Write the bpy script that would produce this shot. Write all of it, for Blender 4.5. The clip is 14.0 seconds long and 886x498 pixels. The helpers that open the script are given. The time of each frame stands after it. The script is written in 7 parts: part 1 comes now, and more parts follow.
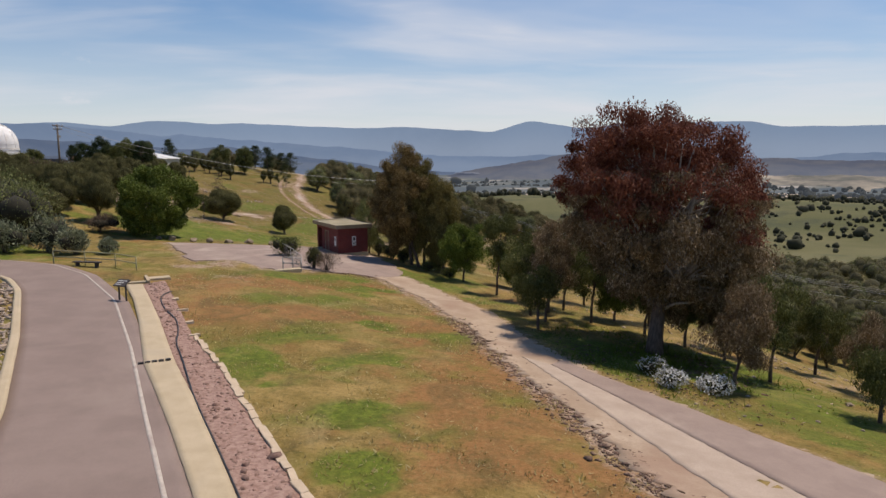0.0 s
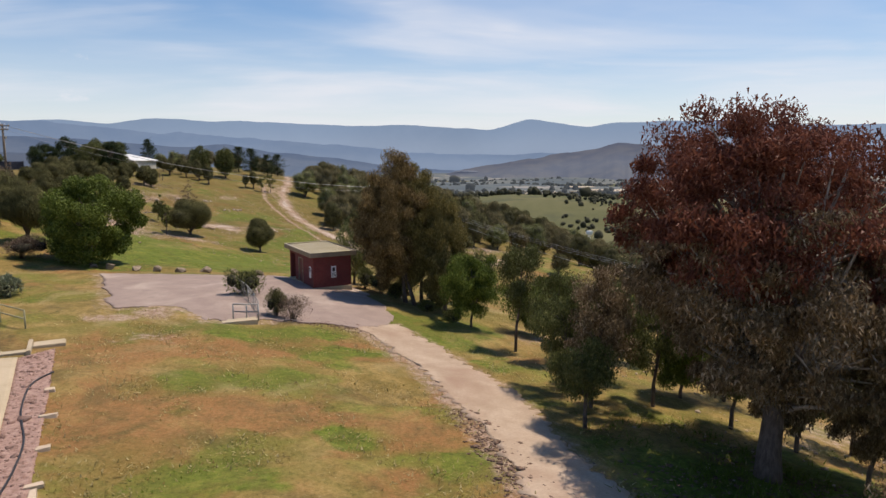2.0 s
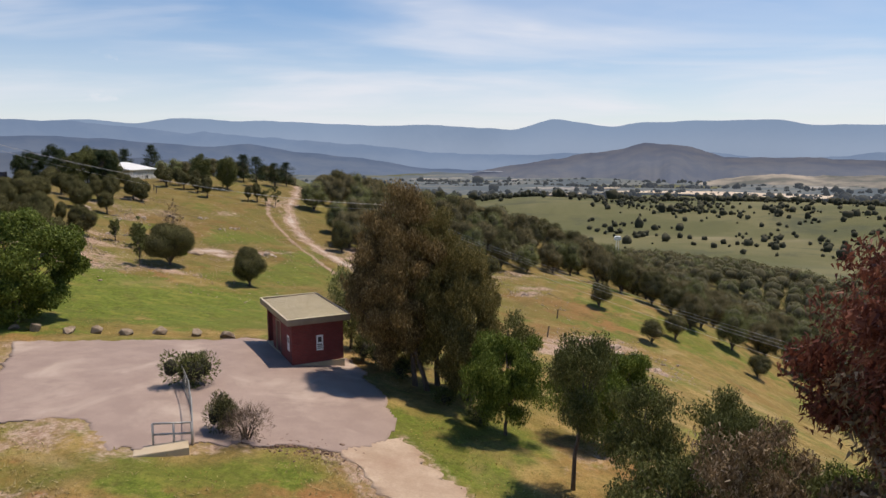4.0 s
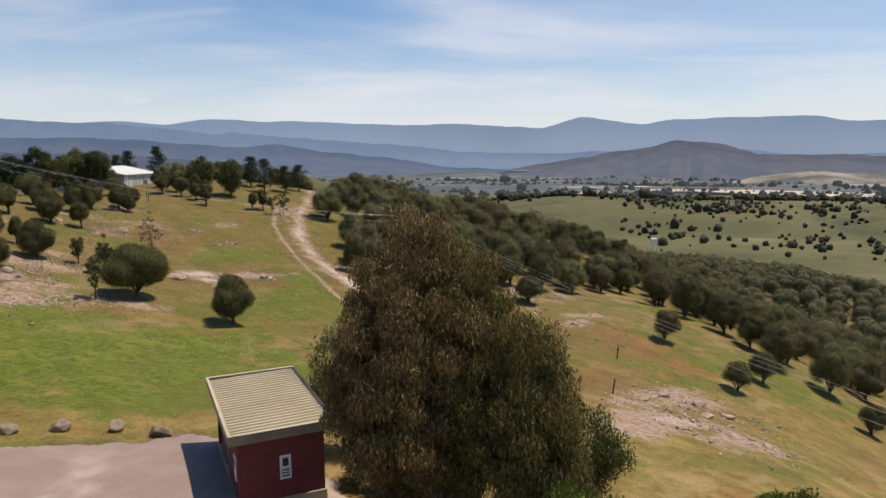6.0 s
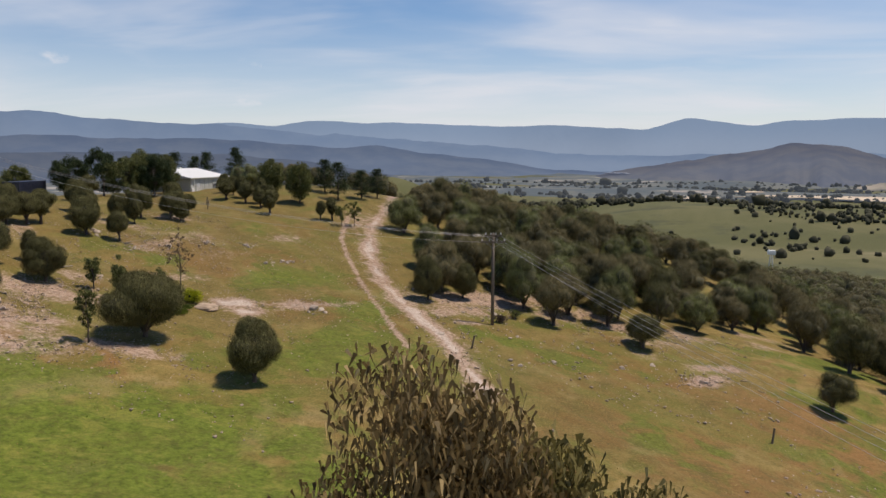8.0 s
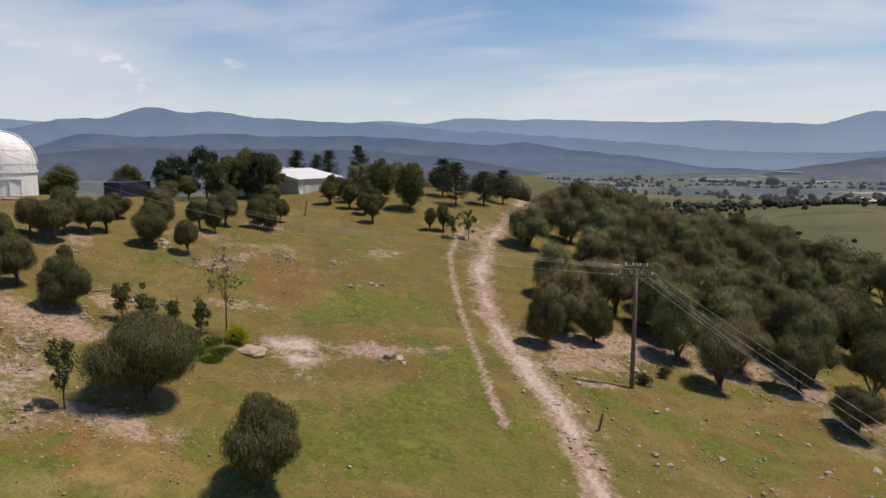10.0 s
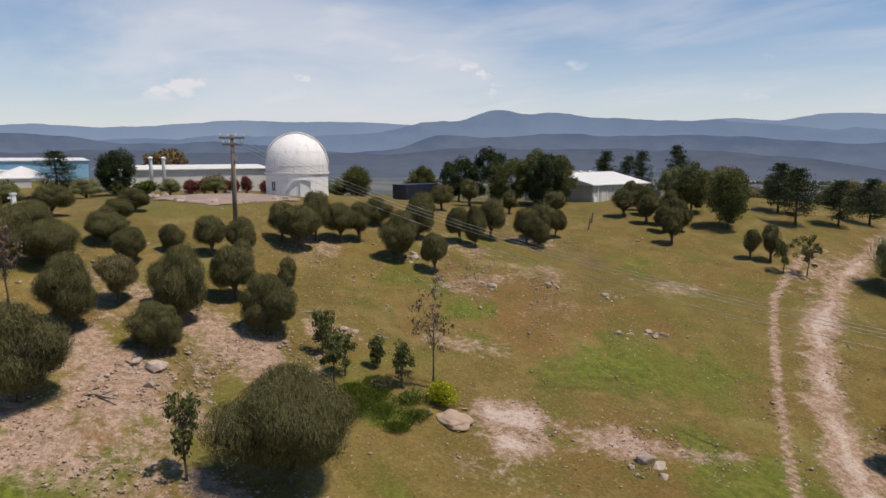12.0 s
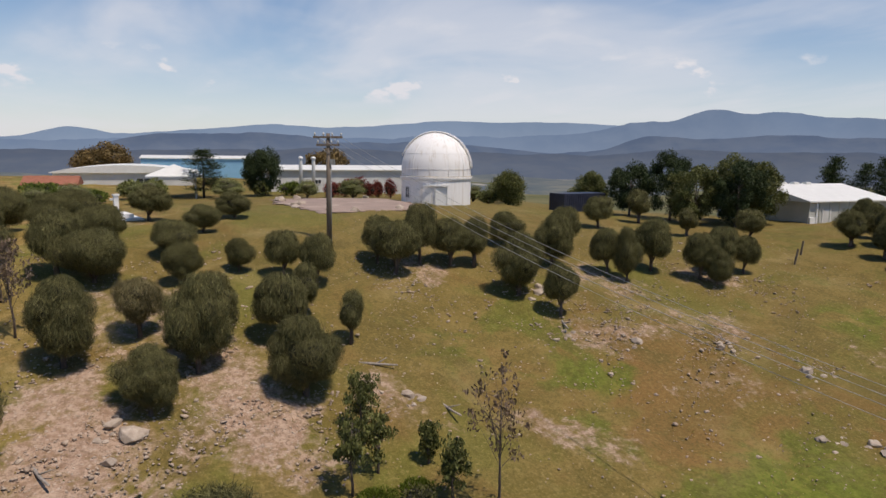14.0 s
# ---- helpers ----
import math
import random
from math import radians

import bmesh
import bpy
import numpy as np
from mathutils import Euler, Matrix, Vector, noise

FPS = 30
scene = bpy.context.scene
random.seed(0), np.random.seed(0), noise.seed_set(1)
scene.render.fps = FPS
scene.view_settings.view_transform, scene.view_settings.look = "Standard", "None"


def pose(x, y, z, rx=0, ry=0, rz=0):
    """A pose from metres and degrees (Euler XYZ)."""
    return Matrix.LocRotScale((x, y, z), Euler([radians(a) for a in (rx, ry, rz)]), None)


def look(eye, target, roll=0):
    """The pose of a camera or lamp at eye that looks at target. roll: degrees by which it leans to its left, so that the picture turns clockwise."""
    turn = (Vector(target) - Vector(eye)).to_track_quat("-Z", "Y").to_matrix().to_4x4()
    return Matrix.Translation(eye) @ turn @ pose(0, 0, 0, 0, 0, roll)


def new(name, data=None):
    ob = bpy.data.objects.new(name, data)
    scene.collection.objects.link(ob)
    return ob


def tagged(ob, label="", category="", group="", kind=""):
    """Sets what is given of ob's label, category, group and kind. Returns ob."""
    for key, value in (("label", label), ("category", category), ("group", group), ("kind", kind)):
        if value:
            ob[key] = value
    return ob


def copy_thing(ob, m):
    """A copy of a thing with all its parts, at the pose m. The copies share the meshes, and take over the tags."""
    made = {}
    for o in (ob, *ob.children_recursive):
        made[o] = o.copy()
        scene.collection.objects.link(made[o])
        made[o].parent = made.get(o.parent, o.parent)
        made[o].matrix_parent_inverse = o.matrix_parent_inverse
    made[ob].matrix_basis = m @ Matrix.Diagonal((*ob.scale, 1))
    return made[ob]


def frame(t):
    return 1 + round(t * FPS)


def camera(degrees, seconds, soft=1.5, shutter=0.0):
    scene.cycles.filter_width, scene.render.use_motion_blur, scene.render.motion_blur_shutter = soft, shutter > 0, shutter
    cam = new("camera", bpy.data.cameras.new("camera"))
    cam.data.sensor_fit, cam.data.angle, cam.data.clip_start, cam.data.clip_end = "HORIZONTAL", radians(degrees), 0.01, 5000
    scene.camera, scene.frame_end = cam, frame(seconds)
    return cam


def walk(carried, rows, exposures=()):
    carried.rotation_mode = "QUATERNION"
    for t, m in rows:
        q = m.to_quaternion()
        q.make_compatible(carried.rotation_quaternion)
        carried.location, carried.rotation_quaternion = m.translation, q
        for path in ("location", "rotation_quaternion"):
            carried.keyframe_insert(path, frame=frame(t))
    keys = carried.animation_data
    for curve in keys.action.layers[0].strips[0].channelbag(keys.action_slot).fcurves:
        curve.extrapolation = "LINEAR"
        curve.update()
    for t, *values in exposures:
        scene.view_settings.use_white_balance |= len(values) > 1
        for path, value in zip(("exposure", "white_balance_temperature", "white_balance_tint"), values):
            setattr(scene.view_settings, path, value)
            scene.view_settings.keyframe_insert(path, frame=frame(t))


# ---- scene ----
cam = camera(66.7, 14.0)
PATH = [
    (0, (0.466, -1.061, 9.48), (0.466, 0.921, 9.21), -0.2),
    (0.5, (0.376, 2.069, 9.502), (0.378, 4.051, 9.233), -0.1),
    (1, (0.29, 5.514, 9.647), (0.295, 7.495, 9.376), -0.1),
    (1.5, (0.24, 8.676, 9.955), (0.244, 10.658, 9.682), -0.0),
    (2, (0.234, 12.084, 10.433), (0.238, 14.065, 10.157), -0.1),
    (2.5, (0.231, 15.434, 10.926), (0.233, 17.414, 10.648), -0.2),
    (3, (0.157, 19.011, 11.405), (0.156, 20.991, 11.128), -0.2),
    (3.5, (0.125, 22.404, 11.787), (0.09, 24.385, 11.511), -0.1),
    (4, (0.207, 25.872, 12.271), (0.144, 27.852, 11.994), -0.0),
    (6.5, (-0.93, 45.019, 12.688), (-1.088, 46.993, 12.408), -0.4),
    (7, (-0.932, 48.786, 12.864), (-1.124, 50.756, 12.584), -0.3),
    (7.5, (-1.279, 52.544, 12.881), (-1.588, 54.501, 12.605), -0.1),
    (10, (-3.496, 72.251, 13.198), (-4.325, 74.049, 12.915), 0.0),
    (10.5, (-4.4, 75.779, 13.217), (-5.401, 77.487, 12.935), 0.1),
    (11, (-5.323, 79.352, 13.27), (-6.58, 80.881, 12.986), -0.1),
    (11.5, (-6.521, 82.561, 13.295), (-7.986, 83.894, 13.013), 0.0),
    (12, (-7.824, 85.723, 13.458), (-9.393, 86.929, 13.173), 0.1),
    (12.5, (-9.229, 88.507, 13.515), (-10.874, 89.607, 13.229), 0.2),
    (13, (-11.098, 91.375, 13.581), (-12.855, 92.287, 13.292), 0.5),
    (13.5, (-12.789, 93.989, 13.665), (-14.612, 94.761, 13.377), 0.5),
    (14, (-15.033, 96.27, 13.714), (-16.886, 96.965, 13.426), 0.8),
]
walk(cam, [(t, look(eye, target, roll)) for t, eye, target, roll in PATH],
     exposures=((0, -0.30, 6600, 13), (2, -0.10, 6600, 13), (4, -0.10, 6600, 13), (7, -0.21, 6600, 13), (10, -0.30, 6600, 13), (14, -0.31, 6600, 13)))

# ---- world, sun, exposure ----
SUN = Vector((0.34, 0.20, 0.925)).normalized()
world = bpy.data.worlds.new("sky")
scene.world = world
world.use_nodes = True
wn, wl = world.node_tree.nodes, world.node_tree.links
wn.clear()
w_out = wn.new("ShaderNodeOutputWorld")
w_bg = wn.new("ShaderNodeBackground")
w_sky = wn.new("ShaderNodeTexSky")
w_sky.sky_type, w_sky.sun_disc = "NISHITA", False
w_sky.sun_elevation, w_sky.sun_rotation = math.asin(SUN.z), math.atan2(SUN.x, SUN.y)
w_sky.altitude, w_sky.dust_density, w_sky.ozone_density = 800, 0.8, 2.0
w_bg.inputs["Strength"].default_value = 0.099
# cirrus: noise on a flat sheet high above
w_tc = wn.new("ShaderNodeTexCoord")
w_sep = wn.new("ShaderNodeSeparateXYZ")
wl.new(w_tc.outputs["Generated"], w_sep.inputs[0])


def w_math(op, a, b=None):
    n = wn.new("ShaderNodeMath")
    n.operation = op
    for k, v in enumerate((a, b)):
        if v is None:
            continue
        if isinstance(v, (int, float)):
            n.inputs[k].default_value = v
        else:
            wl.new(v, n.inputs[k])
    return n.outputs[0]


w_up = w_math("MAXIMUM", w_sep.outputs[2], 0.02)
w_den = w_math("ADD", w_up, 0.10)
w_comb = wn.new("ShaderNodeCombineXYZ")
wl.new(w_math("DIVIDE", w_sep.outputs[0], w_den), w_comb.inputs[0])
wl.new(w_math("DIVIDE", w_sep.outputs[1], w_den), w_comb.inputs[1])


def w_cloud(scale, stretch, low, high, detail, twist, shift=(0, 0, 0)):
    mp = wn.new("ShaderNodeMapping")
    mp.inputs["Scale"].default_value = stretch
    mp.inputs["Rotation"].default_value = (0, 0, twist)
    mp.inputs["Location"].default_value = shift
    nz = wn.new("ShaderNodeTexNoise")
    nz.inputs["Scale"].default_value = scale
    nz.inputs["Detail"].default_value = detail
    nz.inputs["Roughness"].default_value = 0.5
    nz.inputs["Distortion"].default_value = 0.5
    mr = wn.new("ShaderNodeMapRange")
    mr.interpolation_type = "SMOOTHSTEP"
    mr.inputs["From Min"].default_value, mr.inputs["From Max"].default_value = low, high
    wl.new(w_comb.outputs[0], mp.inputs[0])
    wl.new(mp.outputs[0], nz.inputs[0])
    wl.new(nz.outputs["Fac"], mr.inputs[0])
    return mr.outputs[0]


c_thin = w_cloud(0.42, (0.8, 1.3, 1), 0.40, 0.66, 5, 0.5, (1.3, 0.4, 0))
c_wisp = w_cloud(1.3, (0.7, 1.25, 1), 0.46, 0.76, 7, 0.6)


def w_puffs():
    """Small fair-weather clouds low in the west."""
    mp = wn.new("ShaderNodeMapping")
    mp.inputs["Scale"].default_value = (13, 13, 26)
    nz = wn.new("ShaderNodeTexNoise")
    nz.inputs["Scale"].default_value, nz.inputs["Detail"].default_value = 1.0, 5
    mr = wn.new("ShaderNodeMapRange")
    mr.interpolation_type = "SMOOTHSTEP"
    mr.inputs["From Min"].default_value, mr.inputs["From Max"].default_value = 0.60, 0.72
    wl.new(w_tc.outputs["Generated"], mp.inputs[0])
    wl.new(mp.outputs[0], nz.inputs[0])
    wl.new(nz.outputs["Fac"], mr.inputs[0])
    off = w_math("ABSOLUTE", w_math("SUBTRACT", w_sep.outputs[2], 0.10))
    band = w_math("MAXIMUM", w_math("SUBTRACT", 1.0, w_math("DIVIDE", off, 0.035)), 0.0)
    west = w_math("GREATER_THAN", w_math("MULTIPLY", w_sep.outputs[0], -1.0), 0.45)
    return w_math("MULTIPLY", w_math("MULTIPLY", mr.outputs[0], band), w_math("MULTIPLY", west, 1.3))


w_cl = w_math("MINIMUM", w_math("ADD", w_math("MULTIPLY", c_thin, 0.76), w_math("MULTIPLY", c_wisp, 0.34)), 0.90)
w_clear = wn.new("ShaderNodeMapRange")
w_clear.interpolation_type = "SMOOTHSTEP"
w_clear.inputs["From Min"].default_value, w_clear.inputs["From Max"].default_value = 0.62, 0.28
w_clear.inputs["To Min"].default_value = 0.12
wl.new(w_sep.outputs[2], w_clear.inputs[0])
w_cl = w_math("MULTIPLY", w_cl, w_clear.outputs[0])
w_low = wn.new("ShaderNodeMapRange")
w_low.inputs["From Min"].default_value, w_low.inputs["From Max"].default_value = 0.24, 0.02
w_low.inputs["To Max"].default_value = 0.74
wl.new(w_sep.outputs[2], w_low.inputs[0])
w_hz = w_math("SUBTRACT", 1.0, w_math("MULTIPLY", w_math("SUBTRACT", 1.0, w_cl), w_math("SUBTRACT", 1.0, w_low.outputs[0])))
w_fac = w_math("MINIMUM", w_math("ADD", w_math("MULTIPLY", w_hz, 0.84), w_math("ADD", 0.03, w_puffs())), 1.0)
w_mix = wn.new("ShaderNodeMix")
w_mix.data_type = "RGBA"
wl.new(w_fac, w_mix.inputs[0])
w_hue = wn.new("ShaderNodeHueSaturation")
w_hue.inputs["Saturation"].default_value = 1.42
w_hue.inputs["Value"].default_value = 1.26
wl.new(w_sky.outputs[0], w_hue.inputs["Color"])
wl.new(w_hue.outputs[0], w_mix.inputs[6])
w_mix.inputs[7].default_value = (8.9, 9.1, 9.6, 1)
wl.new(w_mix.outputs[2], w_bg.inputs["Color"])
wl.new(w_bg.outputs[0], w_out.inputs["Surface"])

sun = new("sun", bpy.data.lights.new("sun", "SUN"))
sun.data.energy, sun.data.angle, sun.data.color = 5.0, radians(0.55), (1.0, 0.89, 0.755)
sun.matrix_world = look(SUN * 100, (0, 0, 0))


# ---- materials ----
def nodes_of(name):
    m = bpy.data.materials.new(name)
    m.use_nodes = True
    nt = m.node_tree
    return m, nt, nt.nodes["Principled BSDF"]


def socket(nt, node, key, value):
    if isinstance(value, (int, float)):
        node.inputs[key].default_value = value
    elif isinstance(value, tuple):
        node.inputs[key].default_value = (*value, 1) if len(value) == 3 else value
    else:
        nt.links.new(value, node.inputs[key])


def mixc(nt, fac, a, b):
    n = nt.nodes.new("ShaderNodeMix")
    n.data_type = "RGBA"
    socket(nt, n, 0, fac)
    socket(nt, n, 6, a)
    socket(nt, n, 7, b)
    return n.outputs[2]


def calc(nt, op, a, b=0.0):
    n = nt.nodes.new("ShaderNodeMath")
    n.operation = op
    socket(nt, n, 0, a)
    socket(nt, n, 1, b)
    return n.outputs[0]


def coords(nt, kind="Object"):
    return nt.nodes.new("ShaderNodeTexCoord").outputs[kind]


def place_of(nt):
    return nt.nodes.new("ShaderNodeNewGeometry").outputs["Position"]


def noise_of(nt, vec, scale, detail=5, rough=0.6, stretch=None, warp=0.0):
    n = nt.nodes.new("ShaderNodeTexNoise")
    n.inputs["Scale"].default_value = scale
    n.inputs["Detail"].default_value = detail
    n.inputs["Roughness"].default_value = rough
    n.inputs["Distortion"].default_value = warp
    if stretch:
        mp = nt.nodes.new("ShaderNodeMapping")
        mp.inputs["Scale"].default_value = stretch
        nt.links.new(vec, mp.inputs[0])
        vec = mp.outputs[0]
    nt.links.new(vec, n.inputs["Vector"])
    return n.outputs["Fac"]


def step(nt, v, lo, hi, top=1.0):
    n = nt.nodes.new("ShaderNodeMapRange")
    n.interpolation_type = "SMOOTHSTEP"
    n.inputs["From Min"].default_value, n.inputs["From Max"].default_value = lo, hi
    n.inputs["To Max"].default_value = top
    socket(nt, n, 0, v)
    return n.outputs[0]


def bump(nt, bsdf, height, strength, distance):
    b = nt.nodes.new("ShaderNodeBump")
    b.inputs["Strength"].default_value = strength
    b.inputs["Distance"].default_value = distance
    nt.links.new(height, b.inputs["Height"])
    nt.links.new(b.outputs[0], bsdf.inputs["Normal"])


def plain(name, a, b, scale=2.0, rough=0.8, relief=0.3, fine=40.0, metal=0.0, stain=None, by_piece=0.0, stretch=None, island=0.0):
    """A surface of two tones, with stains at a larger scale and fine grain."""
    m, nt, bs = nodes_of(name)
    v = place_of(nt)
    col = mixc(nt, step(nt, noise_of(nt, v, scale, 6, stretch=stretch), 0.3, 0.7), a, b)
    grain = noise_of(nt, v, fine, 4, 0.7)
    col = mixc(nt, step(nt, grain, 0.35, 0.75, 0.35), col, tuple(0.6 * c for c in a))
    if stain:
        col = mixc(nt, step(nt, noise_of(nt, v, scale * 0.3, 5, warp=0.6), 0.52, 0.72, 0.8), col, stain)
    if by_piece:
        rnd = nt.nodes.new("ShaderNodeObjectInfo").outputs["Random"]
        col = mixc(nt, calc(nt, "MULTIPLY", rnd, by_piece), col, tuple(0.45 * c for c in b))
    if island:
        rnd = nt.nodes.new("ShaderNodeNewGeometry").outputs["Random Per Island"]
        col = mixc(nt, calc(nt, "MULTIPLY", rnd, island), col, tuple(0.4 * c for c in a))
    socket(nt, bs, "Base Color", col)
    bs.inputs["Roughness"].default_value = rough
    bs.inputs["Metallic"].default_value = metal
    if relief:
        bump(nt, bs, grain, relief, 0.02)
    return m


def foliage(name, dark, mid, light, sheen=0.5, glow=0.16):
    """Leaves: each takes its own tone; light also passes through."""
    m, nt, bs = nodes_of(name)
    geo = nt.nodes.new("ShaderNodeNewGeometry")
    rnd = geo.outputs["Random Per Island"]
    col = mixc(nt, step(nt, rnd, 0.0, 0.6), dark, mid)
    col = mixc(nt, step(nt, rnd, 0.72, 1.0), col, light)
    patch = noise_of(nt, geo.outputs["Position"], 0.7, 3)
    col = mixc(nt, step(nt, patch, 0.48, 0.78, 0.4), col, dark)
    who = nt.nodes.new("ShaderNodeObjectInfo").outputs["Random"]
    col = mixc(nt, calc(nt, "MULTIPLY", who, 0.45), col, tuple(0.6 * c for c in mid))
    socket(nt, bs, "Base Color", col)
    bs.inputs["Roughness"].default_value = sheen
    bs.inputs["Specular IOR Level"].default_value = 0.12
    tr = nt.nodes.new("ShaderNodeBsdfTranslucent")
    nt.links.new(col, tr.inputs["Color"])
    mx = nt.nodes.new("ShaderNodeMixShader")
    mx.inputs[0].default_value = glow
    nt.links.new(bs.outputs[0], mx.inputs[1])
    nt.links.new(tr.outputs[0], mx.inputs[2])
    nt.links.new(mx.outputs[0], nt.nodes["Material Output"].inputs["Surface"])
    return m


ASPHALT = plain("asphalt", (0.215, 0.158, 0.132), (0.262, 0.196, 0.165), 0.5, 0.9, 0.4, 30, stain=(0.29, 0.225, 0.185))
LANE = plain("old_asphalt", (0.265, 0.196, 0.162), (0.325, 0.245, 0.20), 0.7, 0.92, 0.5, 25, stain=(0.43, 0.345, 0.275))
CONCRETE = plain("concrete", (0.43, 0.345, 0.22), (0.50, 0.405, 0.27), 0.9, 0.85, 0.3, 35, stain=(0.42, 0.35, 0.25))
DIRT = plain("dirt_path", (0.34, 0.245, 0.165), (0.46, 0.355, 0.255), 0.6, 0.95, 0.7, 9, stain=(0.29, 0.185, 0.125))
WHITE = plain("white_paint", (0.80, 0.80, 0.78), (0.74, 0.74, 0.72), 0.8, 0.55, 0.1, 20, stain=(0.70, 0.69, 0.66))
LINE = plain("road_line", (0.40, 0.34, 0.29), (0.52, 0.46, 0.39), 3, 0.8, 0.2, 30, stain=(0.27, 0.215, 0.19))
BRICK = plain("red_brick", (0.17, 0.035, 0.028), (0.24, 0.055, 0.04), 3, 0.85, 0.5, 30, by_piece=0.35)
MORTAR = plain("mortar", (0.16, 0.07, 0.055), (0.2, 0.09, 0.07), 3, 0.9, 0.4, 30)
ROOF = plain("metal_roof", (0.50, 0.43, 0.28), (0.56, 0.49, 0.33), 0.8, 0.55, 0.1, 25, stain=(0.38, 0.32, 0.22))
FASCIA = plain("fascia", (0.30, 0.235, 0.16), (0.22, 0.17, 0.115), 2, 0.6, 0.1)
DARKWOOD = plain("dark_board", (0.035, 0.03, 0.028), (0.06, 0.05, 0.045), 3, 0.7, 0.3)
DOORRED = plain("door_red", (0.13, 0.03, 0.03), (0.16, 0.04, 0.035), 2, 0.6, 0.1)
STEEL = plain("galvanised", (0.30, 0.30, 0.28), (0.38, 0.37, 0.35), 4, 0.5, 0.1, 30, metal=0.5)
RAILGREEN = plain("olive_rail", (0.24, 0.22, 0.12), (0.30, 0.28, 0.16), 3, 0.6, 0.1)
POLEWOOD = plain("pole_wood", (0.13, 0.10, 0.075), (0.20, 0.16, 0.12), 2, 0.9, 0.5, 20, stretch=(8, 8, 0.6))
BARK = plain("bark", (0.07, 0.05, 0.04), (0.15, 0.12, 0.10), 3, 0.95, 0.8, 18, stretch=(3, 3, 0.6))
PALEBARK = plain("pale_bark", (0.24, 0.21, 0.18), (0.36, 0.32, 0.28), 3, 0.9, 0.6, 14, stretch=(3, 3, 0.6))
PALEPATH = plain("pale_path", (0.38, 0.295, 0.225), (0.46, 0.365, 0.285), 0.8, 0.9, 0.4, 20, stain=(0.32, 0.24, 0.18))
STONE = plain("stone", (0.35, 0.28, 0.215), (0.50, 0.42, 0.34), 2.5, 0.95, 0.9, 9, stain=(0.22, 0.18, 0.15), by_piece=0.3)
BROWNSTONE = plain("brown_stone", (0.20, 0.145, 0.095), (0.36, 0.285, 0.20), 3.0, 0.95, 0.9, 9, stain=(0.11, 0.08, 0.055), by_piece=0.4)
PINKSTONE = plain("pink_stone", (0.38, 0.275, 0.20), (0.50, 0.39, 0.30), 2.5, 0.95, 0.9, 9, stain=(0.25, 0.17, 0.12), by_piece=0.3)
LITTER = plain("leaf_litter", (0.15, 0.085, 0.055), (0.27, 0.17, 0.115), 4, 0.95, 0.6, 14, island=0.7)
MULCH = plain("red_stone_chips", (0.29, 0.165, 0.125), (0.44, 0.30, 0.24), 6, 0.95, 1.0, 14, island=0.75)
CHIPBED = plain("chip_bed", (0.25, 0.145, 0.11), (0.40, 0.27, 0.215), 5, 0.95, 1.0, 12)
EDGING = plain("edging", (0.50, 0.39, 0.27), (0.58, 0.46, 0.33), 2, 0.9, 0.4)
HOSE = plain("black_hose", (0.02, 0.02, 0.02), (0.04, 0.035, 0.035), 4, 0.5, 0.0)
SHEDWALL = plain("shed_wall", (0.42, 0.43, 0.39), (0.48, 0.48, 0.44), 1, 0.6, 0.1)
SHEDROOF = plain("pale_roof", (0.66, 0.66, 0.62), (0.72, 0.72, 0.68), 1, 0.5, 0.1)
BLUEWALL = plain("blue_cladding", (0.21, 0.42, 0.60), (0.25, 0.48, 0.66), 0.3, 0.5, 0.05)
GREYWALL = plain("pale_grey_wall", (0.55, 0.55, 0.53), (0.62, 0.62, 0.60), 0.6, 0.7, 0.1)
NAVY = plain("navy_steel", (0.015, 0.02, 0.04), (0.03, 0.035, 0.06), 1, 0.5, 0.1)
GLASS = plain("dark_glass", (0.03, 0.035, 0.04), (0.05, 0.055, 0.06), 1, 0.12, 0.0)
TERRACOTTA = plain("terracotta_roof", (0.25, 0.09, 0.05), (0.32, 0.13, 0.08), 2, 0.9, 0.3)
WIRE = plain("wire", (0.45, 0.44, 0.42), (0.55, 0.54, 0.52), 3, 0.4, 0.0, metal=0.6)

OAK_LEAF = foliage("sheoak_leaf", (0.058, 0.056, 0.023), (0.150, 0.142, 0.058), (0.26, 0.24, 0.105), 0.9, 0.12)
OAK_WARM = foliage("sheoak_warm_leaf", (0.098, 0.082, 0.038), (0.215, 0.182, 0.084), (0.34, 0.295, 0.15), 0.8, 0.12)
# dark crown fillings, their colour standing for the shade between leaves
WOOD_SHADE_CORE = plain("wood_shade_core", (0.060, 0.056, 0.028), (0.115, 0.105, 0.052), 2, 1.0, 0.8, 8)
OAK_SHADE_CORE = plain("sheoak_shade_core", (0.018, 0.017, 0.010), (0.034, 0.031, 0.018), 2, 1.0, 0.8, 8)
RED_LEAF = foliage("red_gum_leaf", (0.088, 0.031, 0.02), (0.21, 0.074, 0.046), (0.36, 0.16, 0.1), 0.5, 0.32)
DUN_LEAF = foliage("dun_gum_leaf", (0.105, 0.074, 0.040), (0.235, 0.165, 0.090), (0.54, 0.43, 0.29), 0.5, 0.30)
DROOP_LEAF = foliage("olive_brown_leaf", (0.092, 0.064, 0.028), (0.222, 0.155, 0.062), (0.52, 0.385, 0.18), 0.55, 0.28)
OLIVEDROOP = foliage("olive_drooping_leaf", (0.085, 0.072, 0.024), (0.205, 0.170, 0.054), (0.50, 0.41, 0.165), 0.55, 0.28)
GUM_LEAF = foliage("gum_leaf", (0.056, 0.063, 0.021), (0.136, 0.146, 0.046), (0.27, 0.275, 0.105), 0.5, 0.24)
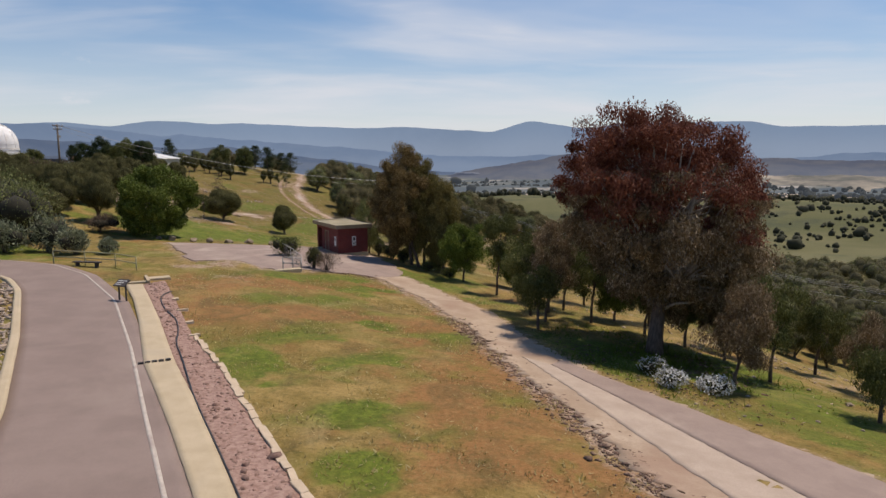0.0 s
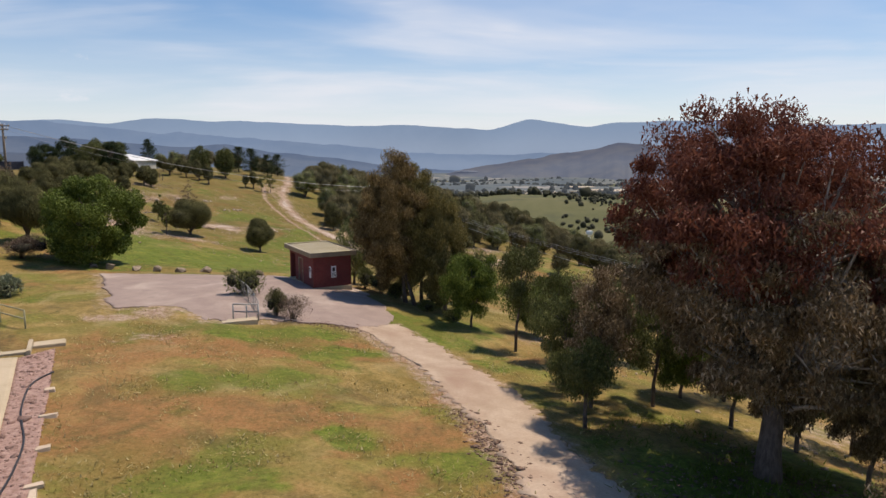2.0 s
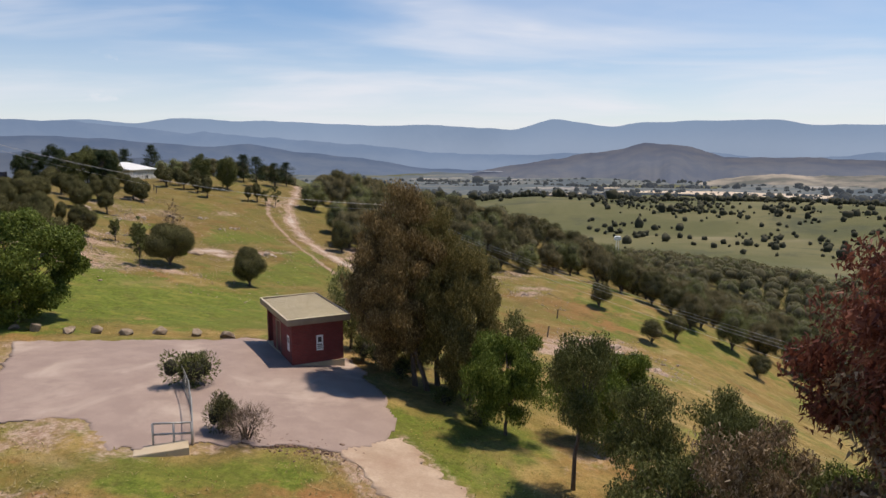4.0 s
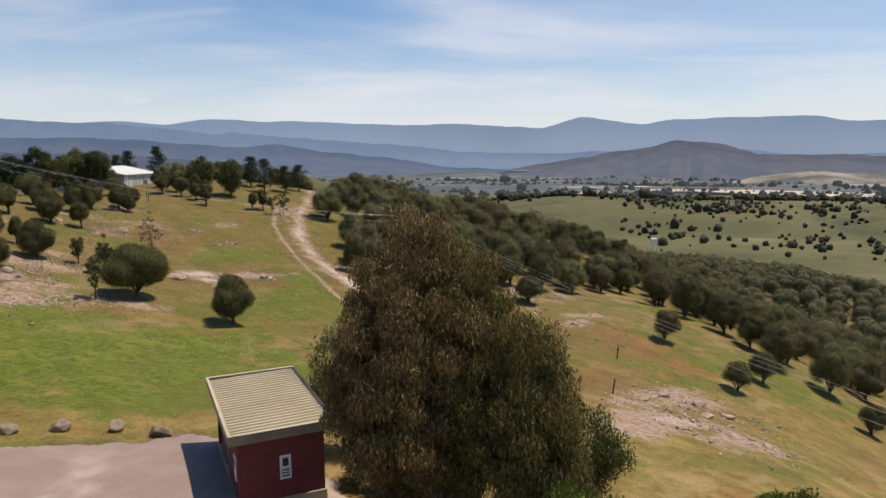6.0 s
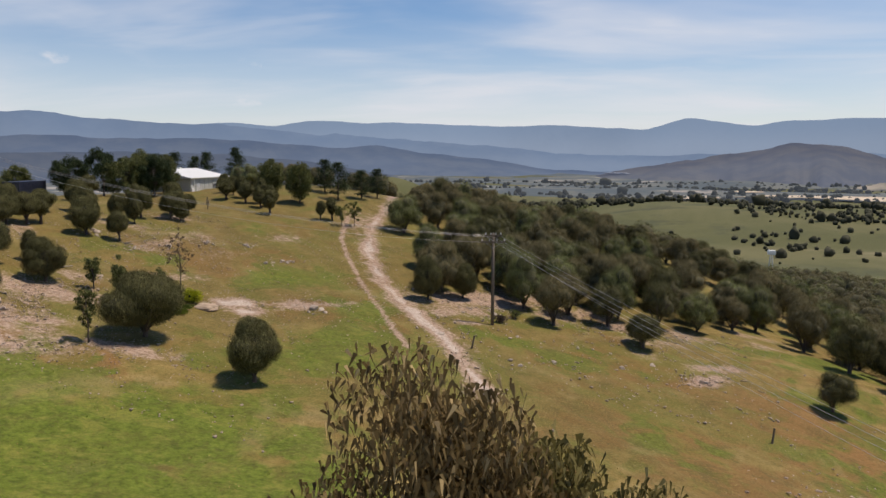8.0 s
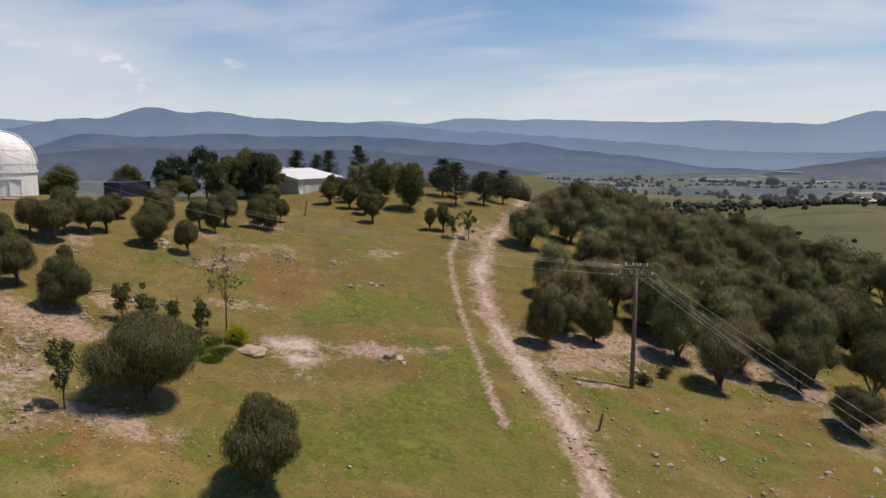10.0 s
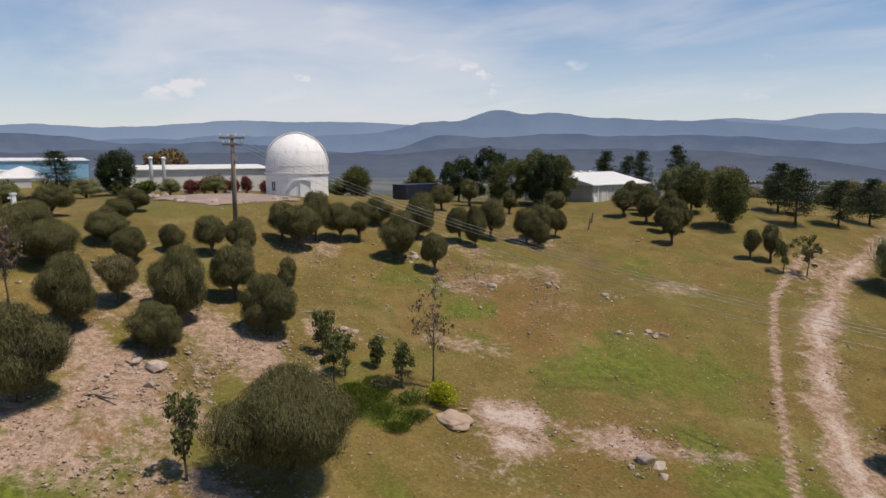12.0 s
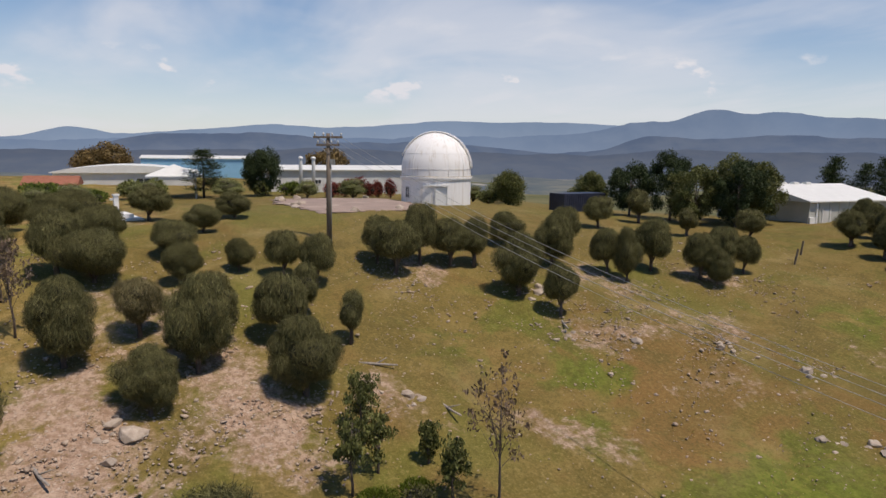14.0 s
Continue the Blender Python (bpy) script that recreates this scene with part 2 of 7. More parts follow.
LUSH_LEAF = foliage("lush_leaf", (0.055, 0.075, 0.013), (0.14, 0.182, 0.032), (0.31, 0.37, 0.085), 0.5, 0.26)
OLIVE_LEAF = foliage("olive_shrub_leaf", (0.1, 0.115, 0.04), (0.21, 0.225, 0.075), (0.38, 0.38, 0.17), 0.5)
GREY_LEAF = foliage("grey_shrub_leaf", (0.12, 0.135, 0.08), (0.24, 0.26, 0.155), (0.42, 0.43, 0.29), 0.5)
PINE_LEAF = foliage("pine_leaf", (0.022, 0.034, 0.014), (0.05, 0.07, 0.026), (0.10, 0.125, 0.055), 0.5)
RUST_LEAF = foliage("rust_leaf", (0.12, 0.03, 0.025), (0.24, 0.06, 0.045), (0.34, 0.12, 0.08), 0.5)
BARE_TWIG = foliage("dry_twig", (0.10, 0.07, 0.05), (0.18, 0.13, 0.09), (0.28, 0.22, 0.16), 0.8, 0.1)
BLOOM = foliage("white_bloom", (0.45, 0.45, 0.42), (0.62, 0.62, 0.58), (0.8, 0.8, 0.76), 0.6)
YELLOW = foliage("yellow_weed", (0.22, 0.25, 0.01), (0.40, 0.42, 0.02), (0.6, 0.58, 0.04), 0.6)
GRASS = foliage("grass_blade", (0.20, 0.15, 0.045), (0.30, 0.225, 0.075), (0.48, 0.38, 0.18), 0.7, 0.5)
STRAW = foliage("straw_blade", (0.30, 0.24, 0.10), (0.46, 0.38, 0.18), (0.62, 0.54, 0.30), 0.7, 0.5)
GREEN_GRASS = foliage("green_grass_blade", (0.085, 0.12, 0.013), (0.145, 0.19, 0.025), (0.25, 0.28, 0.06), 0.7, 0.5)


# ---- lie of the land ----
MOUNDS = [
    (97, 146, 55, -2.4), (-45, 160, 24, 2.3), (-58, -40, 55, -6.9), (97, 22, 55, -6.6), (66, 208, 55, -8.1), (66, 84, 55, -8.8),
    (-70, 110, 24, 3.2), (35, 22, 55, 6.0), (-120, 208, 55, -9.3), (5, 60, 24, 3.7), (-57.5, 185, 24, 0.7), (0, 50, 14, -1.5),
    (4, 208, 55, -0.9), (-58, 208, 55, 11.5), (-57.5, 85, 24, 3.2), (-27, 146, 55, 5.1), (-20, 60, 24, 1.1), (17.5, 85, 24, 2.7),
    (-89, 146, 55, 3.8), (66, -40, 55, -4.1), (-15, 110, 14, 0.6), (7.5, 65, 14, -1.4), (7.5, 35, 14, -0.3), (-45, 110, 14, -0.8), (28, 124, 22, 4.8), (20, 195, 42, 10.0),
]


def ground_z(x, y):
    """The height of the ground: a tilted hillside with mounds, falling to the valley further out."""
    x, y = np.asarray(x, float), np.asarray(y, float)
    near = -0.34 - 0.1298 * x - 0.0728 * y
    for cx, cy, r, h in MOUNDS:
        near = near + h * np.exp(-((x - cx) ** 2 + (y - cy) ** 2) / r**2)
    near = np.where(near > 7.5, 7.5 + 2.0 * np.tanh((near - 7.5) / 2.0), near)
    d = np.hypot(x + 20, y - 90)
    far = -26 - 26 * np.clip((d - 150) / 260, 0, 1) - 23 * np.clip((d - 820) / 360, 0, 1) - 16 * np.clip((d - 1200) / 1800, 0, 1)
    # a long grassy hill beyond the wood
    east = np.degrees(np.arctan2(x, np.maximum(y, 1.0)))
    far = far + (12.5 + 1.6 * np.sin(east / 3.1)) * np.exp(-((d - 745) / 150) ** 2) * np.clip((east + 3) / 9, 0, 1) * np.where(y > 50, 1, 0)
    far = far + 46 * np.exp(-((x + 113) ** 2 + (y - 407) ** 2) / 66**2) + 12 * np.exp(-((x + 70) ** 2 + (y - 270) ** 2) / 62**2)
    far = far + 3 * np.sin(x / 130 + 1.0) * np.cos(y / 170) * np.clip((d - 200) / 300, 0, 1)
    s = np.clip((d - 105) / 150, 0, 1)
    s = s * s * (3 - 2 * s)
    return near * (1 - s) + far * s


def gz(x, y):
    return float(ground_z(x, y))


def way_off(x, y, line):
    """How far points lie from a line of (x, y) corners."""
    best = np.full(np.shape(x), 1e9)
    for (ax, ay), (bx, by) in zip(line, line[1:]):
        dx, dy = bx - ax, by - ay
        u = np.clip(((x - ax) * dx + (y - ay) * dy) / (dx * dx + dy * dy), 0, 1)
        best = np.minimum(best, np.hypot(x - ax - u * dx, y - ay - u * dy))
    return best


def blot(x, y, cx, cy, rx, ry, turn=0.0):
    c, s = math.cos(turn), math.sin(turn)
    u, v = (x - cx) * c + (y - cy) * s, -(x - cx) * s + (y - cy) * c
    return np.clip(1.35 - np.hypot(u / rx, v / ry) + 0.30 * wobble(x, y, 1.3, cx) + 0.18 * wobble(x, y, 0.6, cy), 0, 1)


ROAD_R = [(0.5, 0), (-3, 8), (-6.4, 14.7), (-9.1, 19.8), (-13.1, 27.5), (-18.2, 36.6), (-23.6, 43.7), (-27.8, 47.2), (-32, 48.2), (-42, 48.6), (-60, 47)]
ROAD_L = [(-4.5, -2), (-7.5, 6), (-10.5, 13), (-13.9, 20.1), (-18.7, 28.6), (-24.3, 37.8), (-26.9, 41), (-30, 43), (-34, 43.8), (-44, 44), (-60, 42.5)]
WALK_L = [(-1.2, 5.5), (-3.4, 10), (-5.8, 14.8), (-8.4, 19.6), (-11.7, 25.4), (-15.1, 32.5), (-17.4, 37), (-19.6, 40.8)]
WALK_R = [(0.0, 5.2), (-2.3, 10), (-4.7, 14.8), (-8.2, 21.5), (-10.7, 26), (-14.1, 32.7), (-16.4, 37), (-18.7, 41.2)]
CHIP_R = [(1.8, 5.2), (-0.6, 10), (-3.1, 15), (-5.1, 18.7), (-8.4, 25), (-11.3, 29.8), (-15.5, 38.1), (-18.0, 42.9)]
PATH_L = [(9.5, 5), (7.6, 12), (6.8, 16.3), (5.4, 22.5), (3.7, 29.2), (1.9, 37.9), (-0.9, 46), (-3.2, 50.2), (-5.5, 53)]
PATH_R = [(20, 8), (16.5, 15), (13.9, 19.8), (12.1, 22.2), (10.3, 25.1), (7.9, 28.6), (5.5, 35), (3.8, 43.5), (0.2, 50.5), (-2.6, 55)]
TRACK_W = [(-15.5, 106.8), (-17.8, 110.5), (-21.2, 116.3), (-24.9, 122.5), (-28.7, 129.4), (-32.6, 137), (-35, 146)]
TRACK_E = [(-8, 101), (-13.1, 110.7), (-16.2, 114.6), (-20, 119.5), (-23.8, 125.9), (-28.2, 134.5), (-31.3, 145.9), (-34, 165), (-41, 188), (-60, 230)]
YARD = [(-25.9, 63.3), (-20, 65.6), (-15.8, 67.2), (-13.5, 69), (-10, 67), (-6.6, 65.8), (-5.2, 62.4), (-3.9, 59.5), (-2.7, 55.5), (-4.8, 52.6), (-8, 52.3), (-10.7, 51.3), (-13.4, 49.9), (-16, 52.5), (-19.4, 51.3), (-22, 56)]


def inside(x, y, poly):
    hit = np.zeros(np.shape(x), bool)
    for (ax, ay), (bx, by) in zip(poly, poly[1:] + poly[:1]):
        cross = (ay > y) != (by > y)
        hit ^= cross & (x < (bx - ax) * (y - ay) / (by - ay + 1e-12) + ax)
    return hit


def wobble(x, y, size, seed=0.0):
    """Smooth unevenness between about -1 and 1."""
    a, b = np.asarray(x) / size, np.asarray(y) / size
    return (np.sin(a * 1.7 + 1.3 * np.sin(b * 1.1 + seed) + seed) + np.sin(b * 1.9 + 1.7 * np.sin(a * 0.9 - seed)) + np.sin((a + b) * 2.3 + seed * 2)) / 3


# ---- mesh helpers ----
def mesh_object(name, verts, faces, material, parent=None, smooth=False):
    me = bpy.data.meshes.new(name)
    verts, faces = np.asarray(verts, np.float32), [tuple(f) for f in faces] if not isinstance(faces, np.ndarray) else faces
    if isinstance(faces, np.ndarray):
        n, k = faces.shape
        me.vertices.add(len(verts))
        me.vertices.foreach_set("co", verts.ravel())
        me.loops.add(n * k)
        me.loops.foreach_set("vertex_index", faces.astype(np.int32).ravel())
        me.polygons.add(n)
        me.polygons.foreach_set("loop_start", np.arange(0, n * k, k, dtype=np.int32))
        me.update(calc_edges=True)
    else:
        me.from_pydata(verts.tolist(), [], faces)
        me.update()
    if smooth:
        me.polygons.foreach_set("use_smooth", [True] * len(me.polygons))
    me.materials.append(material)
    ob = new(name, me)
    if parent:
        ob.parent = parent
    return ob


def part(name, bm, material, parent, label=""):
    """Links a bmesh as one mesh object under a thing or a part."""
    me = bpy.data.meshes.new(name)
    bm.to_mesh(me)
    bm.free()
    me.materials.append(material)
    ob = new(name, me)
    ob.parent = parent
    return tagged(ob, label)


def thing(name, label, category, place, turn=0.0, group="", kind=""):
    ob = new(name)
    ob.empty_display_size = 0.3
    ob.matrix_basis = pose(*place, 0, 0, turn)
    return tagged(ob, label, category, group, kind)


def box(bm, x0, y0, z0, x1, y1, z1, edge=0.0):
    made = bmesh.ops.create_cube(bm, size=1.0, matrix=Matrix.Translation(((x0 + x1) / 2, (y0 + y1) / 2, (z0 + z1) / 2)) @ Matrix.Diagonal((x1 - x0, y1 - y0, z1 - z0, 1)))
    if edge:
        vs = set(made["verts"])
        bmesh.ops.bevel(bm, geom=[e for e in bm.edges if e.verts[0] in vs and e.verts[1] in vs], offset=edge, segments=2, affect="EDGES")
    return bm


def boxed(*args, edge=0.0):
    return box(bmesh.new(), *args, edge=edge)


def tube_data(points, radii, sides=8, caps=True):
    """Verts and quads of a tapered tube along points."""
    pts = [Vector(p) for p in points]
    verts, faces = [], []
    side = None
    for i, p in enumerate(pts):
        d = (pts[min(i + 1, len(pts) - 1)] - pts[max(i - 1, 0)]).normalized()
        if side is None:
            side = d.orthogonal().normalized()
        side = (side - d * side.dot(d)).normalized()
        up = d.cross(side)
        for k in range(sides):
            a = 2 * math.pi * k / sides
            verts.append(p + radii[i] * (math.cos(a) * side + math.sin(a) * up))
    for i in range(len(pts) - 1):
        for k in range(sides):
            a, b = i * sides + k, i * sides + (k + 1) % sides
            faces.append((a, b, b + sides, a + sides))
    if caps:
        faces.append(tuple(range(sides))[::-1])
        faces.append(tuple(range((len(pts) - 1) * sides, len(pts) * sides)))
    return verts, faces


def tubes(name, runs, material, parent=None, sides=8):
    verts, faces = [], []
    for points, radii in runs:
        if isinstance(radii, (int, float)):
            radii = [radii] * len(points)
        v, f = tube_data(points, radii, sides)
        faces += [tuple(i + len(verts) for i in q) for q in f]
        verts += v
    return mesh_object(name, [tuple(v) for v in verts], faces, material, parent, smooth=True)


def resample(line, n):
    p = np.array(line, float)
    s = np.r_[0, np.cumsum(np.hypot(*np.diff(p, axis=0).T))]
    u = np.linspace(0, s[-1], n)
    q = np.stack([np.interp(u, s, p[:, 0]), np.interp(u, s, p[:, 1])], 1)
    for _ in range(3):
        q[1:-1] = (q[:-2] + 2 * q[1:-1] + q[2:]) / 4
    return q


def strip(name, left, right, lift, material, label, along=160, across=12, rag=0.0, thick=0.12, parent=None):
    """A paved band between two lines, draped on the ground, with a little thickness."""
    a, b = resample(left, along), resample(right, along)
    u = np.linspace(0, 1, across)[None, :, None]
    q = a[:, None] * (1 - u) + b[:, None] * u
    if rag:
        side = np.linspace(-1, 1, across)[None, :] ** 5
        d = (b - a) / np.linalg.norm(b - a, axis=1)[:, None]
        q = q + (side * rag * (0.5 * wobble(q[..., 0], q[..., 1], 0.8) + 0.6 * wobble(q[..., 0], q[..., 1], 0.21, 2)))[..., None] * d[:, None]
    z = ground_z(q[..., 0], q[..., 1]) + lift
    top = np.concatenate([q, z[..., None]], -1)
    rim_l, rim_r = top[:, :1].copy(), top[:, -1:].copy()
    rim_l[..., 2] -= thick
    rim_r[..., 2] -= thick
    grid = np.concatenate([rim_l, top, rim_r], 1)
    m = grid.shape[1]
    i, j = np.meshgrid(np.arange(along - 1), np.arange(m - 1), indexing="ij")
    k = (i * m + j).ravel()
    faces = np.stack([k, k + 1, k + m + 1, k + m], 1)
    ob = mesh_object(name, grid.reshape(-1, 3), faces[:, ::-1], material, parent)
    return tagged(ob, label, kind="structure") if not parent else tagged(ob, label)


# ---- ground sheet ----
def axis_steps(lo, hi, fine, grow):
    core = list(np.arange(lo, hi + fine, fine))
    step_, up, down = fine, [hi + fine], [lo]
    while up[-1] < 5200:
        step_ *= grow
        up.append(up[-1] + step_)
    step_ = fine
    while down[-1] > -5200:
        step_ *= grow
        down.append(down[-1] - step_)
    return np.array(sorted(set(np.round(core + up[1:] + down[1:], 3))))


def build_ground():
    xs, ys = axis_steps(-64, 40, 0.4, 1.12), axis_steps(8, 160, 0.4, 1.12)
    x, y = np.meshgrid(xs, ys, indexing="ij")
    z = ground_z(x, y)
    d = np.hypot(x + 20, y - 90)
    close = np.clip(1.4 - d / 150, 0, 1)
    paved = np.minimum.reduce([way_off(x, y, ROAD_R), way_off(x, y, WALK_L), way_off(x, y, WALK_R), way_off(x, y, PATH_L), way_off(x, y, PATH_R)])
    z = z + close * np.clip(paved / 3 - 0.3, 0, 1) * (0.10 * wobble(x, y, 2.1) + 0.05 * wobble(x, y, 0.9, 3)) * (~inside(x, y, YARD))
    for poly in (ROAD_L + [(a + 0.4, b) for a, b in ROAD_R[::-1]], ):
        z = z - 0.10 * inside(x, y, poly)
    m, n = x.shape
    i, j = np.meshgrid(np.arange(m - 1), np.arange(n - 1), indexing="ij")
    k = (i * n + j).ravel()
    faces = np.stack([k, k + n, k + n + 1, k + 1], 1)
    ob = mesh_object("ground", np.stack([x, y, z], -1).reshape(-1, 3), faces, GROUND, smooth=True)
    # where soil lies bare, where grass stays green, and where stones strew the ground
    w = wobble(x, y, 3.0)
    soil = np.clip(1.02 - way_off(x, y, TRACK_E) / (2.1 + 0.5 * w) + 0.20 * wobble(x, y, 1.0, 5) + 0.18 * wobble(x, y, 3.4, 2), 0, 1)
    soil = np.maximum(soil, 0.9 * np.clip(1.45 - way_off(x, y, TRACK_W) / (0.36 + 0.05 * w) + 0.06 * wobble(x, y, 1.4, 3), 0, 1))
    soil = np.maximum(soil, 0.75 * np.clip(1.2 - way_off(x, y, PATH_L) / 1.5, 0, 1))
    soil = np.maximum(soil, 0.62 * np.clip(1.2 - way_off(x, y, PATH_R) / 0.9, 0, 1))
    soil = np.maximum(soil, 0.6 * np.clip(1.2 - way_off(x, y, YARD[10:] + YARD[:1]) / 1.5, 0, 1))
    for cx, cy, rx, ry, turn, top in (
        (-30.8, 107.8, 2.8, 2.3, 0.9, 1.0), (-29.2, 106.4, 1.8, 1.5, 0.2, 1.0), (-27, 110.8, 3.2, 1.7, 0.6, 0.92), (-24.2, 113.4, 3.4, 1.0, 0.9, 0.62), (-32.3, 105.3, 0.9, 0.8, 0, 0.8), (-38.5, 111.2, 3.2, 1.6, 0.8, 0.66), (-37.9, 130.9, 4.0, 1.4, 0.6, 0.6), (-46.5, 118.5, 5, 1.6, 1.1, 0.58), (-43, 104, 3.4, 1.6, 0.6, 0.62), (-41.5, 98.5, 4.2, 2.8, 0.7, 0.86), (-43.5, 91.5, 4, 3, 0.2, 0.8), (-34.5, 91, 5, 2.6, 0.4, 0.6), (10.6, 120.7, 4, 1.5, 0.3, 0.75), (9.6, 85.3, 6, 2.2, 0.8, 0.9), (8.4, 82, 5, 2.4, 0.7, 0.9), (12.5, 87.5, 5, 2.5, 0.7, 0.95), (-30.5, 93.6, 3.6, 1.4, 0.3, 0.9),
        (-40, 92.0, 6, 3.4, 0.3, 0.85), (-37.5, 88.5, 5, 2.5, 0.2, 0.9), (-45, 97.5, 5, 2.6, 0.5, 0.72), (-50, 94, 6, 4, 0.4, 0.6), (-46, 117, 3, 2, 0.2, 0.55), (-45, 124, 5, 3, 0.8, 0.5),
        (-51, 129, 3.5, 2, 0.5, 0.62), (-40, 121, 4, 2.5, 0.8, 0.45), (-14.5, 46.2, 2.4, 1.5, 0.4, 0.55), (9, 117, 3.2, 1.4, 0.8, 0.9), (14.5, 96, 7, 3.2, 0.7, 0.85),
        (16.5, 86, 6, 3, 0.7, 0.8), (10, 90, 5, 2.5, 0.7, 0.75), (5, 126, 6, 2, 0.2, 0.6), (18, 140, 6, 3, 0.2, 0.6), (-14, 122, 5, 3, 0.8, 0.7), (14, 40, 6, 3, 0.6, 0.35),
        (20, 44, 8, 3, 0.7, 0.55), (24, 36, 7, 3, 0.7, 0.5), (8, 58, 6, 3, 0.9, 0.5), (-33, 146, 4, 8, 0.2, 0.6), (-37.5, 131.5, 3.2, 2.2, 1.1, 0.55), (-16.4, 50.9, 2.2, 1.6, 0.2, 0.8), (-15.5, 124.5, 4, 3, 0.8, 0.85), (-10.5, 129, 4.5, 4, 0.5, 0.85), (-5, 128, 4, 3, 0.2, 0.75), (1.5, 129.5, 4, 2.5, 0.2, 0.75), (9, 131.5, 4, 2.5, 0.4, 0.7), (-19, 121, 2.5, 4, 0.6, 0.6), (17.5, 133.5, 3, 2.5, 0.8, 0.7), (-18.5, 49.2, 2.2, 1.2, 0.2, 0.7), (-52.5, 121.5, 5, 3, 0.7, 0.6), (-55, 110, 3, 2, 0.3, 0.6), (-70, 91, 5, 3, 0.2, 0.6), (-14.9, 119.4, 2.6, 2.0, 0.5, 0.78), (-12.6, 117.4, 2.2, 0.9, 0.7, 0.7), (-11.8, 127.4, 5, 3.2, 0.5, 0.9), (-9.0, 133.5, 5, 3.5, 0.4, 0.8), (-2, 132, 6, 3, 0.3, 0.7), (3.5, 121, 3.4, 1.6, 0.5, 0.5), (-27.5, 104.5, 3.4, 1.4, 0.6, 0.5),
    ):
        soil = np.maximum(soil, top * blot(x, y, cx, cy, rx, ry, turn))
    lush = np.zeros_like(x)
    for cx, cy, rx, ry, turn, top in (
        (-26, 78, 14, 8, 0.1, 1.0), (-14, 80, 7, 8, 0.2, 0.9), (-33, 84, 8, 6, 0, 0.9), (-31.5, 118.5, 6, 3.6, 0.9, 0.85), (-22, 100, 8, 5, 0.5, 0.7), (-16, 104, 5, 5, 0, 0.6), (-34.2, 102.6, 2.4, 1.3, 0.5, 0.8), (-34.4, 86.8, 2.2, 0.9, 0.3, 0.9),
        (17, 27, 5, 3, 0.8, 1.0), (13, 35, 5, 5, 0.8, 0.9), (-6, 57, 2, 1.2, 0, 0.7), (0, 54, 3, 6, 0.6, 0.75), (-5, 47, 4, 1.2, 0.3, 0.8), (-3, 21, 3, 1.6, 0.4, 0.85), (-7, 31, 2.8, 1.8, 0.6, 0.8), (-3.5, 28, 2.2, 1.2, 0.3, 0.7),
        (-9, 41, 3, 1.4, 0.4, 0.75), (-1, 34, 2.4, 1.4, 0.4, 0.75), (-8, 126, 6, 4, 0, 0.6), (0, 116, 10, 5, 0.4, 0.5), (22, 130, 8, 4, 0.3, 0.8), (-28, 68, 8, 3, 0.2, 0.7), (-36, 52, 8, 4, 0, 0.7), (-48, 112, 6, 5, 0.4, 0.25), (-40, 113, 5, 3, 0.4, 0.3),
        (-42.3, 115.1, 2.6, 2.3, 1.2, 0.8), (-32.7, 117.6, 3.8, 2.8, 1.2, 1.0), (-41.7, 133.9, 3.6, 2.6, 1.1, 0.6), (-20.3, 106, 5, 3, 0.9, 0.85), (-11.9, 115.3, 2, 2, 1, 0.8), (-23, 84.9, 9, 7, 0.6, 1.0), (-19.7, 74, 4, 4.5, 0.3, 1.0), (4.2, 102, 3.5, 5, 0.6, 0.6),
        (-21.8, 113.5, 3.2, 5, 0.76, 0.75), (0.3, 56.3, 4, 6.2, 0.4, 0.6), (-9.8, 49, 3.6, 1.3, 0.3, 0.9), (-6.1, 45.7, 2.3, 1.6, 0.44, 0.9), (-3, 35.7, 1.5, 1.5, 0.3, 0.9), (-1.9, 17, 1.4, 1.5, 0.1, 1.0), (-8, 27.2, 1.6, 3.2, 0.3, 0.8), (9, 33.5, 2.6, 4.5, 0.3, 1.0), (15, 31, 4, 4, 0.5, 0.9), (30, 112, 10, 6, 0.4, 0.7), (20, 118, 5, 4, 0.4, 0.6), (16, 104, 5, 3, 0.5, 0.45), (44, 104, 10, 6, 0.4, 0.5), (-7.7, 115.3, 3.6, 2.6, 0.4, 0.8), (-11.2, 114.8, 2.4, 2.0, 0.3, 0.7), (-17.8, 101.6, 4.4, 3.4, 0.6, 0.9), (-21.6, 99.5, 4.2, 3.2, 0.4, 0.9), (-14.6, 107.5, 1.2, 5.0, 0.45, 0.7), (2.5, 126.2, 4.0, 2.0, 0.3, 0.6),
    ):
        lush = np.maximum(lush, top * blot(x, y, cx, cy, rx, ry, turn))
    rust = np.zeros_like(x)
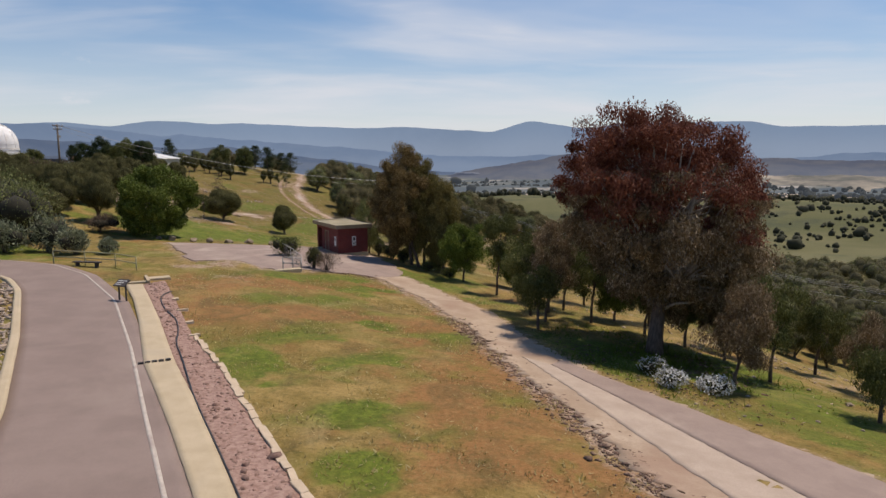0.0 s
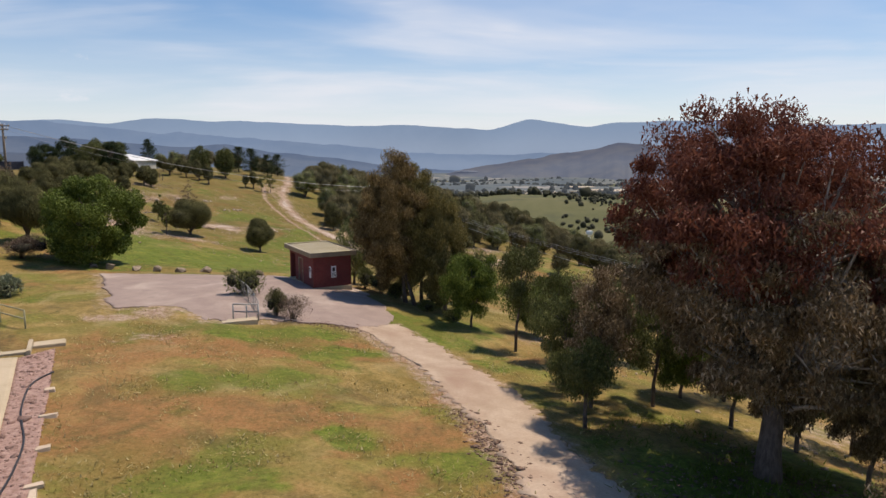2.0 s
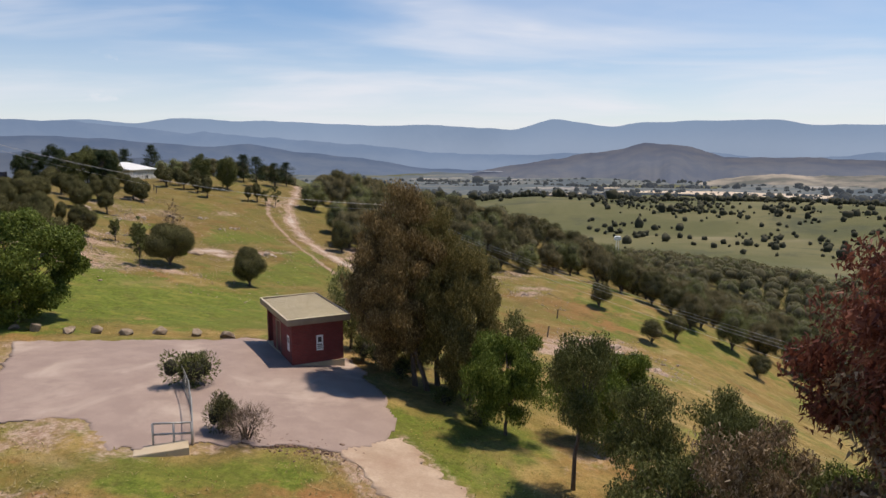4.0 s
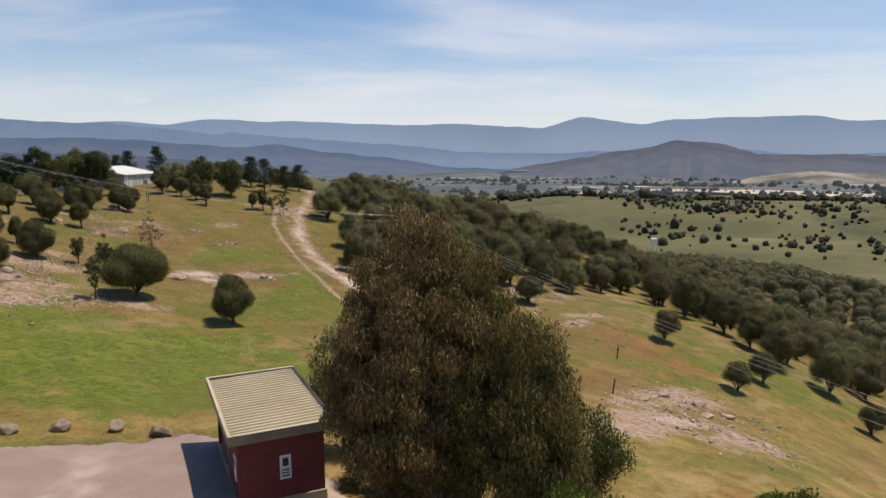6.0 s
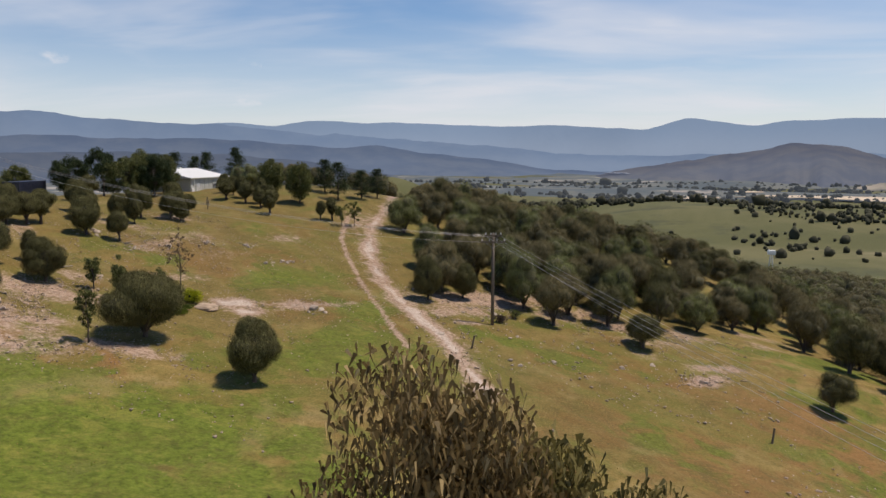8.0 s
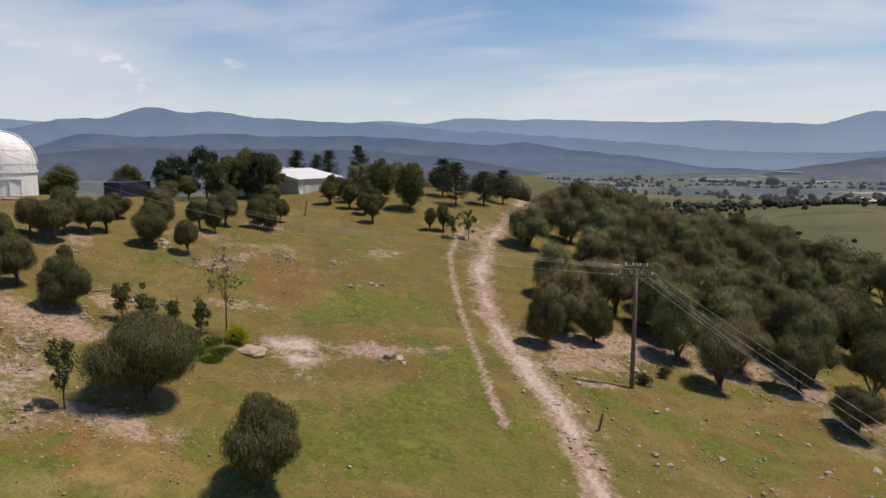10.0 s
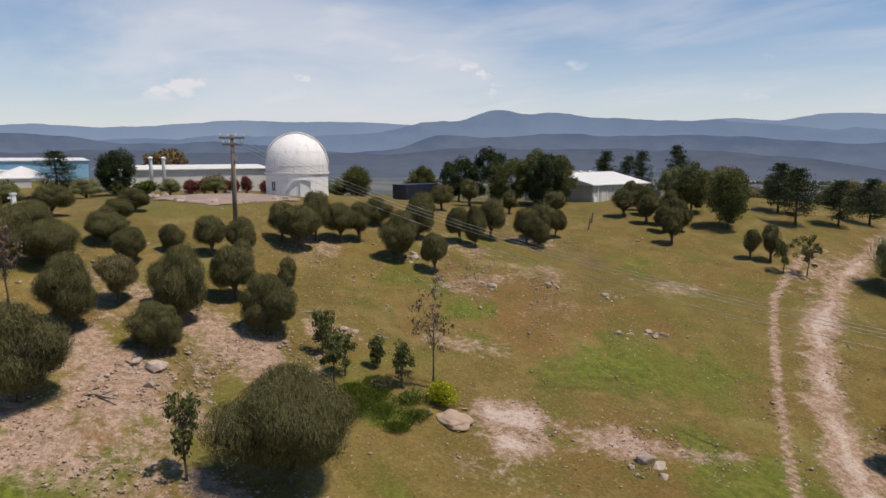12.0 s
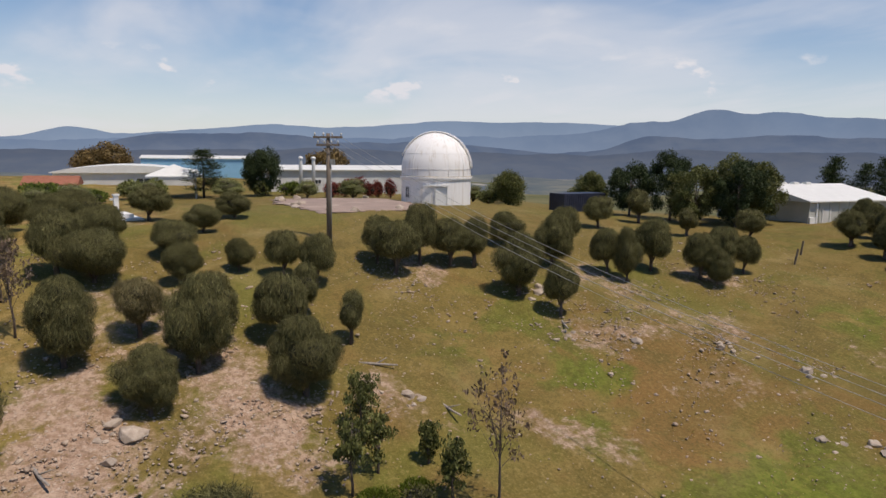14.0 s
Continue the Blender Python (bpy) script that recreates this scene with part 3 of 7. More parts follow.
    for cx, cy, rx, ry, turn in ((1.4, 25, 2.6, 9, 0.25), (-9, 46, 8, 2.6, 0.3), (-6, 37, 5, 3, 0.3), (2.2, 18, 4, 2.2, 0), (-11, 35, 2.4, 5, 0.5), (-15, 44, 4, 3, 0.2), (-34, 89, 6, 3, 0.3), (-24, 112, 7, 3, 0.6), (-42, 120, 6, 4, 0.5), (-36, 116, 5, 2, 0.2), (6, 98, 5, 14, 0.6), (14, 108, 6, 8, 0.5),
                                (-37.5, 120.8, 2.2, 2.4, 0.5), (-43.7, 121.8, 2.4, 4, 0.2), (-23.1, 112, 1.9, 4, 0.5), (-36.4, 124, 3.4, 2.4, 0.9), (-14.2, 43.4, 2.2, 2.6, 0.3), (0.9, 37.9, 2.2, 4.5, 0.25), (2.6, 27.8, 2.4, 9, 0.33), (2.1, 18.9, 1.8, 2.7, 0.2), (-14.7, 45.3, 2, 3, 0.4), (0.4, 121.5, 4.2, 3.0, 0.5), (-3.2, 114.2, 4.6, 2.4, 0.6), (-24.6, 110.2, 4.0, 1.8, 0.7), (-16.8, 109.5, 1.6, 4.5, 0.5), (4.5, 116, 4, 3, 0.4)):
        rust = np.maximum(rust, blot(x, y, cx, cy, rx, ry, turn))
    away = np.clip((d - 115) / 170, 0, 1)
    for name, v in (("rust", rust), ("soil", soil), ("lush", lush), ("away", away), ("worn", np.clip((y + 5 * wobble(x, y, 9) - 84) / 14, 0, 1) * np.clip(1.25 - (x + 4) / 26, 0.4, 1))):
        at = ob.data.attributes.new(name, "FLOAT", "POINT")
        at.data.foreach_set("value", v.astype(np.float32).ravel())
    return tagged(ob, "dry grassy hillside with green patches, bare soil and stones", kind="structure")


def ground_material():
    m, nt, bs = nodes_of("hillside")
    v = place_of(nt)

    def att(name):
        n = nt.nodes.new("ShaderNodeAttribute")
        n.attribute_name = name
        return n.outputs["Fac"]

    big = noise_of(nt, v, 0.11, 5, warp=0.6)
    mid = noise_of(nt, v, 0.55, 6, 0.65)
    small = noise_of(nt, v, 2.6, 6, 0.7)
    tiny = noise_of(nt, v, 14, 4, 0.75)
    dry = mixc(nt, step(nt, mid, 0.32, 0.68), (0.192, 0.134, 0.034), (0.345, 0.238, 0.084))
    dry = mixc(nt, step(nt, calc(nt, "ADD", noise_of(nt, v, 0.2, 6, 0.65, warp=0.8), calc(nt, "MULTIPLY", att("rust"), 0.29)), 0.50, 0.72, 0.88), dry, (0.275, 0.132, 0.050))
    green = mixc(nt, step(nt, small, 0.3, 0.7), (0.064, 0.094, 0.009), (0.160, 0.196, 0.024))
    green = mixc(nt, step(nt, noise_of(nt, v, 0.42, 6, 0.7, (1, 1.6, 1), 0.6), 0.50, 0.64, 0.6), green, (0.225, 0.215, 0.042))
    green = mixc(nt, step(nt, noise_of(nt, v, 0.6, 5, 0.7, warp=0.5), 0.56, 0.68, 0.55), green, (0.060, 0.082, 0.010))
    wet = calc(nt, "ADD", calc(nt, "MULTIPLY", step(nt, noise_of(nt, v, 0.24, 5, warp=0.4), 0.44, 0.62), 0.62), att("lush"))
    grass = mixc(nt, step(nt, calc(nt, "ADD", wet, calc(nt, "SUBTRACT", calc(nt, "MULTIPLY", mid, 0.8), 0.4)), 0.26, 0.92), dry, green)
    grass = mixc(nt, calc(nt, "MULTIPLY", step(nt, noise_of(nt, v, 0.33, 6, 0.7, warp=0.8), 0.48, 0.68, 0.7), calc(nt, "SUBTRACT", 1.0, calc(nt, "MULTIPLY", att("lush"), 0.85))), grass, (0.105, 0.076, 0.027))
    fleck = noise_of(nt, v, 6.0, 7, 0.85)
    bare = calc(nt, "SUBTRACT", 1.0, calc(nt, "MULTIPLY", att("lush"), 0.8))
    grass = mixc(nt, step(nt, noise_of(nt, v, 1.2, 7, 0.75, warp=0.4), 0.50, 0.64, 0.45), grass, (0.090, 0.082, 0.020))
    # the grazed hill is duller than the lawn
    grass = mixc(nt, calc(nt, "MULTIPLY", calc(nt, "MULTIPLY", att("worn"), 0.62), bare), grass, (0.112, 0.088, 0.022))
    # soft swathes of fresher and of bleached grass
    grass = mixc(nt, step(nt, noise_of(nt, v, 0.085, 4, 0.55, (1.0, 1.5, 1), 0.9), 0.52, 0.64, 0.5), grass, (0.125, 0.130, 0.022))
    grass = mixc(nt, calc(nt, "MULTIPLY", step(nt, noise_of(nt, v, 0.15, 5, 0.6, (1.3, 1, 1), 0.7), 0.56, 0.68, 0.5), calc(nt, "MULTIPLY", bare, calc(nt, "SUBTRACT", 1.0, calc(nt, "MULTIPLY", att("worn"), 0.5)))), grass, (0.36, 0.275, 0.125))
    grass = mixc(nt, step(nt, fleck, 0.51, 0.59, 0.46), grass, (0.056, 0.054, 0.013))
    grass = mixc(nt, calc(nt, "MULTIPLY", step(nt, fleck, 0.46, 0.37, 0.5), bare), grass, (0.35, 0.27, 0.12))
    grass = mixc(nt, step(nt, tiny, 0.48, 0.70, 0.22), grass, (0.085, 0.068, 0.020))
    grass = mixc(nt, calc(nt, "MULTIPLY", step(nt, small, 0.58, 0.76, 0.4), bare), grass, (0.33, 0.255, 0.115))
    earth = mixc(nt, step(nt, small, 0.35, 0.65), (0.27, 0.175, 0.115), (0.44, 0.325, 0.24))
    earth = mixc(nt, step(nt, att("soil"), 0.88, 1.0, 0.75), earth, (0.54, 0.455, 0.375))
    vor = nt.nodes.new("ShaderNodeTexVoronoi")
    vor.inputs["Scale"].default_value, vor.inputs["Randomness"].default_value = 4.5, 1.0
    nt.links.new(v, vor.inputs["Vector"])
    earth = mixc(nt, step(nt, vor.outputs["Distance"], 0.30, 0.16, 0.55), earth, (0.50, 0.43, 0.36))
    earth = mixc(nt, step(nt, noise_of(nt, v, 5.0, 7, 0.85), 0.50, 0.60, 0.6), earth, (0.13, 0.085, 0.055))
    earth = mixc(nt, step(nt, tiny, 0.50, 0.68, 0.65), earth, (0.19, 0.125, 0.085))
    cut = calc(nt, "ADD", att("soil"), calc(nt, "MULTIPLY", calc(nt, "SUBTRACT", calc(nt, "ADD", calc(nt, "MULTIPLY", noise_of(nt, v, 1.1, 6, 0.75, warp=0.5), 0.7), calc(nt, "MULTIPLY", small, 0.45)), 0.58), 2.0))
    # small bare spots all over the grazed hill
    spots = calc(nt, "MULTIPLY", step(nt, noise_of(nt, v, 0.75, 8, 0.8, warp=0.7), 0.55, 0.66, 0.75), calc(nt, "MULTIPLY", att("worn"), bare))
    near = mixc(nt, step(nt, calc(nt, "ADD", cut, calc(nt, "MULTIPLY", spots, 0.55)), 0.34, 0.86), grass, earth)
    field = mixc(nt, step(nt, noise_of(nt, v, 0.006, 5, warp=0.5), 0.40, 0.62), (0.092, 0.094, 0.036), (0.140, 0.130, 0.058))
    field = mixc(nt, step(nt, noise_of(nt, v, 0.013, 6, 0.7), 0.52, 0.66, 0.8), field, (0.06, 0.068, 0.035))
    field = mixc(nt, step(nt, noise_of(nt, v, 0.0045, 4, 0.5, (1, 2.2, 1)), 0.66, 0.74, 0.6), field, (0.30, 0.25, 0.16))
    socket(nt, bs, "Base Color", mixc(nt, att("away"), near, field))
    bs.inputs["Roughness"].default_value = 0.95
    bs.inputs["Specular IOR Level"].default_value = 0.2
    bump(nt, bs, calc(nt, "ADD", calc(nt, "MULTIPLY", small, 0.7), calc(nt, "MULTIPLY", tiny, 0.5)), 0.6, 0.10)
    return m


GROUND = ground_material()
build_ground()


# ---- valley floor and mountains far off ----
def far_material(name, low, high, air_glow, share, scale, fade=0.0):
    """Distant wooded land, with haze painted in as a share of bluish emission."""
    m, nt, bs = nodes_of(name)
    v = place_of(nt)
    col = mixc(nt, step(nt, noise_of(nt, v, scale, 7, 0.65), 0.35, 0.65), low, high)
    socket(nt, bs, "Base Color", col)
    bs.inputs["Roughness"].default_value = 1.0
    bs.inputs["Specular IOR Level"].default_value = 0.0
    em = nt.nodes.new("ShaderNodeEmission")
    em.inputs["Color"].default_value = (*air_glow, 1)
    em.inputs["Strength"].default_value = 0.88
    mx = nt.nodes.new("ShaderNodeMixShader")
    # the painted haze turns paler towards the foot of each range
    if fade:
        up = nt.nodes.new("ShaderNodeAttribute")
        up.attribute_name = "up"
        socket(nt, em, "Color", mixc(nt, step(nt, up.outputs["Fac"], 0.40, 0.98), tuple(c + fade * (1.12 * d - c) for c, d in zip(air_glow, (0.50, 0.58, 0.70))), air_glow))
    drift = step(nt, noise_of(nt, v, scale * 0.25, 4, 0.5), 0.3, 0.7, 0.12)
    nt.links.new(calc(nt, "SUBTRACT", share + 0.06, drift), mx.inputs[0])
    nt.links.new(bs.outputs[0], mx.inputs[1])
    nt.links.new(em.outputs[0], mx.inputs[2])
    nt.links.new(mx.outputs[0], nt.nodes["Material Output"].inputs["Surface"])
    return m


def crag(az, seed, finest=9):
    """Fractal unevenness along a skyline."""
    r = np.random.default_rng(seed)
    out = np.zeros_like(az)
    for k in range(finest):
        n = int(38 * 1.75**k)
        knots = np.linspace(az[0] - 1, az[-1] + 1, n)
        u = np.interp(az, knots, np.arange(n))
        i = np.clip(u.astype(int), 0, n - 2)
        f = u - i
        f = f * f * (3 - 2 * f)
        v = r.normal(size=n)
        out += (v[i] * (1 - f) + v[i + 1] * f) / 1.75**k
    return out


def ridge(name, label, far, skyline, rough, material, span=(-75, 130), depth=260, foot=-110, seed=1):
    """A range of hills along an arc about the place; skyline: tops and saddles as bearing to the left of north and rise in degrees."""
    az = np.linspace(span[0], span[1], 1400)
    tops, rises = zip(*skyline)
    rise = np.interp(az, tops, rises)
    for _ in range(2):
        rise = np.convolve(np.pad(rise, 4, "edge"), np.ones(9) / 9, "valid")
    rise = rise + rough * crag(az, seed)
    rows = []
    levels = 12
    for s in np.linspace(0, 1, levels):
        r = far - depth * (1 - s) + depth * 0.13 * (1 - s) * crag(az, seed + 5, 4)
        top = 13 + far * np.tan(np.radians(rise))
        soft = 13 + far * np.tan(np.radians(np.convolve(np.pad(rise, 20, "edge"), np.ones(41) / 41, "valid")))
        top = soft + (top - soft) * s**4
        z = foot + (top - foot) * s**0.9
        rows.append(np.stack([-r * np.sin(np.radians(az)), 60 + r * np.cos(np.radians(az)), z], 1))
    g = np.stack(rows, 0)
    n = g.shape[1]
    i, j = np.meshgrid(np.arange(levels - 1), np.arange(n - 1), indexing="ij")
    k = (i * n + j).ravel()
    ob = mesh_object(name, g.reshape(-1, 3), np.stack([k, k + 1, k + n + 1, k + n], 1)[:, ::-1], material, smooth=True)
    at_ = ob.data.attributes.new("up", "FLOAT", "POINT")
    at_.data.foreach_set("value", np.repeat(np.linspace(0, 1, levels), n).astype(np.float32))
    return tagged(ob, label, kind="structure")


# each range carries its own haze tone as emission
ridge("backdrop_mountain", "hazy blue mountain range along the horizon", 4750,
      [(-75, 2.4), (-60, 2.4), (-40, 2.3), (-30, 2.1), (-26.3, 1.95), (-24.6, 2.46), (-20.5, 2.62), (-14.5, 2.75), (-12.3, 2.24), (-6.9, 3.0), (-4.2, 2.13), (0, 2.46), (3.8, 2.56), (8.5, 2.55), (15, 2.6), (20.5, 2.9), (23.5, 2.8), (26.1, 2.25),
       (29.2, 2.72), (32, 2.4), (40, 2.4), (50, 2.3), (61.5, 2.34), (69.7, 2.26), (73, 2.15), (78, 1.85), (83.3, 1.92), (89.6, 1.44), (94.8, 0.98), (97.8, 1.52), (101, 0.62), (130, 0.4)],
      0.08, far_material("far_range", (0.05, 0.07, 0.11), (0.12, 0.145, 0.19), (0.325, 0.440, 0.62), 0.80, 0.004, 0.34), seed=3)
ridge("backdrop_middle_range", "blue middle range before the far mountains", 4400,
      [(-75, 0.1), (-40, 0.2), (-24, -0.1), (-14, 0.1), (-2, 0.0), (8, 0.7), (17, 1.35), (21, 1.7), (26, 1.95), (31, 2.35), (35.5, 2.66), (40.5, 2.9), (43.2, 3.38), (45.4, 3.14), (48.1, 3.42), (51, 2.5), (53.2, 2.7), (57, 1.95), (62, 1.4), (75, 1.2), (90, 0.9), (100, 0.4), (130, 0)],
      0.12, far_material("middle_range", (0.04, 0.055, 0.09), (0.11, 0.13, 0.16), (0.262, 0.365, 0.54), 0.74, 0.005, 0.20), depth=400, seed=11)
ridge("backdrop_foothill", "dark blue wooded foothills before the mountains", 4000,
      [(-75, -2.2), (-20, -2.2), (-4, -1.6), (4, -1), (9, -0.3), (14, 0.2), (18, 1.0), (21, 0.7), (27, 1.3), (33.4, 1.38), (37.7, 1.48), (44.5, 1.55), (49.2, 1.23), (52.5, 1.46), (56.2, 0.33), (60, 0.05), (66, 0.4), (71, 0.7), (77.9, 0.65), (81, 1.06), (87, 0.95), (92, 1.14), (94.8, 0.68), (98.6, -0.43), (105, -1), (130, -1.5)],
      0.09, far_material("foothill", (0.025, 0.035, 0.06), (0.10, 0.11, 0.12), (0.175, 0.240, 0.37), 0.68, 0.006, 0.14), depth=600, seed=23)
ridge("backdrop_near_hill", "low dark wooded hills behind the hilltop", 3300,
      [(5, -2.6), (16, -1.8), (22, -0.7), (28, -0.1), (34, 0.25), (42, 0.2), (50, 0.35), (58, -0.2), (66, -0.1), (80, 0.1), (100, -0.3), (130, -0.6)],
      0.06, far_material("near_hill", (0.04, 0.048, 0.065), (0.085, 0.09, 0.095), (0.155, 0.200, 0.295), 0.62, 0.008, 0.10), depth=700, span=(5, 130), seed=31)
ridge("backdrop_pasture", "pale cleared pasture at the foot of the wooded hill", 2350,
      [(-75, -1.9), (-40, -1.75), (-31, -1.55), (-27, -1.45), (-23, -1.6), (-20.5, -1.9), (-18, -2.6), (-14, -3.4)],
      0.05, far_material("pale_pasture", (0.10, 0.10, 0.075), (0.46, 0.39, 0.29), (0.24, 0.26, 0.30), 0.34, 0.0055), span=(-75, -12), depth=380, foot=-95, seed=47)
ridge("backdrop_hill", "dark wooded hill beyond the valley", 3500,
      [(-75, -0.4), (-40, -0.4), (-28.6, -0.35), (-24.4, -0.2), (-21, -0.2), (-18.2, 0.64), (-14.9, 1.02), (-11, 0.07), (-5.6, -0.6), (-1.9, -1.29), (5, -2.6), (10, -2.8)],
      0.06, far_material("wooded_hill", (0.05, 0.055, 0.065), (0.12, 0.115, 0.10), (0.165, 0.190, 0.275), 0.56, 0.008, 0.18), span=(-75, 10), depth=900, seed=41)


def far_floor():
    az = np.radians(np.linspace(-80, 135, 420))
    rr = np.geomspace(1500, 4500, 40)
    r, a = np.meshgrid(rr, az, indexing="ij")
    x, y = -r * np.sin(a), 60 + r * np.cos(a)
    z = ground_z(x, y) + 3 + 6 * wobble(x, y, 260) + 3 * wobble(x, y, 90, 4)
    z[0] -= 12
    n = len(az)
    i, j = np.meshgrid(np.arange(39), np.arange(n - 1), indexing="ij")
    k = (i * n + j).ravel()
    m, nt, bs = nodes_of("valley_floor")
    v = place_of(nt)
    col = mixc(nt, step(nt, noise_of(nt, v, 0.004, 6, 0.7, (1, 1.6, 1)), 0.42, 0.58), (0.07, 0.078, 0.06), (0.16, 0.15, 0.095))
    col = mixc(nt, step(nt, noise_of(nt, v, 0.003, 4, 0.5, (0.8, 2.5, 1)), 0.60, 0.66, 0.9), col, (0.52, 0.44, 0.33))
    col = mixc(nt, step(nt, noise_of(nt, v, 0.02, 3), 0.5, 0.62, 0.7), col, (0.045, 0.052, 0.045))
    socket(nt, bs, "Base Color", col)
    bs.inputs["Roughness"].default_value = 1.0
    # valley haze is mixed into the surface as blue emission
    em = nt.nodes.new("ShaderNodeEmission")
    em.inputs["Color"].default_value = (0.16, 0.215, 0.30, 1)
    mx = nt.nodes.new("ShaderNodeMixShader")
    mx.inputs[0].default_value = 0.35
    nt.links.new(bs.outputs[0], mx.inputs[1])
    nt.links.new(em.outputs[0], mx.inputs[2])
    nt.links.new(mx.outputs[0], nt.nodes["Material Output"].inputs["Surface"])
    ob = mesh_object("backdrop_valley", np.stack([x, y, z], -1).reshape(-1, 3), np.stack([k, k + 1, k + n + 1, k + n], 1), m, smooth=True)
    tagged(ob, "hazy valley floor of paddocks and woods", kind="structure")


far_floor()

# ---- roads, paths, yard ----
strip("road", ROAD_L, [(x + 0.75, y - 0.05) for x, y in ROAD_R], 0.06, ASPHALT, "worn grey-brown asphalt road curving over the hilltop", 200, 14)
strip("road_edge_line", [(x - 0.16, y) for x, y in ROAD_R], ROAD_R, 0.068, LINE, "worn pale edge line on the asphalt", 220, 3, 0.012, 0.005)
strip("kerb", [(x - 0.42, y) for x, y in ROAD_L], ROAD_L, 0.20, CONCRETE, "pale concrete kerb along the road", 160, 4, 0.0, 0.24)
strip("footpath", WALK_L, WALK_R, 0.10, CONCRETE, "pale yellowish concrete footpath beside the road", 160, 6, 0.012, 0.18)
strip("stone_chip_bed", WALK_R, CHIP_R, 0.05, CHIPBED, "bed of reddish stone chips beside the footpath", 160, 10, 0.05)
strip("path", PATH_L, PATH_R, 0.03, DIRT, "sandy dirt path winding past the trees", 420, 16, 0.55, 0.06)
strip("pavement_lane", [(13.5, 11), (9.7, 20), (7.7, 25.3), (5.6, 30.0)], [(18.5, 11), (16.5, 15), (13.9, 19.8), (12.1, 22.2), (10.3, 25.1), (7.9, 28.6), (6.4, 31.2)], 0.055, LANE, "grey asphalt lane along the path", 160, 10, 0.04, 0.05)
strip("pavement_concrete", [(10.6, 11), (8.0, 18.0), (6.2, 24.6), (4.4, 31)], [(13.46, 11), (9.66, 20), (7.66, 25.3), (5.56, 30)], 0.05, PALEPATH, "pale cracked concrete strip along the path", 260, 10, 0.10, 0.05)


# ---- plants ----
rng = np.random.default_rng(7)


def unit(v):
    return v / np.maximum(np.linalg.norm(v, axis=-1, keepdims=True), 1e-9)


def leaf_mesh(name, p, d, length, width, material, parent, label="", out=None, thin=False):
    """Pointed leaves at p along d, as one mesh."""
    n = len(p)
    side = unit(np.cross(d, unit(rng.normal(size=(n, 3))) if out is None else out + 0.45 * rng.normal(size=(n, 3))))
    length, width = np.broadcast_to(length, n)[:, None], np.broadcast_to(width, n)[:, None]
    if thin:
        v = np.stack([p - d * length / 2 + side * width / 2, p + d * length / 2, p - d * length / 2 - side * width / 2], 1).reshape(-1, 3)
        return tagged(mesh_object(name, v, np.arange(3 * n).reshape(n, 3), material, parent), label)
    v = np.stack([p - d * length / 2, p + side * width / 2 - d * length * 0.08, p + d * length / 2, p - side * width / 2 - d * length * 0.08], 1).reshape(-1, 3)
    f = np.arange(4 * n).reshape(n, 4)
    return tagged(mesh_object(name, v, f, material, parent), label)


def lump_data(centre, radius, rough, seed, cuts=2):
    """A knobbly closed lump."""
    bm = bmesh.new()
    bmesh.ops.create_icosphere(bm, subdivisions=cuts, radius=1.0)
    for v in bm.verts:
        n = noise.noise(v.co * 1.7 + Vector((seed * 3.1, seed, -seed))) * rough + noise.noise(v.co * 4.0 + Vector((seed, 0, seed * 2))) * rough * 0.5
        v.co = Vector(centre) + Vector((v.co.x * radius[0], v.co.y * radius[1], v.co.z * radius[2])) * (1 + n)
    vs = [tuple(v.co) for v in bm.verts]
    fs = [tuple(v.index for v in f.verts) for f in bm.faces]
    bm.free()
    return vs, fs


def lumps(name, items, material, parent, cuts=2, label=""):
    vs, fs = [], []
    for centre, radius, rough, seed in items:
        v, f = lump_data(centre, radius, rough, seed, cuts)
        fs += [tuple(i + len(vs) for i in q) for q in f]
        vs += v
    return tagged(mesh_object(name, vs, fs, material, parent, smooth=True), label)


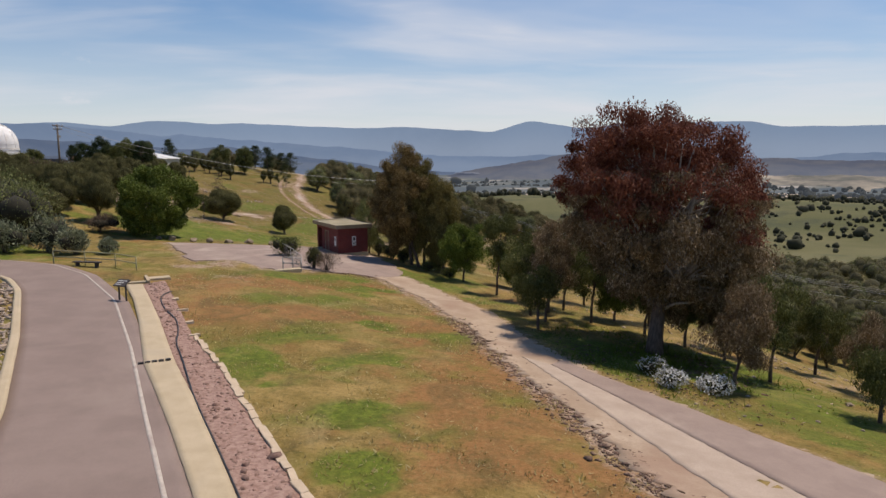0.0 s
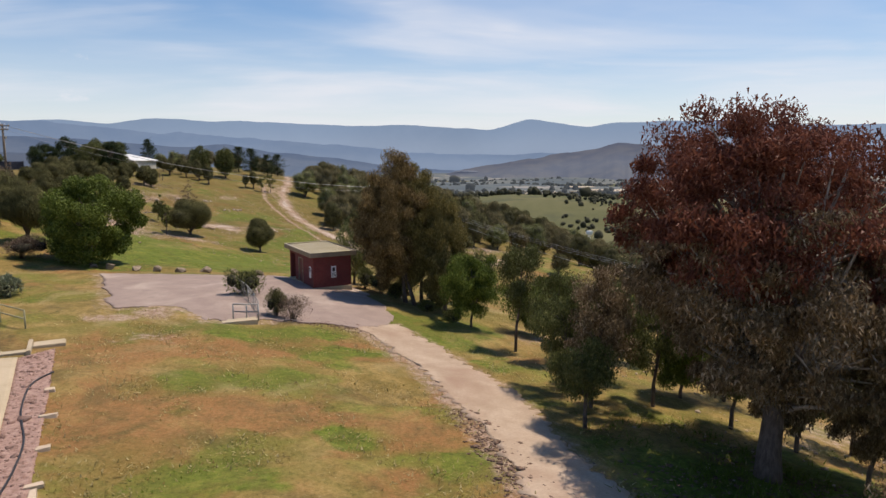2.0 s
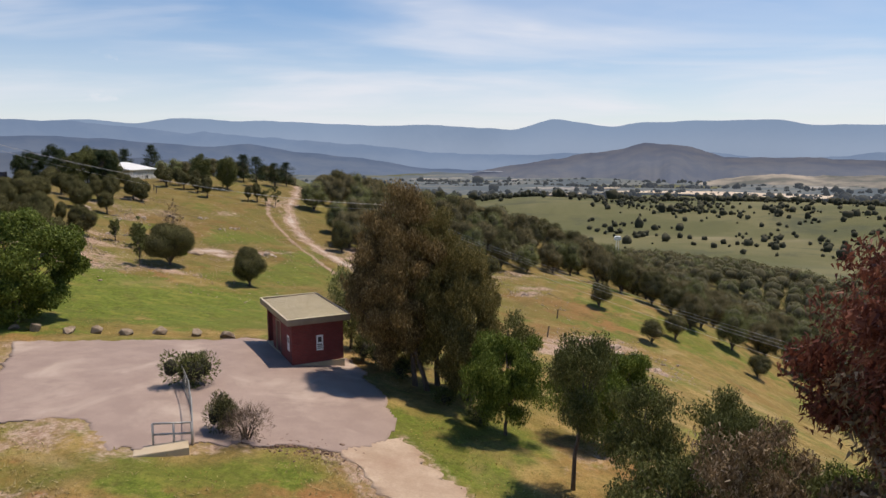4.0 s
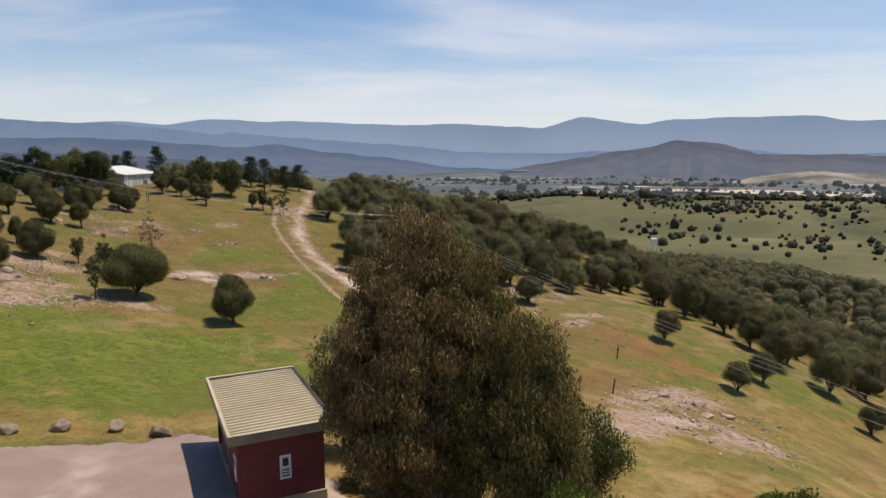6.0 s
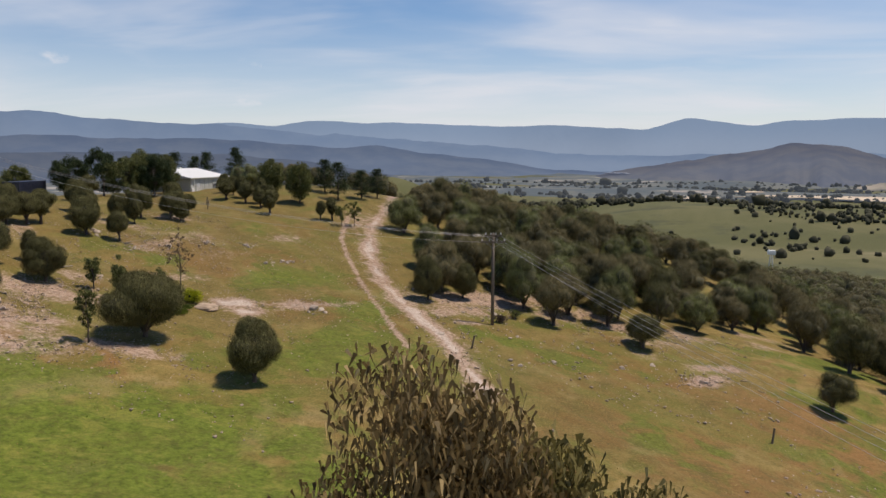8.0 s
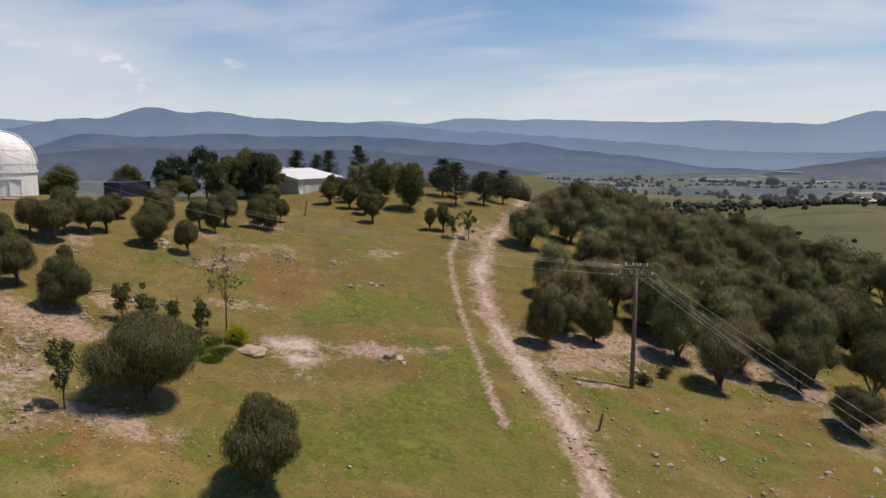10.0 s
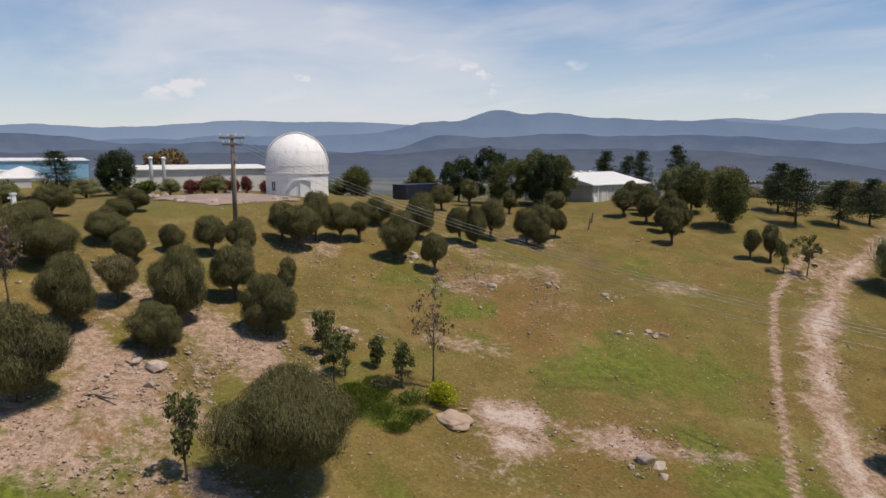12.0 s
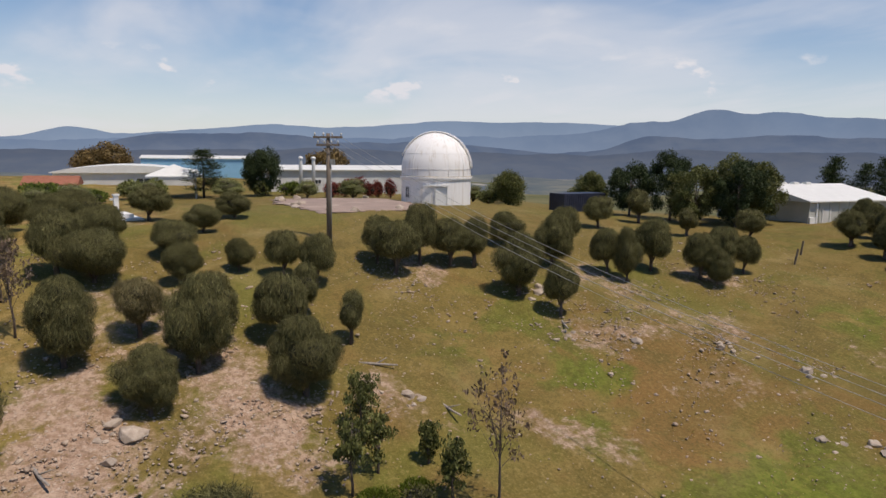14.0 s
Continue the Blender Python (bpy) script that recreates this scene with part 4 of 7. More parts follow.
def round_tree(name, label, category, place, height, radius, seed, leaves, leaf_mat=None, low=0.22, lobes=9, group="", size=1.0, core=0.72, core_mat=None):
    """A rounded she-oak: short trunk, and a dense crown of fine drooping strands in several lobes."""
    r = np.random.default_rng(seed)
    t = thing(name, label, category, place, 0, group)
    cz, rz = height * (low + (1 - low) / 2), height * (1 - low) / 2
    base_d = unit(r.normal(size=(lobes, 3)))
    lob = base_d * np.array([radius, radius, rz]) * r.uniform(0.36, 0.64, (lobes, 1)) + (0, 0, cz)
    lob[:, :2] *= 1 - 0.42 * np.clip((lob[:, 2:3] - cz) / rz, -0.2, 1)
    lob[0] = (0, 0, cz)
    lr = np.outer(r.uniform(0.28, 0.50, lobes), (radius, radius, rz))
    lr[0] = (radius * 0.70, radius * 0.70, rz * 0.74)
    top = (0.10 * r.normal(), 0.10 * r.normal(), cz)
    kids = [([(0, 0, -0.4), (0.05, 0.02, height * low * 0.6), top], [0.045 * height, 0.035 * height, 0.012 * height])]
    for k in range(4):
        a = r.uniform(0, 6.28)
        kids.append(([(0.02, 0, height * low * 0.7), (0.3 * radius * math.cos(a), 0.3 * radius * math.sin(a), cz - rz * 0.5), (0.6 * radius * math.cos(a), 0.6 * radius * math.sin(a), cz)], [0.02 * height, 0.014 * height, 0.006 * height]))
    tubes("trunk", kids, BARK, t, 6)
    # lumps added to close the crown, coloured as shade behind the strands
    lumps("inner_crown", [(tuple(c), tuple(q * core), 0.25, seed + k) for k, (c, q) in enumerate(zip(lob, lr))], core_mat or OAK_SHADE_CORE, t, 1)
    which = r.integers(0, lobes, leaves * 2)
    dirs = unit(r.normal(size=(leaves * 2, 3)) + (0, 0, 0.25))
    p = lob[which] + dirs * lr[which] * r.uniform(0.74, 1.19, (leaves * 2, 1))
    buried = np.zeros(len(p), bool)
    for c, q in zip(lob, lr):
        buried |= (((p - c) / (q * 0.72)) ** 2).sum(1) < 1
    p, dirs = p[~buried][:leaves], dirs[~buried][:leaves]
    up = np.array([0.0, 0.0, 1.0]) - dirs * dirs[:, 2:3]
    d = unit(0.95 * up + 0.28 * dirs + r.normal(scale=0.36, size=p.shape))
    leaf_mesh("crown", p, d, size * r.uniform(0.24, 0.60, len(p)), size * r.uniform(0.016, 0.036, len(p)), leaf_mat or OAK_LEAF, t, "", unit(dirs + (0, 0, 0.15)), thin=True)
    return t


def gum_tree(name, label, category, place, height, radius, seed, mats, bole=0.25, clumps=90, per=45, clump=0.7, leaf=(0.22, 0.05), trunk=0.16, stems=1, droop=1.0, cone=0.0, bark=None, lean=(0, 0), limbs=26, group="", flat=1.0, shell=0.45, spray=0.0, boxy=2.0, limb_bark=None, waist=0.0, fine=False, lobed=0.16, tilt=0.0):
    """A gum: trunk, limbs that fork towards the leaf clumps, and hanging leaves with gaps between the clumps. mats: leaf material from the top down."""
    r = np.random.default_rng(seed)
    t = thing(name, label, category, place, 0, group)
    lo, hi = height * bole, height
    cz, rz = (lo + hi) / 2, (hi - lo) / 2
    d = unit(r.normal(size=(clumps, 3)))
    u = r.uniform(shell, 1.0, (clumps, 1)) ** 0.6
    c = d / (np.abs(d) ** boxy).sum(1, keepdims=True) ** (1 / boxy) * u * np.array([radius, radius, rz])
    if cone:
        c[:, :2] *= (1 - cone * np.clip((c[:, 2:3] / rz + 0.35) / 1.35, 0, 1))
    if waist:
        c[:, :2] *= 1 - waist * np.clip(-c[:, 2:3] / rz, 0, 1)
    c[:, :2] *= 1 + lobed * np.sin(3 * np.arctan2(c[:, 1], c[:, 0]) + seed)[:, None]
    c[:, 0] += tilt * c[:, 2] / rz
    c += (lean[0], lean[1], cz)
    fork = []
    for s in range(stems):
        a = 2 * math.pi * s / stems + seed
        off = 0.0 if stems == 1 else radius * 0.22
        fx, fy = off * math.cos(a), off * math.sin(a)
        fork.append([(fx * 0.4, fy * 0.4, -0.6), (fx * 0.6 + lean[0] * 0.15, fy * 0.6 + lean[1] * 0.15, lo * 0.6), (fx + lean[0] * 0.5 + 0.15, fy + lean[1] * 0.5 - 0.1, lo + rz * 0.35), (fx * 1.4 + lean[0], fy * 1.4 + lean[1], lo + rz * 1.35)])
    for k, line in enumerate(fork):
        tubes("trunk", [(line, [trunk * 1.35, trunk, trunk * 0.68, trunk * 0.15])], bark or BARK, t, 10)
    runs = []
    for k in range(min(limbs, clumps)):
        line = fork[k % stems]
        w = r.uniform(0.25, 0.95)
        a, b = (Vector(line[1]), Vector(line[2])) if w < 0.6 else (Vector(line[2]), Vector(line[3]))
        start = a.lerp(b, (w / 0.6) if w < 0.6 else (w - 0.6) / 0.4)
        end = Vector(c[k])
        mid = start.lerp(end, 0.5) + Vector((r.normal(), r.normal(), abs(r.normal()))) * 0.07 * radius
        thick = trunk * r.uniform(0.16, 0.34)
        runs.append(([start, start.lerp(mid, 0.5) + Vector((0, 0, 0.03 * radius)), mid, mid.lerp(end, 0.6), end], [thick, thick * 0.8, thick * 0.6, thick * 0.4, thick * 0.15]))
        for _ in range(2):
            q = Vector(c[r.integers(0, clumps)])
            if (q - mid).length < radius * 0.6:
                runs.append(([mid, mid.lerp(q, 0.5) + Vector((0, 0, 0.05)), q], [thick * 0.5, thick * 0.3, thick * 0.1]))
    tubes("branchwork", runs, limb_bark or bark or BARK, t, 5)
    which = r.integers(0, clumps, clumps * per)
    size = r.uniform(0.6, 1.35, (clumps, 1)) * clump
    p = c[which] + unit(r.normal(size=(len(which), 3))) * r.uniform(size=(len(which), 1)) ** 0.45 * size[which] * (0.92, 0.92, 0.8 * flat)
    p[:, 2] -= droop * 0.18 * np.abs(r.normal(size=len(p))) * size[which][:, 0]
    out = unit(0.75 * unit(p - c[which]) + 0.5 * unit(p - (lean[0], lean[1], cz)) + (0, 0, 0.15))
    down = unit(np.stack([0.5 * r.normal(size=len(p)), 0.5 * r.normal(size=len(p)), -droop + 0.45 * r.normal(size=len(p))], 1) + spray * unit(p - (0, 0, cz)))
    cuts = np.linspace(hi + 9, lo - 9, 2) if len(mats) == 1 else [hi + 9, cz + rz * 0.05, lo - 9]
    split = cuts[1] + r.normal(scale=rz * 0.22, size=clumps)[which] if len(mats) > 1 else None
    for k, mat in enumerate(mats):
        keep = np.ones(len(p), bool) if split is None else (p[:, 2] >= split) == (k == 0)
        if keep.sum():
            q = r.uniform(0.7, 1.35, keep.sum())
            leaf_mesh("crown" if k == 0 else "lower_crown", p[keep], down[keep], leaf[0] * q, leaf[1] * q, mat, t, "", 0.55 * out[keep], fine)
    return t


def shrub(name, label, category, place, height, radius, seed, mat, leaves, leaf=(0.16, 0.06), upward=0.4, lobes=7, core=0.6, group="", twig=None):
    """A low bush of several leafy heads on short stems."""
    r = np.random.default_rng(seed)
    t = thing(name, label, category, place, 0, group)
    a = r.uniform(0, 6.28, lobes)
    q = r.uniform(0.0, 0.62, lobes)
    c = np.stack([radius * q * np.cos(a), radius * q * np.sin(a), height * r.uniform(0.38, 0.62, lobes)], 1)
    lr = np.stack([radius * r.uniform(0.38, 0.58, lobes)] * 2 + [height * r.uniform(0.32, 0.46, lobes)], 1)
    tubes("stems", [([(0.1 * math.cos(k), 0.1 * math.sin(k), -0.2), tuple(p * (0.6, 0.6, 0.7)), tuple(p)], [0.035, 0.025, 0.01]) for k, p in enumerate(c)], twig or BARK, t, 5)
    if core:
        # dark filling lumps painted as the shade inside the bush
        lumps("inner_crown", [(tuple(p), tuple(s * core), 0.3, seed + k) for k, (p, s) in enumerate(zip(c, lr))], OAK_SHADE_CORE, t, 1)
    w = r.integers(0, lobes, leaves)
    d = unit(r.normal(size=(leaves, 3)) + (0, 0, 0.3))
    p = c[w] + d * lr[w] * r.uniform(0.72, 1.12, (leaves, 1))
    p[:, 2] = np.maximum(p[:, 2], 0.03)
    o = unit(d + (0, 0, upward) + r.normal(scale=0.5, size=p.shape))
    s = r.uniform(0.6, 1.3, leaves)
    leaf_mesh("crown", p, o, leaf[0] * s, leaf[1] * s, mat, t)
    return t


def pine(name, label, place, height, radius, seed, group="", tiers=11, per=520):
    """A dark pine: straight trunk with whorls of needled boughs, wide above, rounded at the top."""
    r = np.random.default_rng(seed)
    t = thing(name, label, "pine tree", place, 0, group)
    tubes("trunk", [([(0, 0, -0.4), (0.05, 0, height * 0.5), (0, 0.05, height * 0.97)], [0.16, 0.11, 0.03])], BARK, t, 7)
    runs, ps, ds = [], [], []
    for k in range(tiers):
        z = height * (0.18 + 0.80 * k / (tiers - 1))
        rad = radius * (0.75 + 0.35 * math.sin(3.0 * k / tiers + 0.4)) * (1 - 0.75 * max(0, (k / (tiers - 1) - 0.55) / 0.45) ** 1.5)
        for b in range(7):
            a = r.uniform(0, 6.28)
            q = rad * r.uniform(0.65, 1.1)
            tip = np.array([q * math.cos(a), q * math.sin(a), z + q * r.uniform(0.05, 0.35)])
            runs.append(([(0, 0, z), tuple(tip)], [0.035, 0.008]))
            m = per // 7
            s = r.uniform(0.25, 1.05, (m, 1))
            ps.append(np.array([0, 0, z]) * (1 - s) + tip * s + r.normal(scale=0.16 * radius, size=(m, 3)) * (1, 1, 0.7))
            ds.append(unit(np.array([math.cos(a), math.sin(a), 0.6]) + r.normal(scale=0.6, size=(m, 3))))
    tubes("branchwork", runs, BARK, t, 4)
    p, d = np.concatenate(ps), np.concatenate(ds)
    leaf_mesh("crown", p, d, r.uniform(0.25, 0.5, len(p)), r.uniform(0.07, 0.13, len(p)), PINE_LEAF, t)
    return t


def at(x, y, lift=0.0):
    return (x, y, gz(x, y) + lift)


def stand(ob, spots, group):
    """Copies of a tree on the given spots, of the height and spread wanted: x, y, height, radius."""
    tree_h, tree_r = ob["size"]
    for n, (x, y, h, w) in enumerate(spots):
        copy_thing(ob, pose(*at(x, y), 0, 0, (n * 137.5) % 360) @ Matrix.Diagonal((w / tree_r, w / tree_r, h / tree_h, 1)))["group"] = group


# the great red-crowned gum by the path
gum_tree("gum_tree", "large gum tree with dark red-brown crown and pale twigs", "tree", at(12.3, 35.6), 13.9, 5.7, 5, [RED_LEAF, DUN_LEAF], bole=0.13, clumps=430, per=440, clump=0.80,
         leaf=(0.19, 0.066), trunk=0.42, stems=1, droop=0.8, spray=0.2, limbs=230, shell=0.42, flat=0.9, boxy=2.2, bark=BARK, limb_bark=PALEBARK, waist=0.12, fine=True, lobed=0.05, tilt=-1.3, lean=(0.8, 1.7))
# tall drooping trees behind the brick hut
for n, (x, y, h, w, s, lx) in enumerate(((-2.5, 62.8, 11.5, 2.9, 3, -0.9), (-1.3, 63.6, 10.7, 2.6, 8, -0.4), (-1.7, 62.3, 10.7, 2.4, 13, -2.3), (0.5, 61.8, 8.6, 2.3, 17, -0.2))):
    gum_tree("drooping_tree", "tall olive-brown tree with fine hanging foliage", "tree", at(x, y), h, w, s, [(DROOP_LEAF, OLIVEDROOP)[n % 2]], bole=0.13, lean=(lx, 0), clumps=120, per=950, clump=0.66, leaf=(0.15, 0.042), trunk=0.14, limbs=40, cone=0.38, droop=1.3, fine=True,
             group="drooping trees by the hut", shell=0.3)
# younger gums along the slope
for n, (x, y, h, w, s, green, lx) in enumerate((
    (2.26, 57.4, 5.8, 2.0, 21, 2, 0), (4.8, 52.6, 7.2, 1.3, 22, 1, 0.3), (6.6, 50.2, 5.6, 1.3, 23, 1, 0.4), (6.8, 58.5, 4.4, 1.6, 24, 2, 0), (6.5, 44.4, 5.2, 1.6, 25, 1, -0.4), (7.2, 42.3, 6.8, 1.6, 26, 0, 0.3),
    (6.3, 39.2, 4.0, 1.2, 27, 1, -0.3), (16.6, 36.4, 4.4, 1.5, 43, 0, 0), (15.4, 39.4, 4.2, 1.5, 46, 1, 0), (13.6, 41.8, 4.2, 1.3, 47, 1, 0.2), (9.4, 48.0, 5.4, 1.7, 28, 1, 0.3), (12.6, 45.6, 5.0, 1.5, 41, 2, 0), (8.0, 46.2, 4.4, 1.2, 42, 1, 0.2), (10.5, 43.5, 5.6, 1.9, 29, 1, 0), (14.2, 29.6, 4.9, 1.5, 30, 0, 0.2), (17.4, 32.6, 5.6, 1.6, 31, 1, 0), (23.2, 38.7, 4.8, 1.9, 32, 1, 0), (23.8, 34.0, 4.6, 1.8, 33, 0, 0),
    (18.5, 40.5, 5.6, 2.2, 34, 1, 0), (15.5, 47, 5.5, 2.2, 35, 0, 0), (12, 53, 5.0, 2.0, 36, 1, 0), (19.5, 27.0, 3.4, 1.4, 37, 1, 0), (27, 31, 5.5, 2.2, 38, 1, 0), (9.5, 63.0, 4.5, 1.8, 39, 2, 0), (2.9, 66.5, 4.6, 1.6, 40, 1, 0),
)):
    gum_tree("young_gum_tree", ("slender dark gum with drooping dun leaves", "slender young gum with sparse olive leaves", "bushy young gum with bright green leaves")[green], "tree", at(x, y), h, w, s, [(DUN_LEAF, GUM_LEAF, LUSH_LEAF)[green]],
             bole=(0.22, 0.34, 0.15)[green], clumps=(40, 30, 54)[green], per=(460, 460, 760)[green], clump=0.62, leaf=(0.135, 0.048), fine=True, trunk=0.085, limbs=22, lean=(lx, 0), group="young gums on the slope", shell=0.2)
# green tree and shrubs beside the yard
gum_tree("broadleaf_tree", "dense bright green broadleaf tree on the lawn", "tree", at(-29.4, 68.4), 7.1, 3.7, 44, [LUSH_LEAF], bole=0.02, clumps=110, per=620, clump=0.98, leaf=(0.19, 0.10), trunk=0.2, limbs=40, droop=0.4, shell=0.55)
gum_tree("pepper_tree", "light green weeping tree behind the hut", "tree", at(-7.3, 69.2), 5.6, 1.6, 45, [OLIVE_LEAF], bole=0.12, clumps=80, per=80, clump=0.6, leaf=(0.24, 0.06), trunk=0.1, limbs=20, droop=1.2, shell=0.3)
for n, (x, y, h, w, s, m) in enumerate(((-35.8, 57.0, 6.2, 3.9, 51, 0), (-39.5, 54.0, 5.4, 3.6, 52, 0), (-41.5, 60.5, 6.2, 3.8, 53, 0), (-31.6, 53.2, 3.1, 1.9, 54, 1), (-29.0, 52.4, 2.2, 1.5, 55, 1), (-34.2, 51.8, 2.6, 1.9, 56, 1), (-26.8, 53.4, 1.3, 0.8, 57, 1))):
    shrub("garden_shrub", ("tall olive-green shrub beside the road bend", "rounded grey-green shrub beside the road bend")[m], "shrub", at(x, y), h, w, s, (OLIVE_LEAF, GREY_LEAF)[m], 5200 if m == 0 else 3000, (0.22, 0.08), group="shrubs by the road bend", lobes=12)
shrub("brown_hedge", "low brown dry hedge on the lawn", "shrub", at(-34.8, 67.6), 1.9, 2.6, 58, BARE_TWIG, 3600, (0.24, 0.04))
shrub("yard_bush", "bushy green shrub beside the stair fence", "shrub", at(-13.3, 57.4), 1.9, 1.35, 59, GUM_LEAF, 2600, (0.2, 0.05))
shrub("yard_bush", "small grey-green shrub beside the stair fence", "shrub", at(-10.0, 52.6), 1.9, 0.75, 60, OAK_LEAF, 2600, (0.2, 0.03))
for n, (x, y, h, w) in enumerate(((-6.0, 65.6, 1.9, 1.1), (-4.6, 64.8, 1.6, 1.2), (-3.4, 63.8, 1.3, 1.0), (-0.9, 60.4, 0.9, 0.8), (1.0, 58.6, 0.8, 0.8), (0.1, 63.6, 1.3, 1.2), (-2.6, 66.4, 1.8, 1.4))):
    shrub("understory_bush", "low dark green bush below the drooping trees", "shrub", at(x, y), h, w, 82 + n, GUM_LEAF, 2200, (0.15, 0.05), group="bushes below the drooping trees", lobes=9)
shrub("twiggy_bush", "bare grey twiggy bush beside the path", "shrub", at(-8.9, 52.4), 1.5, 1.4, 61, BARE_TWIG, 2600, (0.34, 0.011), core=0.0, lobes=10)
for n, (x, y, h, w, s) in enumerate(((10.6, 30.4, 0.8, 0.75, 71), (10.8, 28.3, 0.75, 0.75, 72), (12.7, 28.1, 0.75, 0.85, 73))):
    t = shrub("daisy_bush", "low bush covered with small white flowers", "shrub", at(x, y), h, w, s, GUM_LEAF, 1300, (0.12, 0.04), group="white-flowered bushes by the path")
    r = np.random.default_rng(s + 500)
    d = unit(r.normal(size=(620, 3)) + (0, 0, 0.7))
    p = d * (w * 0.95, w * 0.95, h * 0.45) + (0, 0, h * 0.52) + r.normal(scale=0.06, size=(620, 3))
    if n == 0:
        p, d = p[:240], d[:240]
    leaf_mesh("blossom", p, unit(np.cross(d, r.normal(size=d.shape))), 0.10, 0.09, BLOOM, t, "small white flowers")

# she-oaks: a few kinds, then copies over the hill
OAKS = []
for n, (seed, low, lob, mat) in enumerate(((101, 0.08, 26, OAK_LEAF), (102, 0.20, 20, OAK_LEAF), (103, 0.10, 22, OAK_LEAF), (104, 0.24, 15, OAK_WARM), (105, 0.26, 14, OAK_LEAF))):
    spot = ((-31.35, 96.15, 4.6, 2.9), (-55.6, 112.0, 3.4, 1.5), (-22.1, 94.0, 4.2, 1.9), (-48.2, 93.8, 2.9, 1.3), (-47.3, 103.5, 2.6, 0.8))[n]
    ob = round_tree("she_oak", ("broad rounded she-oak bush with grey-green needle foliage", "rounded she-oak with grey-green crown on a short trunk", "upright rounded she-oak bush with dense dark crown", "rounded she-oak with thin brownish crown", "small round-headed she-oak on a bare trunk")[n],
                    "tree", at(*spot[:2]), spot[2], spot[3], seed, (56000, 22000, 30000, 9000, 10000)[n], mat, low, lob, group="she-oaks on the hill", size=(0.85, 0.75, 0.78, 0.8, 0.6)[n], core=(0.74, 0.72, 0.74, 0.5, 0.7)[n])
    ob["size"] = spot[2:]
    OAKS.append(ob)
stand(OAKS[1], [(-54.6, 108.0, 3.6, 1.8), (-55.9, 110.0, 4.3, 1.3), (-56.3, 107.3, 3.2, 1.2), (-53.3, 122.5, 3.4, 1.2), (-53.2, 126.1, 4.0, 1.4), (-50.9, 128.3, 3.5, 1.3), (-51.7, 130.8, 3.5, 1.3), (-51.0, 132.2, 2.9, 1.0), (-48.7, 116.3, 3.3, 1.15),
                (-58.2, 121.9, 3.4, 1.4), (-57.7, 139.2, 2.9, 1.4), (-47.4, 100.2, 3.7, 1.45), (-53.3, 102.9, 3.2, 1.15), (-54.1, 101.1, 3.0, 1.25), (-64.4, 129.0, 3.0, 1.5), (-67.5, 93.4, 2.7, 1.6), (-62, 84, 3.4, 1.8), (-55.9, 89.3, 3.6, 1.7)], "she-oaks on the hill")
stand(OAKS[2], [(-51.4, 114.9, 4.0, 1.7), (-58.9, 117.6, 2.6, 1.45), (-55.1, 119.3, 3.7, 1.5), (-52.0, 123.2, 3.7, 1.0), (-49.9, 128.9, 2.5, 1.2), (-45.2, 96.3, 4.5, 1.6), (-43.2, 100.6, 3.6, 1.7), (-46.2, 91.0, 4.0, 1.6), (-43.4, 94.3, 2.3, 1.35), (-40.3, 88.2, 4.4, 2.1), (-42.4, 94.5, 2.6, 1.1),
                (-17.5, 121.8, 4.7, 1.6), (-14.6, 125.7, 4.0, 1.6), (-47.1, 96.8, 3.6, 1.6), (-66.8, 99.2, 2.0, 1.4), (-50, 84, 3.6, 1.7), (-53, 80, 3.8, 1.9), (-45, 82, 3.0, 1.5)], "she-oaks on the hill")
stand(OAKS[0], [(-54.2, 91.3, 2.9, 2.1), (-57.7, 95.2, 2.2, 1.6), (-53.5, 95.7, 2.4, 1.2), (-62.2, 96.9, 1.9, 1.3), (-55.0, 98.7, 2.0, 0.9), (-60, 91, 2.6, 1.9), (-64.5, 88, 2.8, 1.9), (-58, 85, 3.0, 2.0), (-68, 84, 3.2, 2.2), (-68.5, 88.5, 2.6, 1.8), (-58, 78, 3.4, 2.1), (-66, 79, 3.4, 2.2)], "she-oaks on the hill")
stand(OAKS[2], [(-54.0, 148.6, 3.0, 1.1), (-51.6, 147.0, 3.2, 1.2), (-47.8, 145.2, 3.6, 1.2), (-45.4, 144.0, 3.2, 1.0), (-56.5, 150.5, 3.0, 1.2)], "she-oaks on the hill")
stand(OAKS[4], [(-55.5, 113.6, 3.2, 1.2), (-36.3, 143.6, 3.2, 1.0), (-37.6, 142.5, 2.6, 0.9), (-49.8, 101.6, 2.8, 1.0), (-60.8, 135.5, 2.4, 1.0), (-43.8, 139.9, 3.4, 1.2), (-52.9, 144.7, 2.9, 1.4), (-49.4, 143.9, 2.9, 1.3), (-46.5, 142.5, 2.6, 1.1), (-68.0, 135.9, 3.1, 1.4)], "she-oaks on the hill")

r = np.random.default_rng(66)
lx, ly = r.uniform(-80, -37, 300), r.uniform(64, 83, 300)
left = []
for a, b in zip(lx, ly):
    if b > 62 + 0.0 * a and a < -0.55 * (b - 10) - 2 and all((a - c) ** 2 + (b - e) ** 2 > 9.5 for c, e, *_ in left):
        left.append((a, b, r.uniform(3.6, 6.2), r.uniform(1.7, 2.7)))
for k in range(3):
    stand(OAKS[(1, 2, 0)[k]], left[:33][k::3], "trees on the western slope")

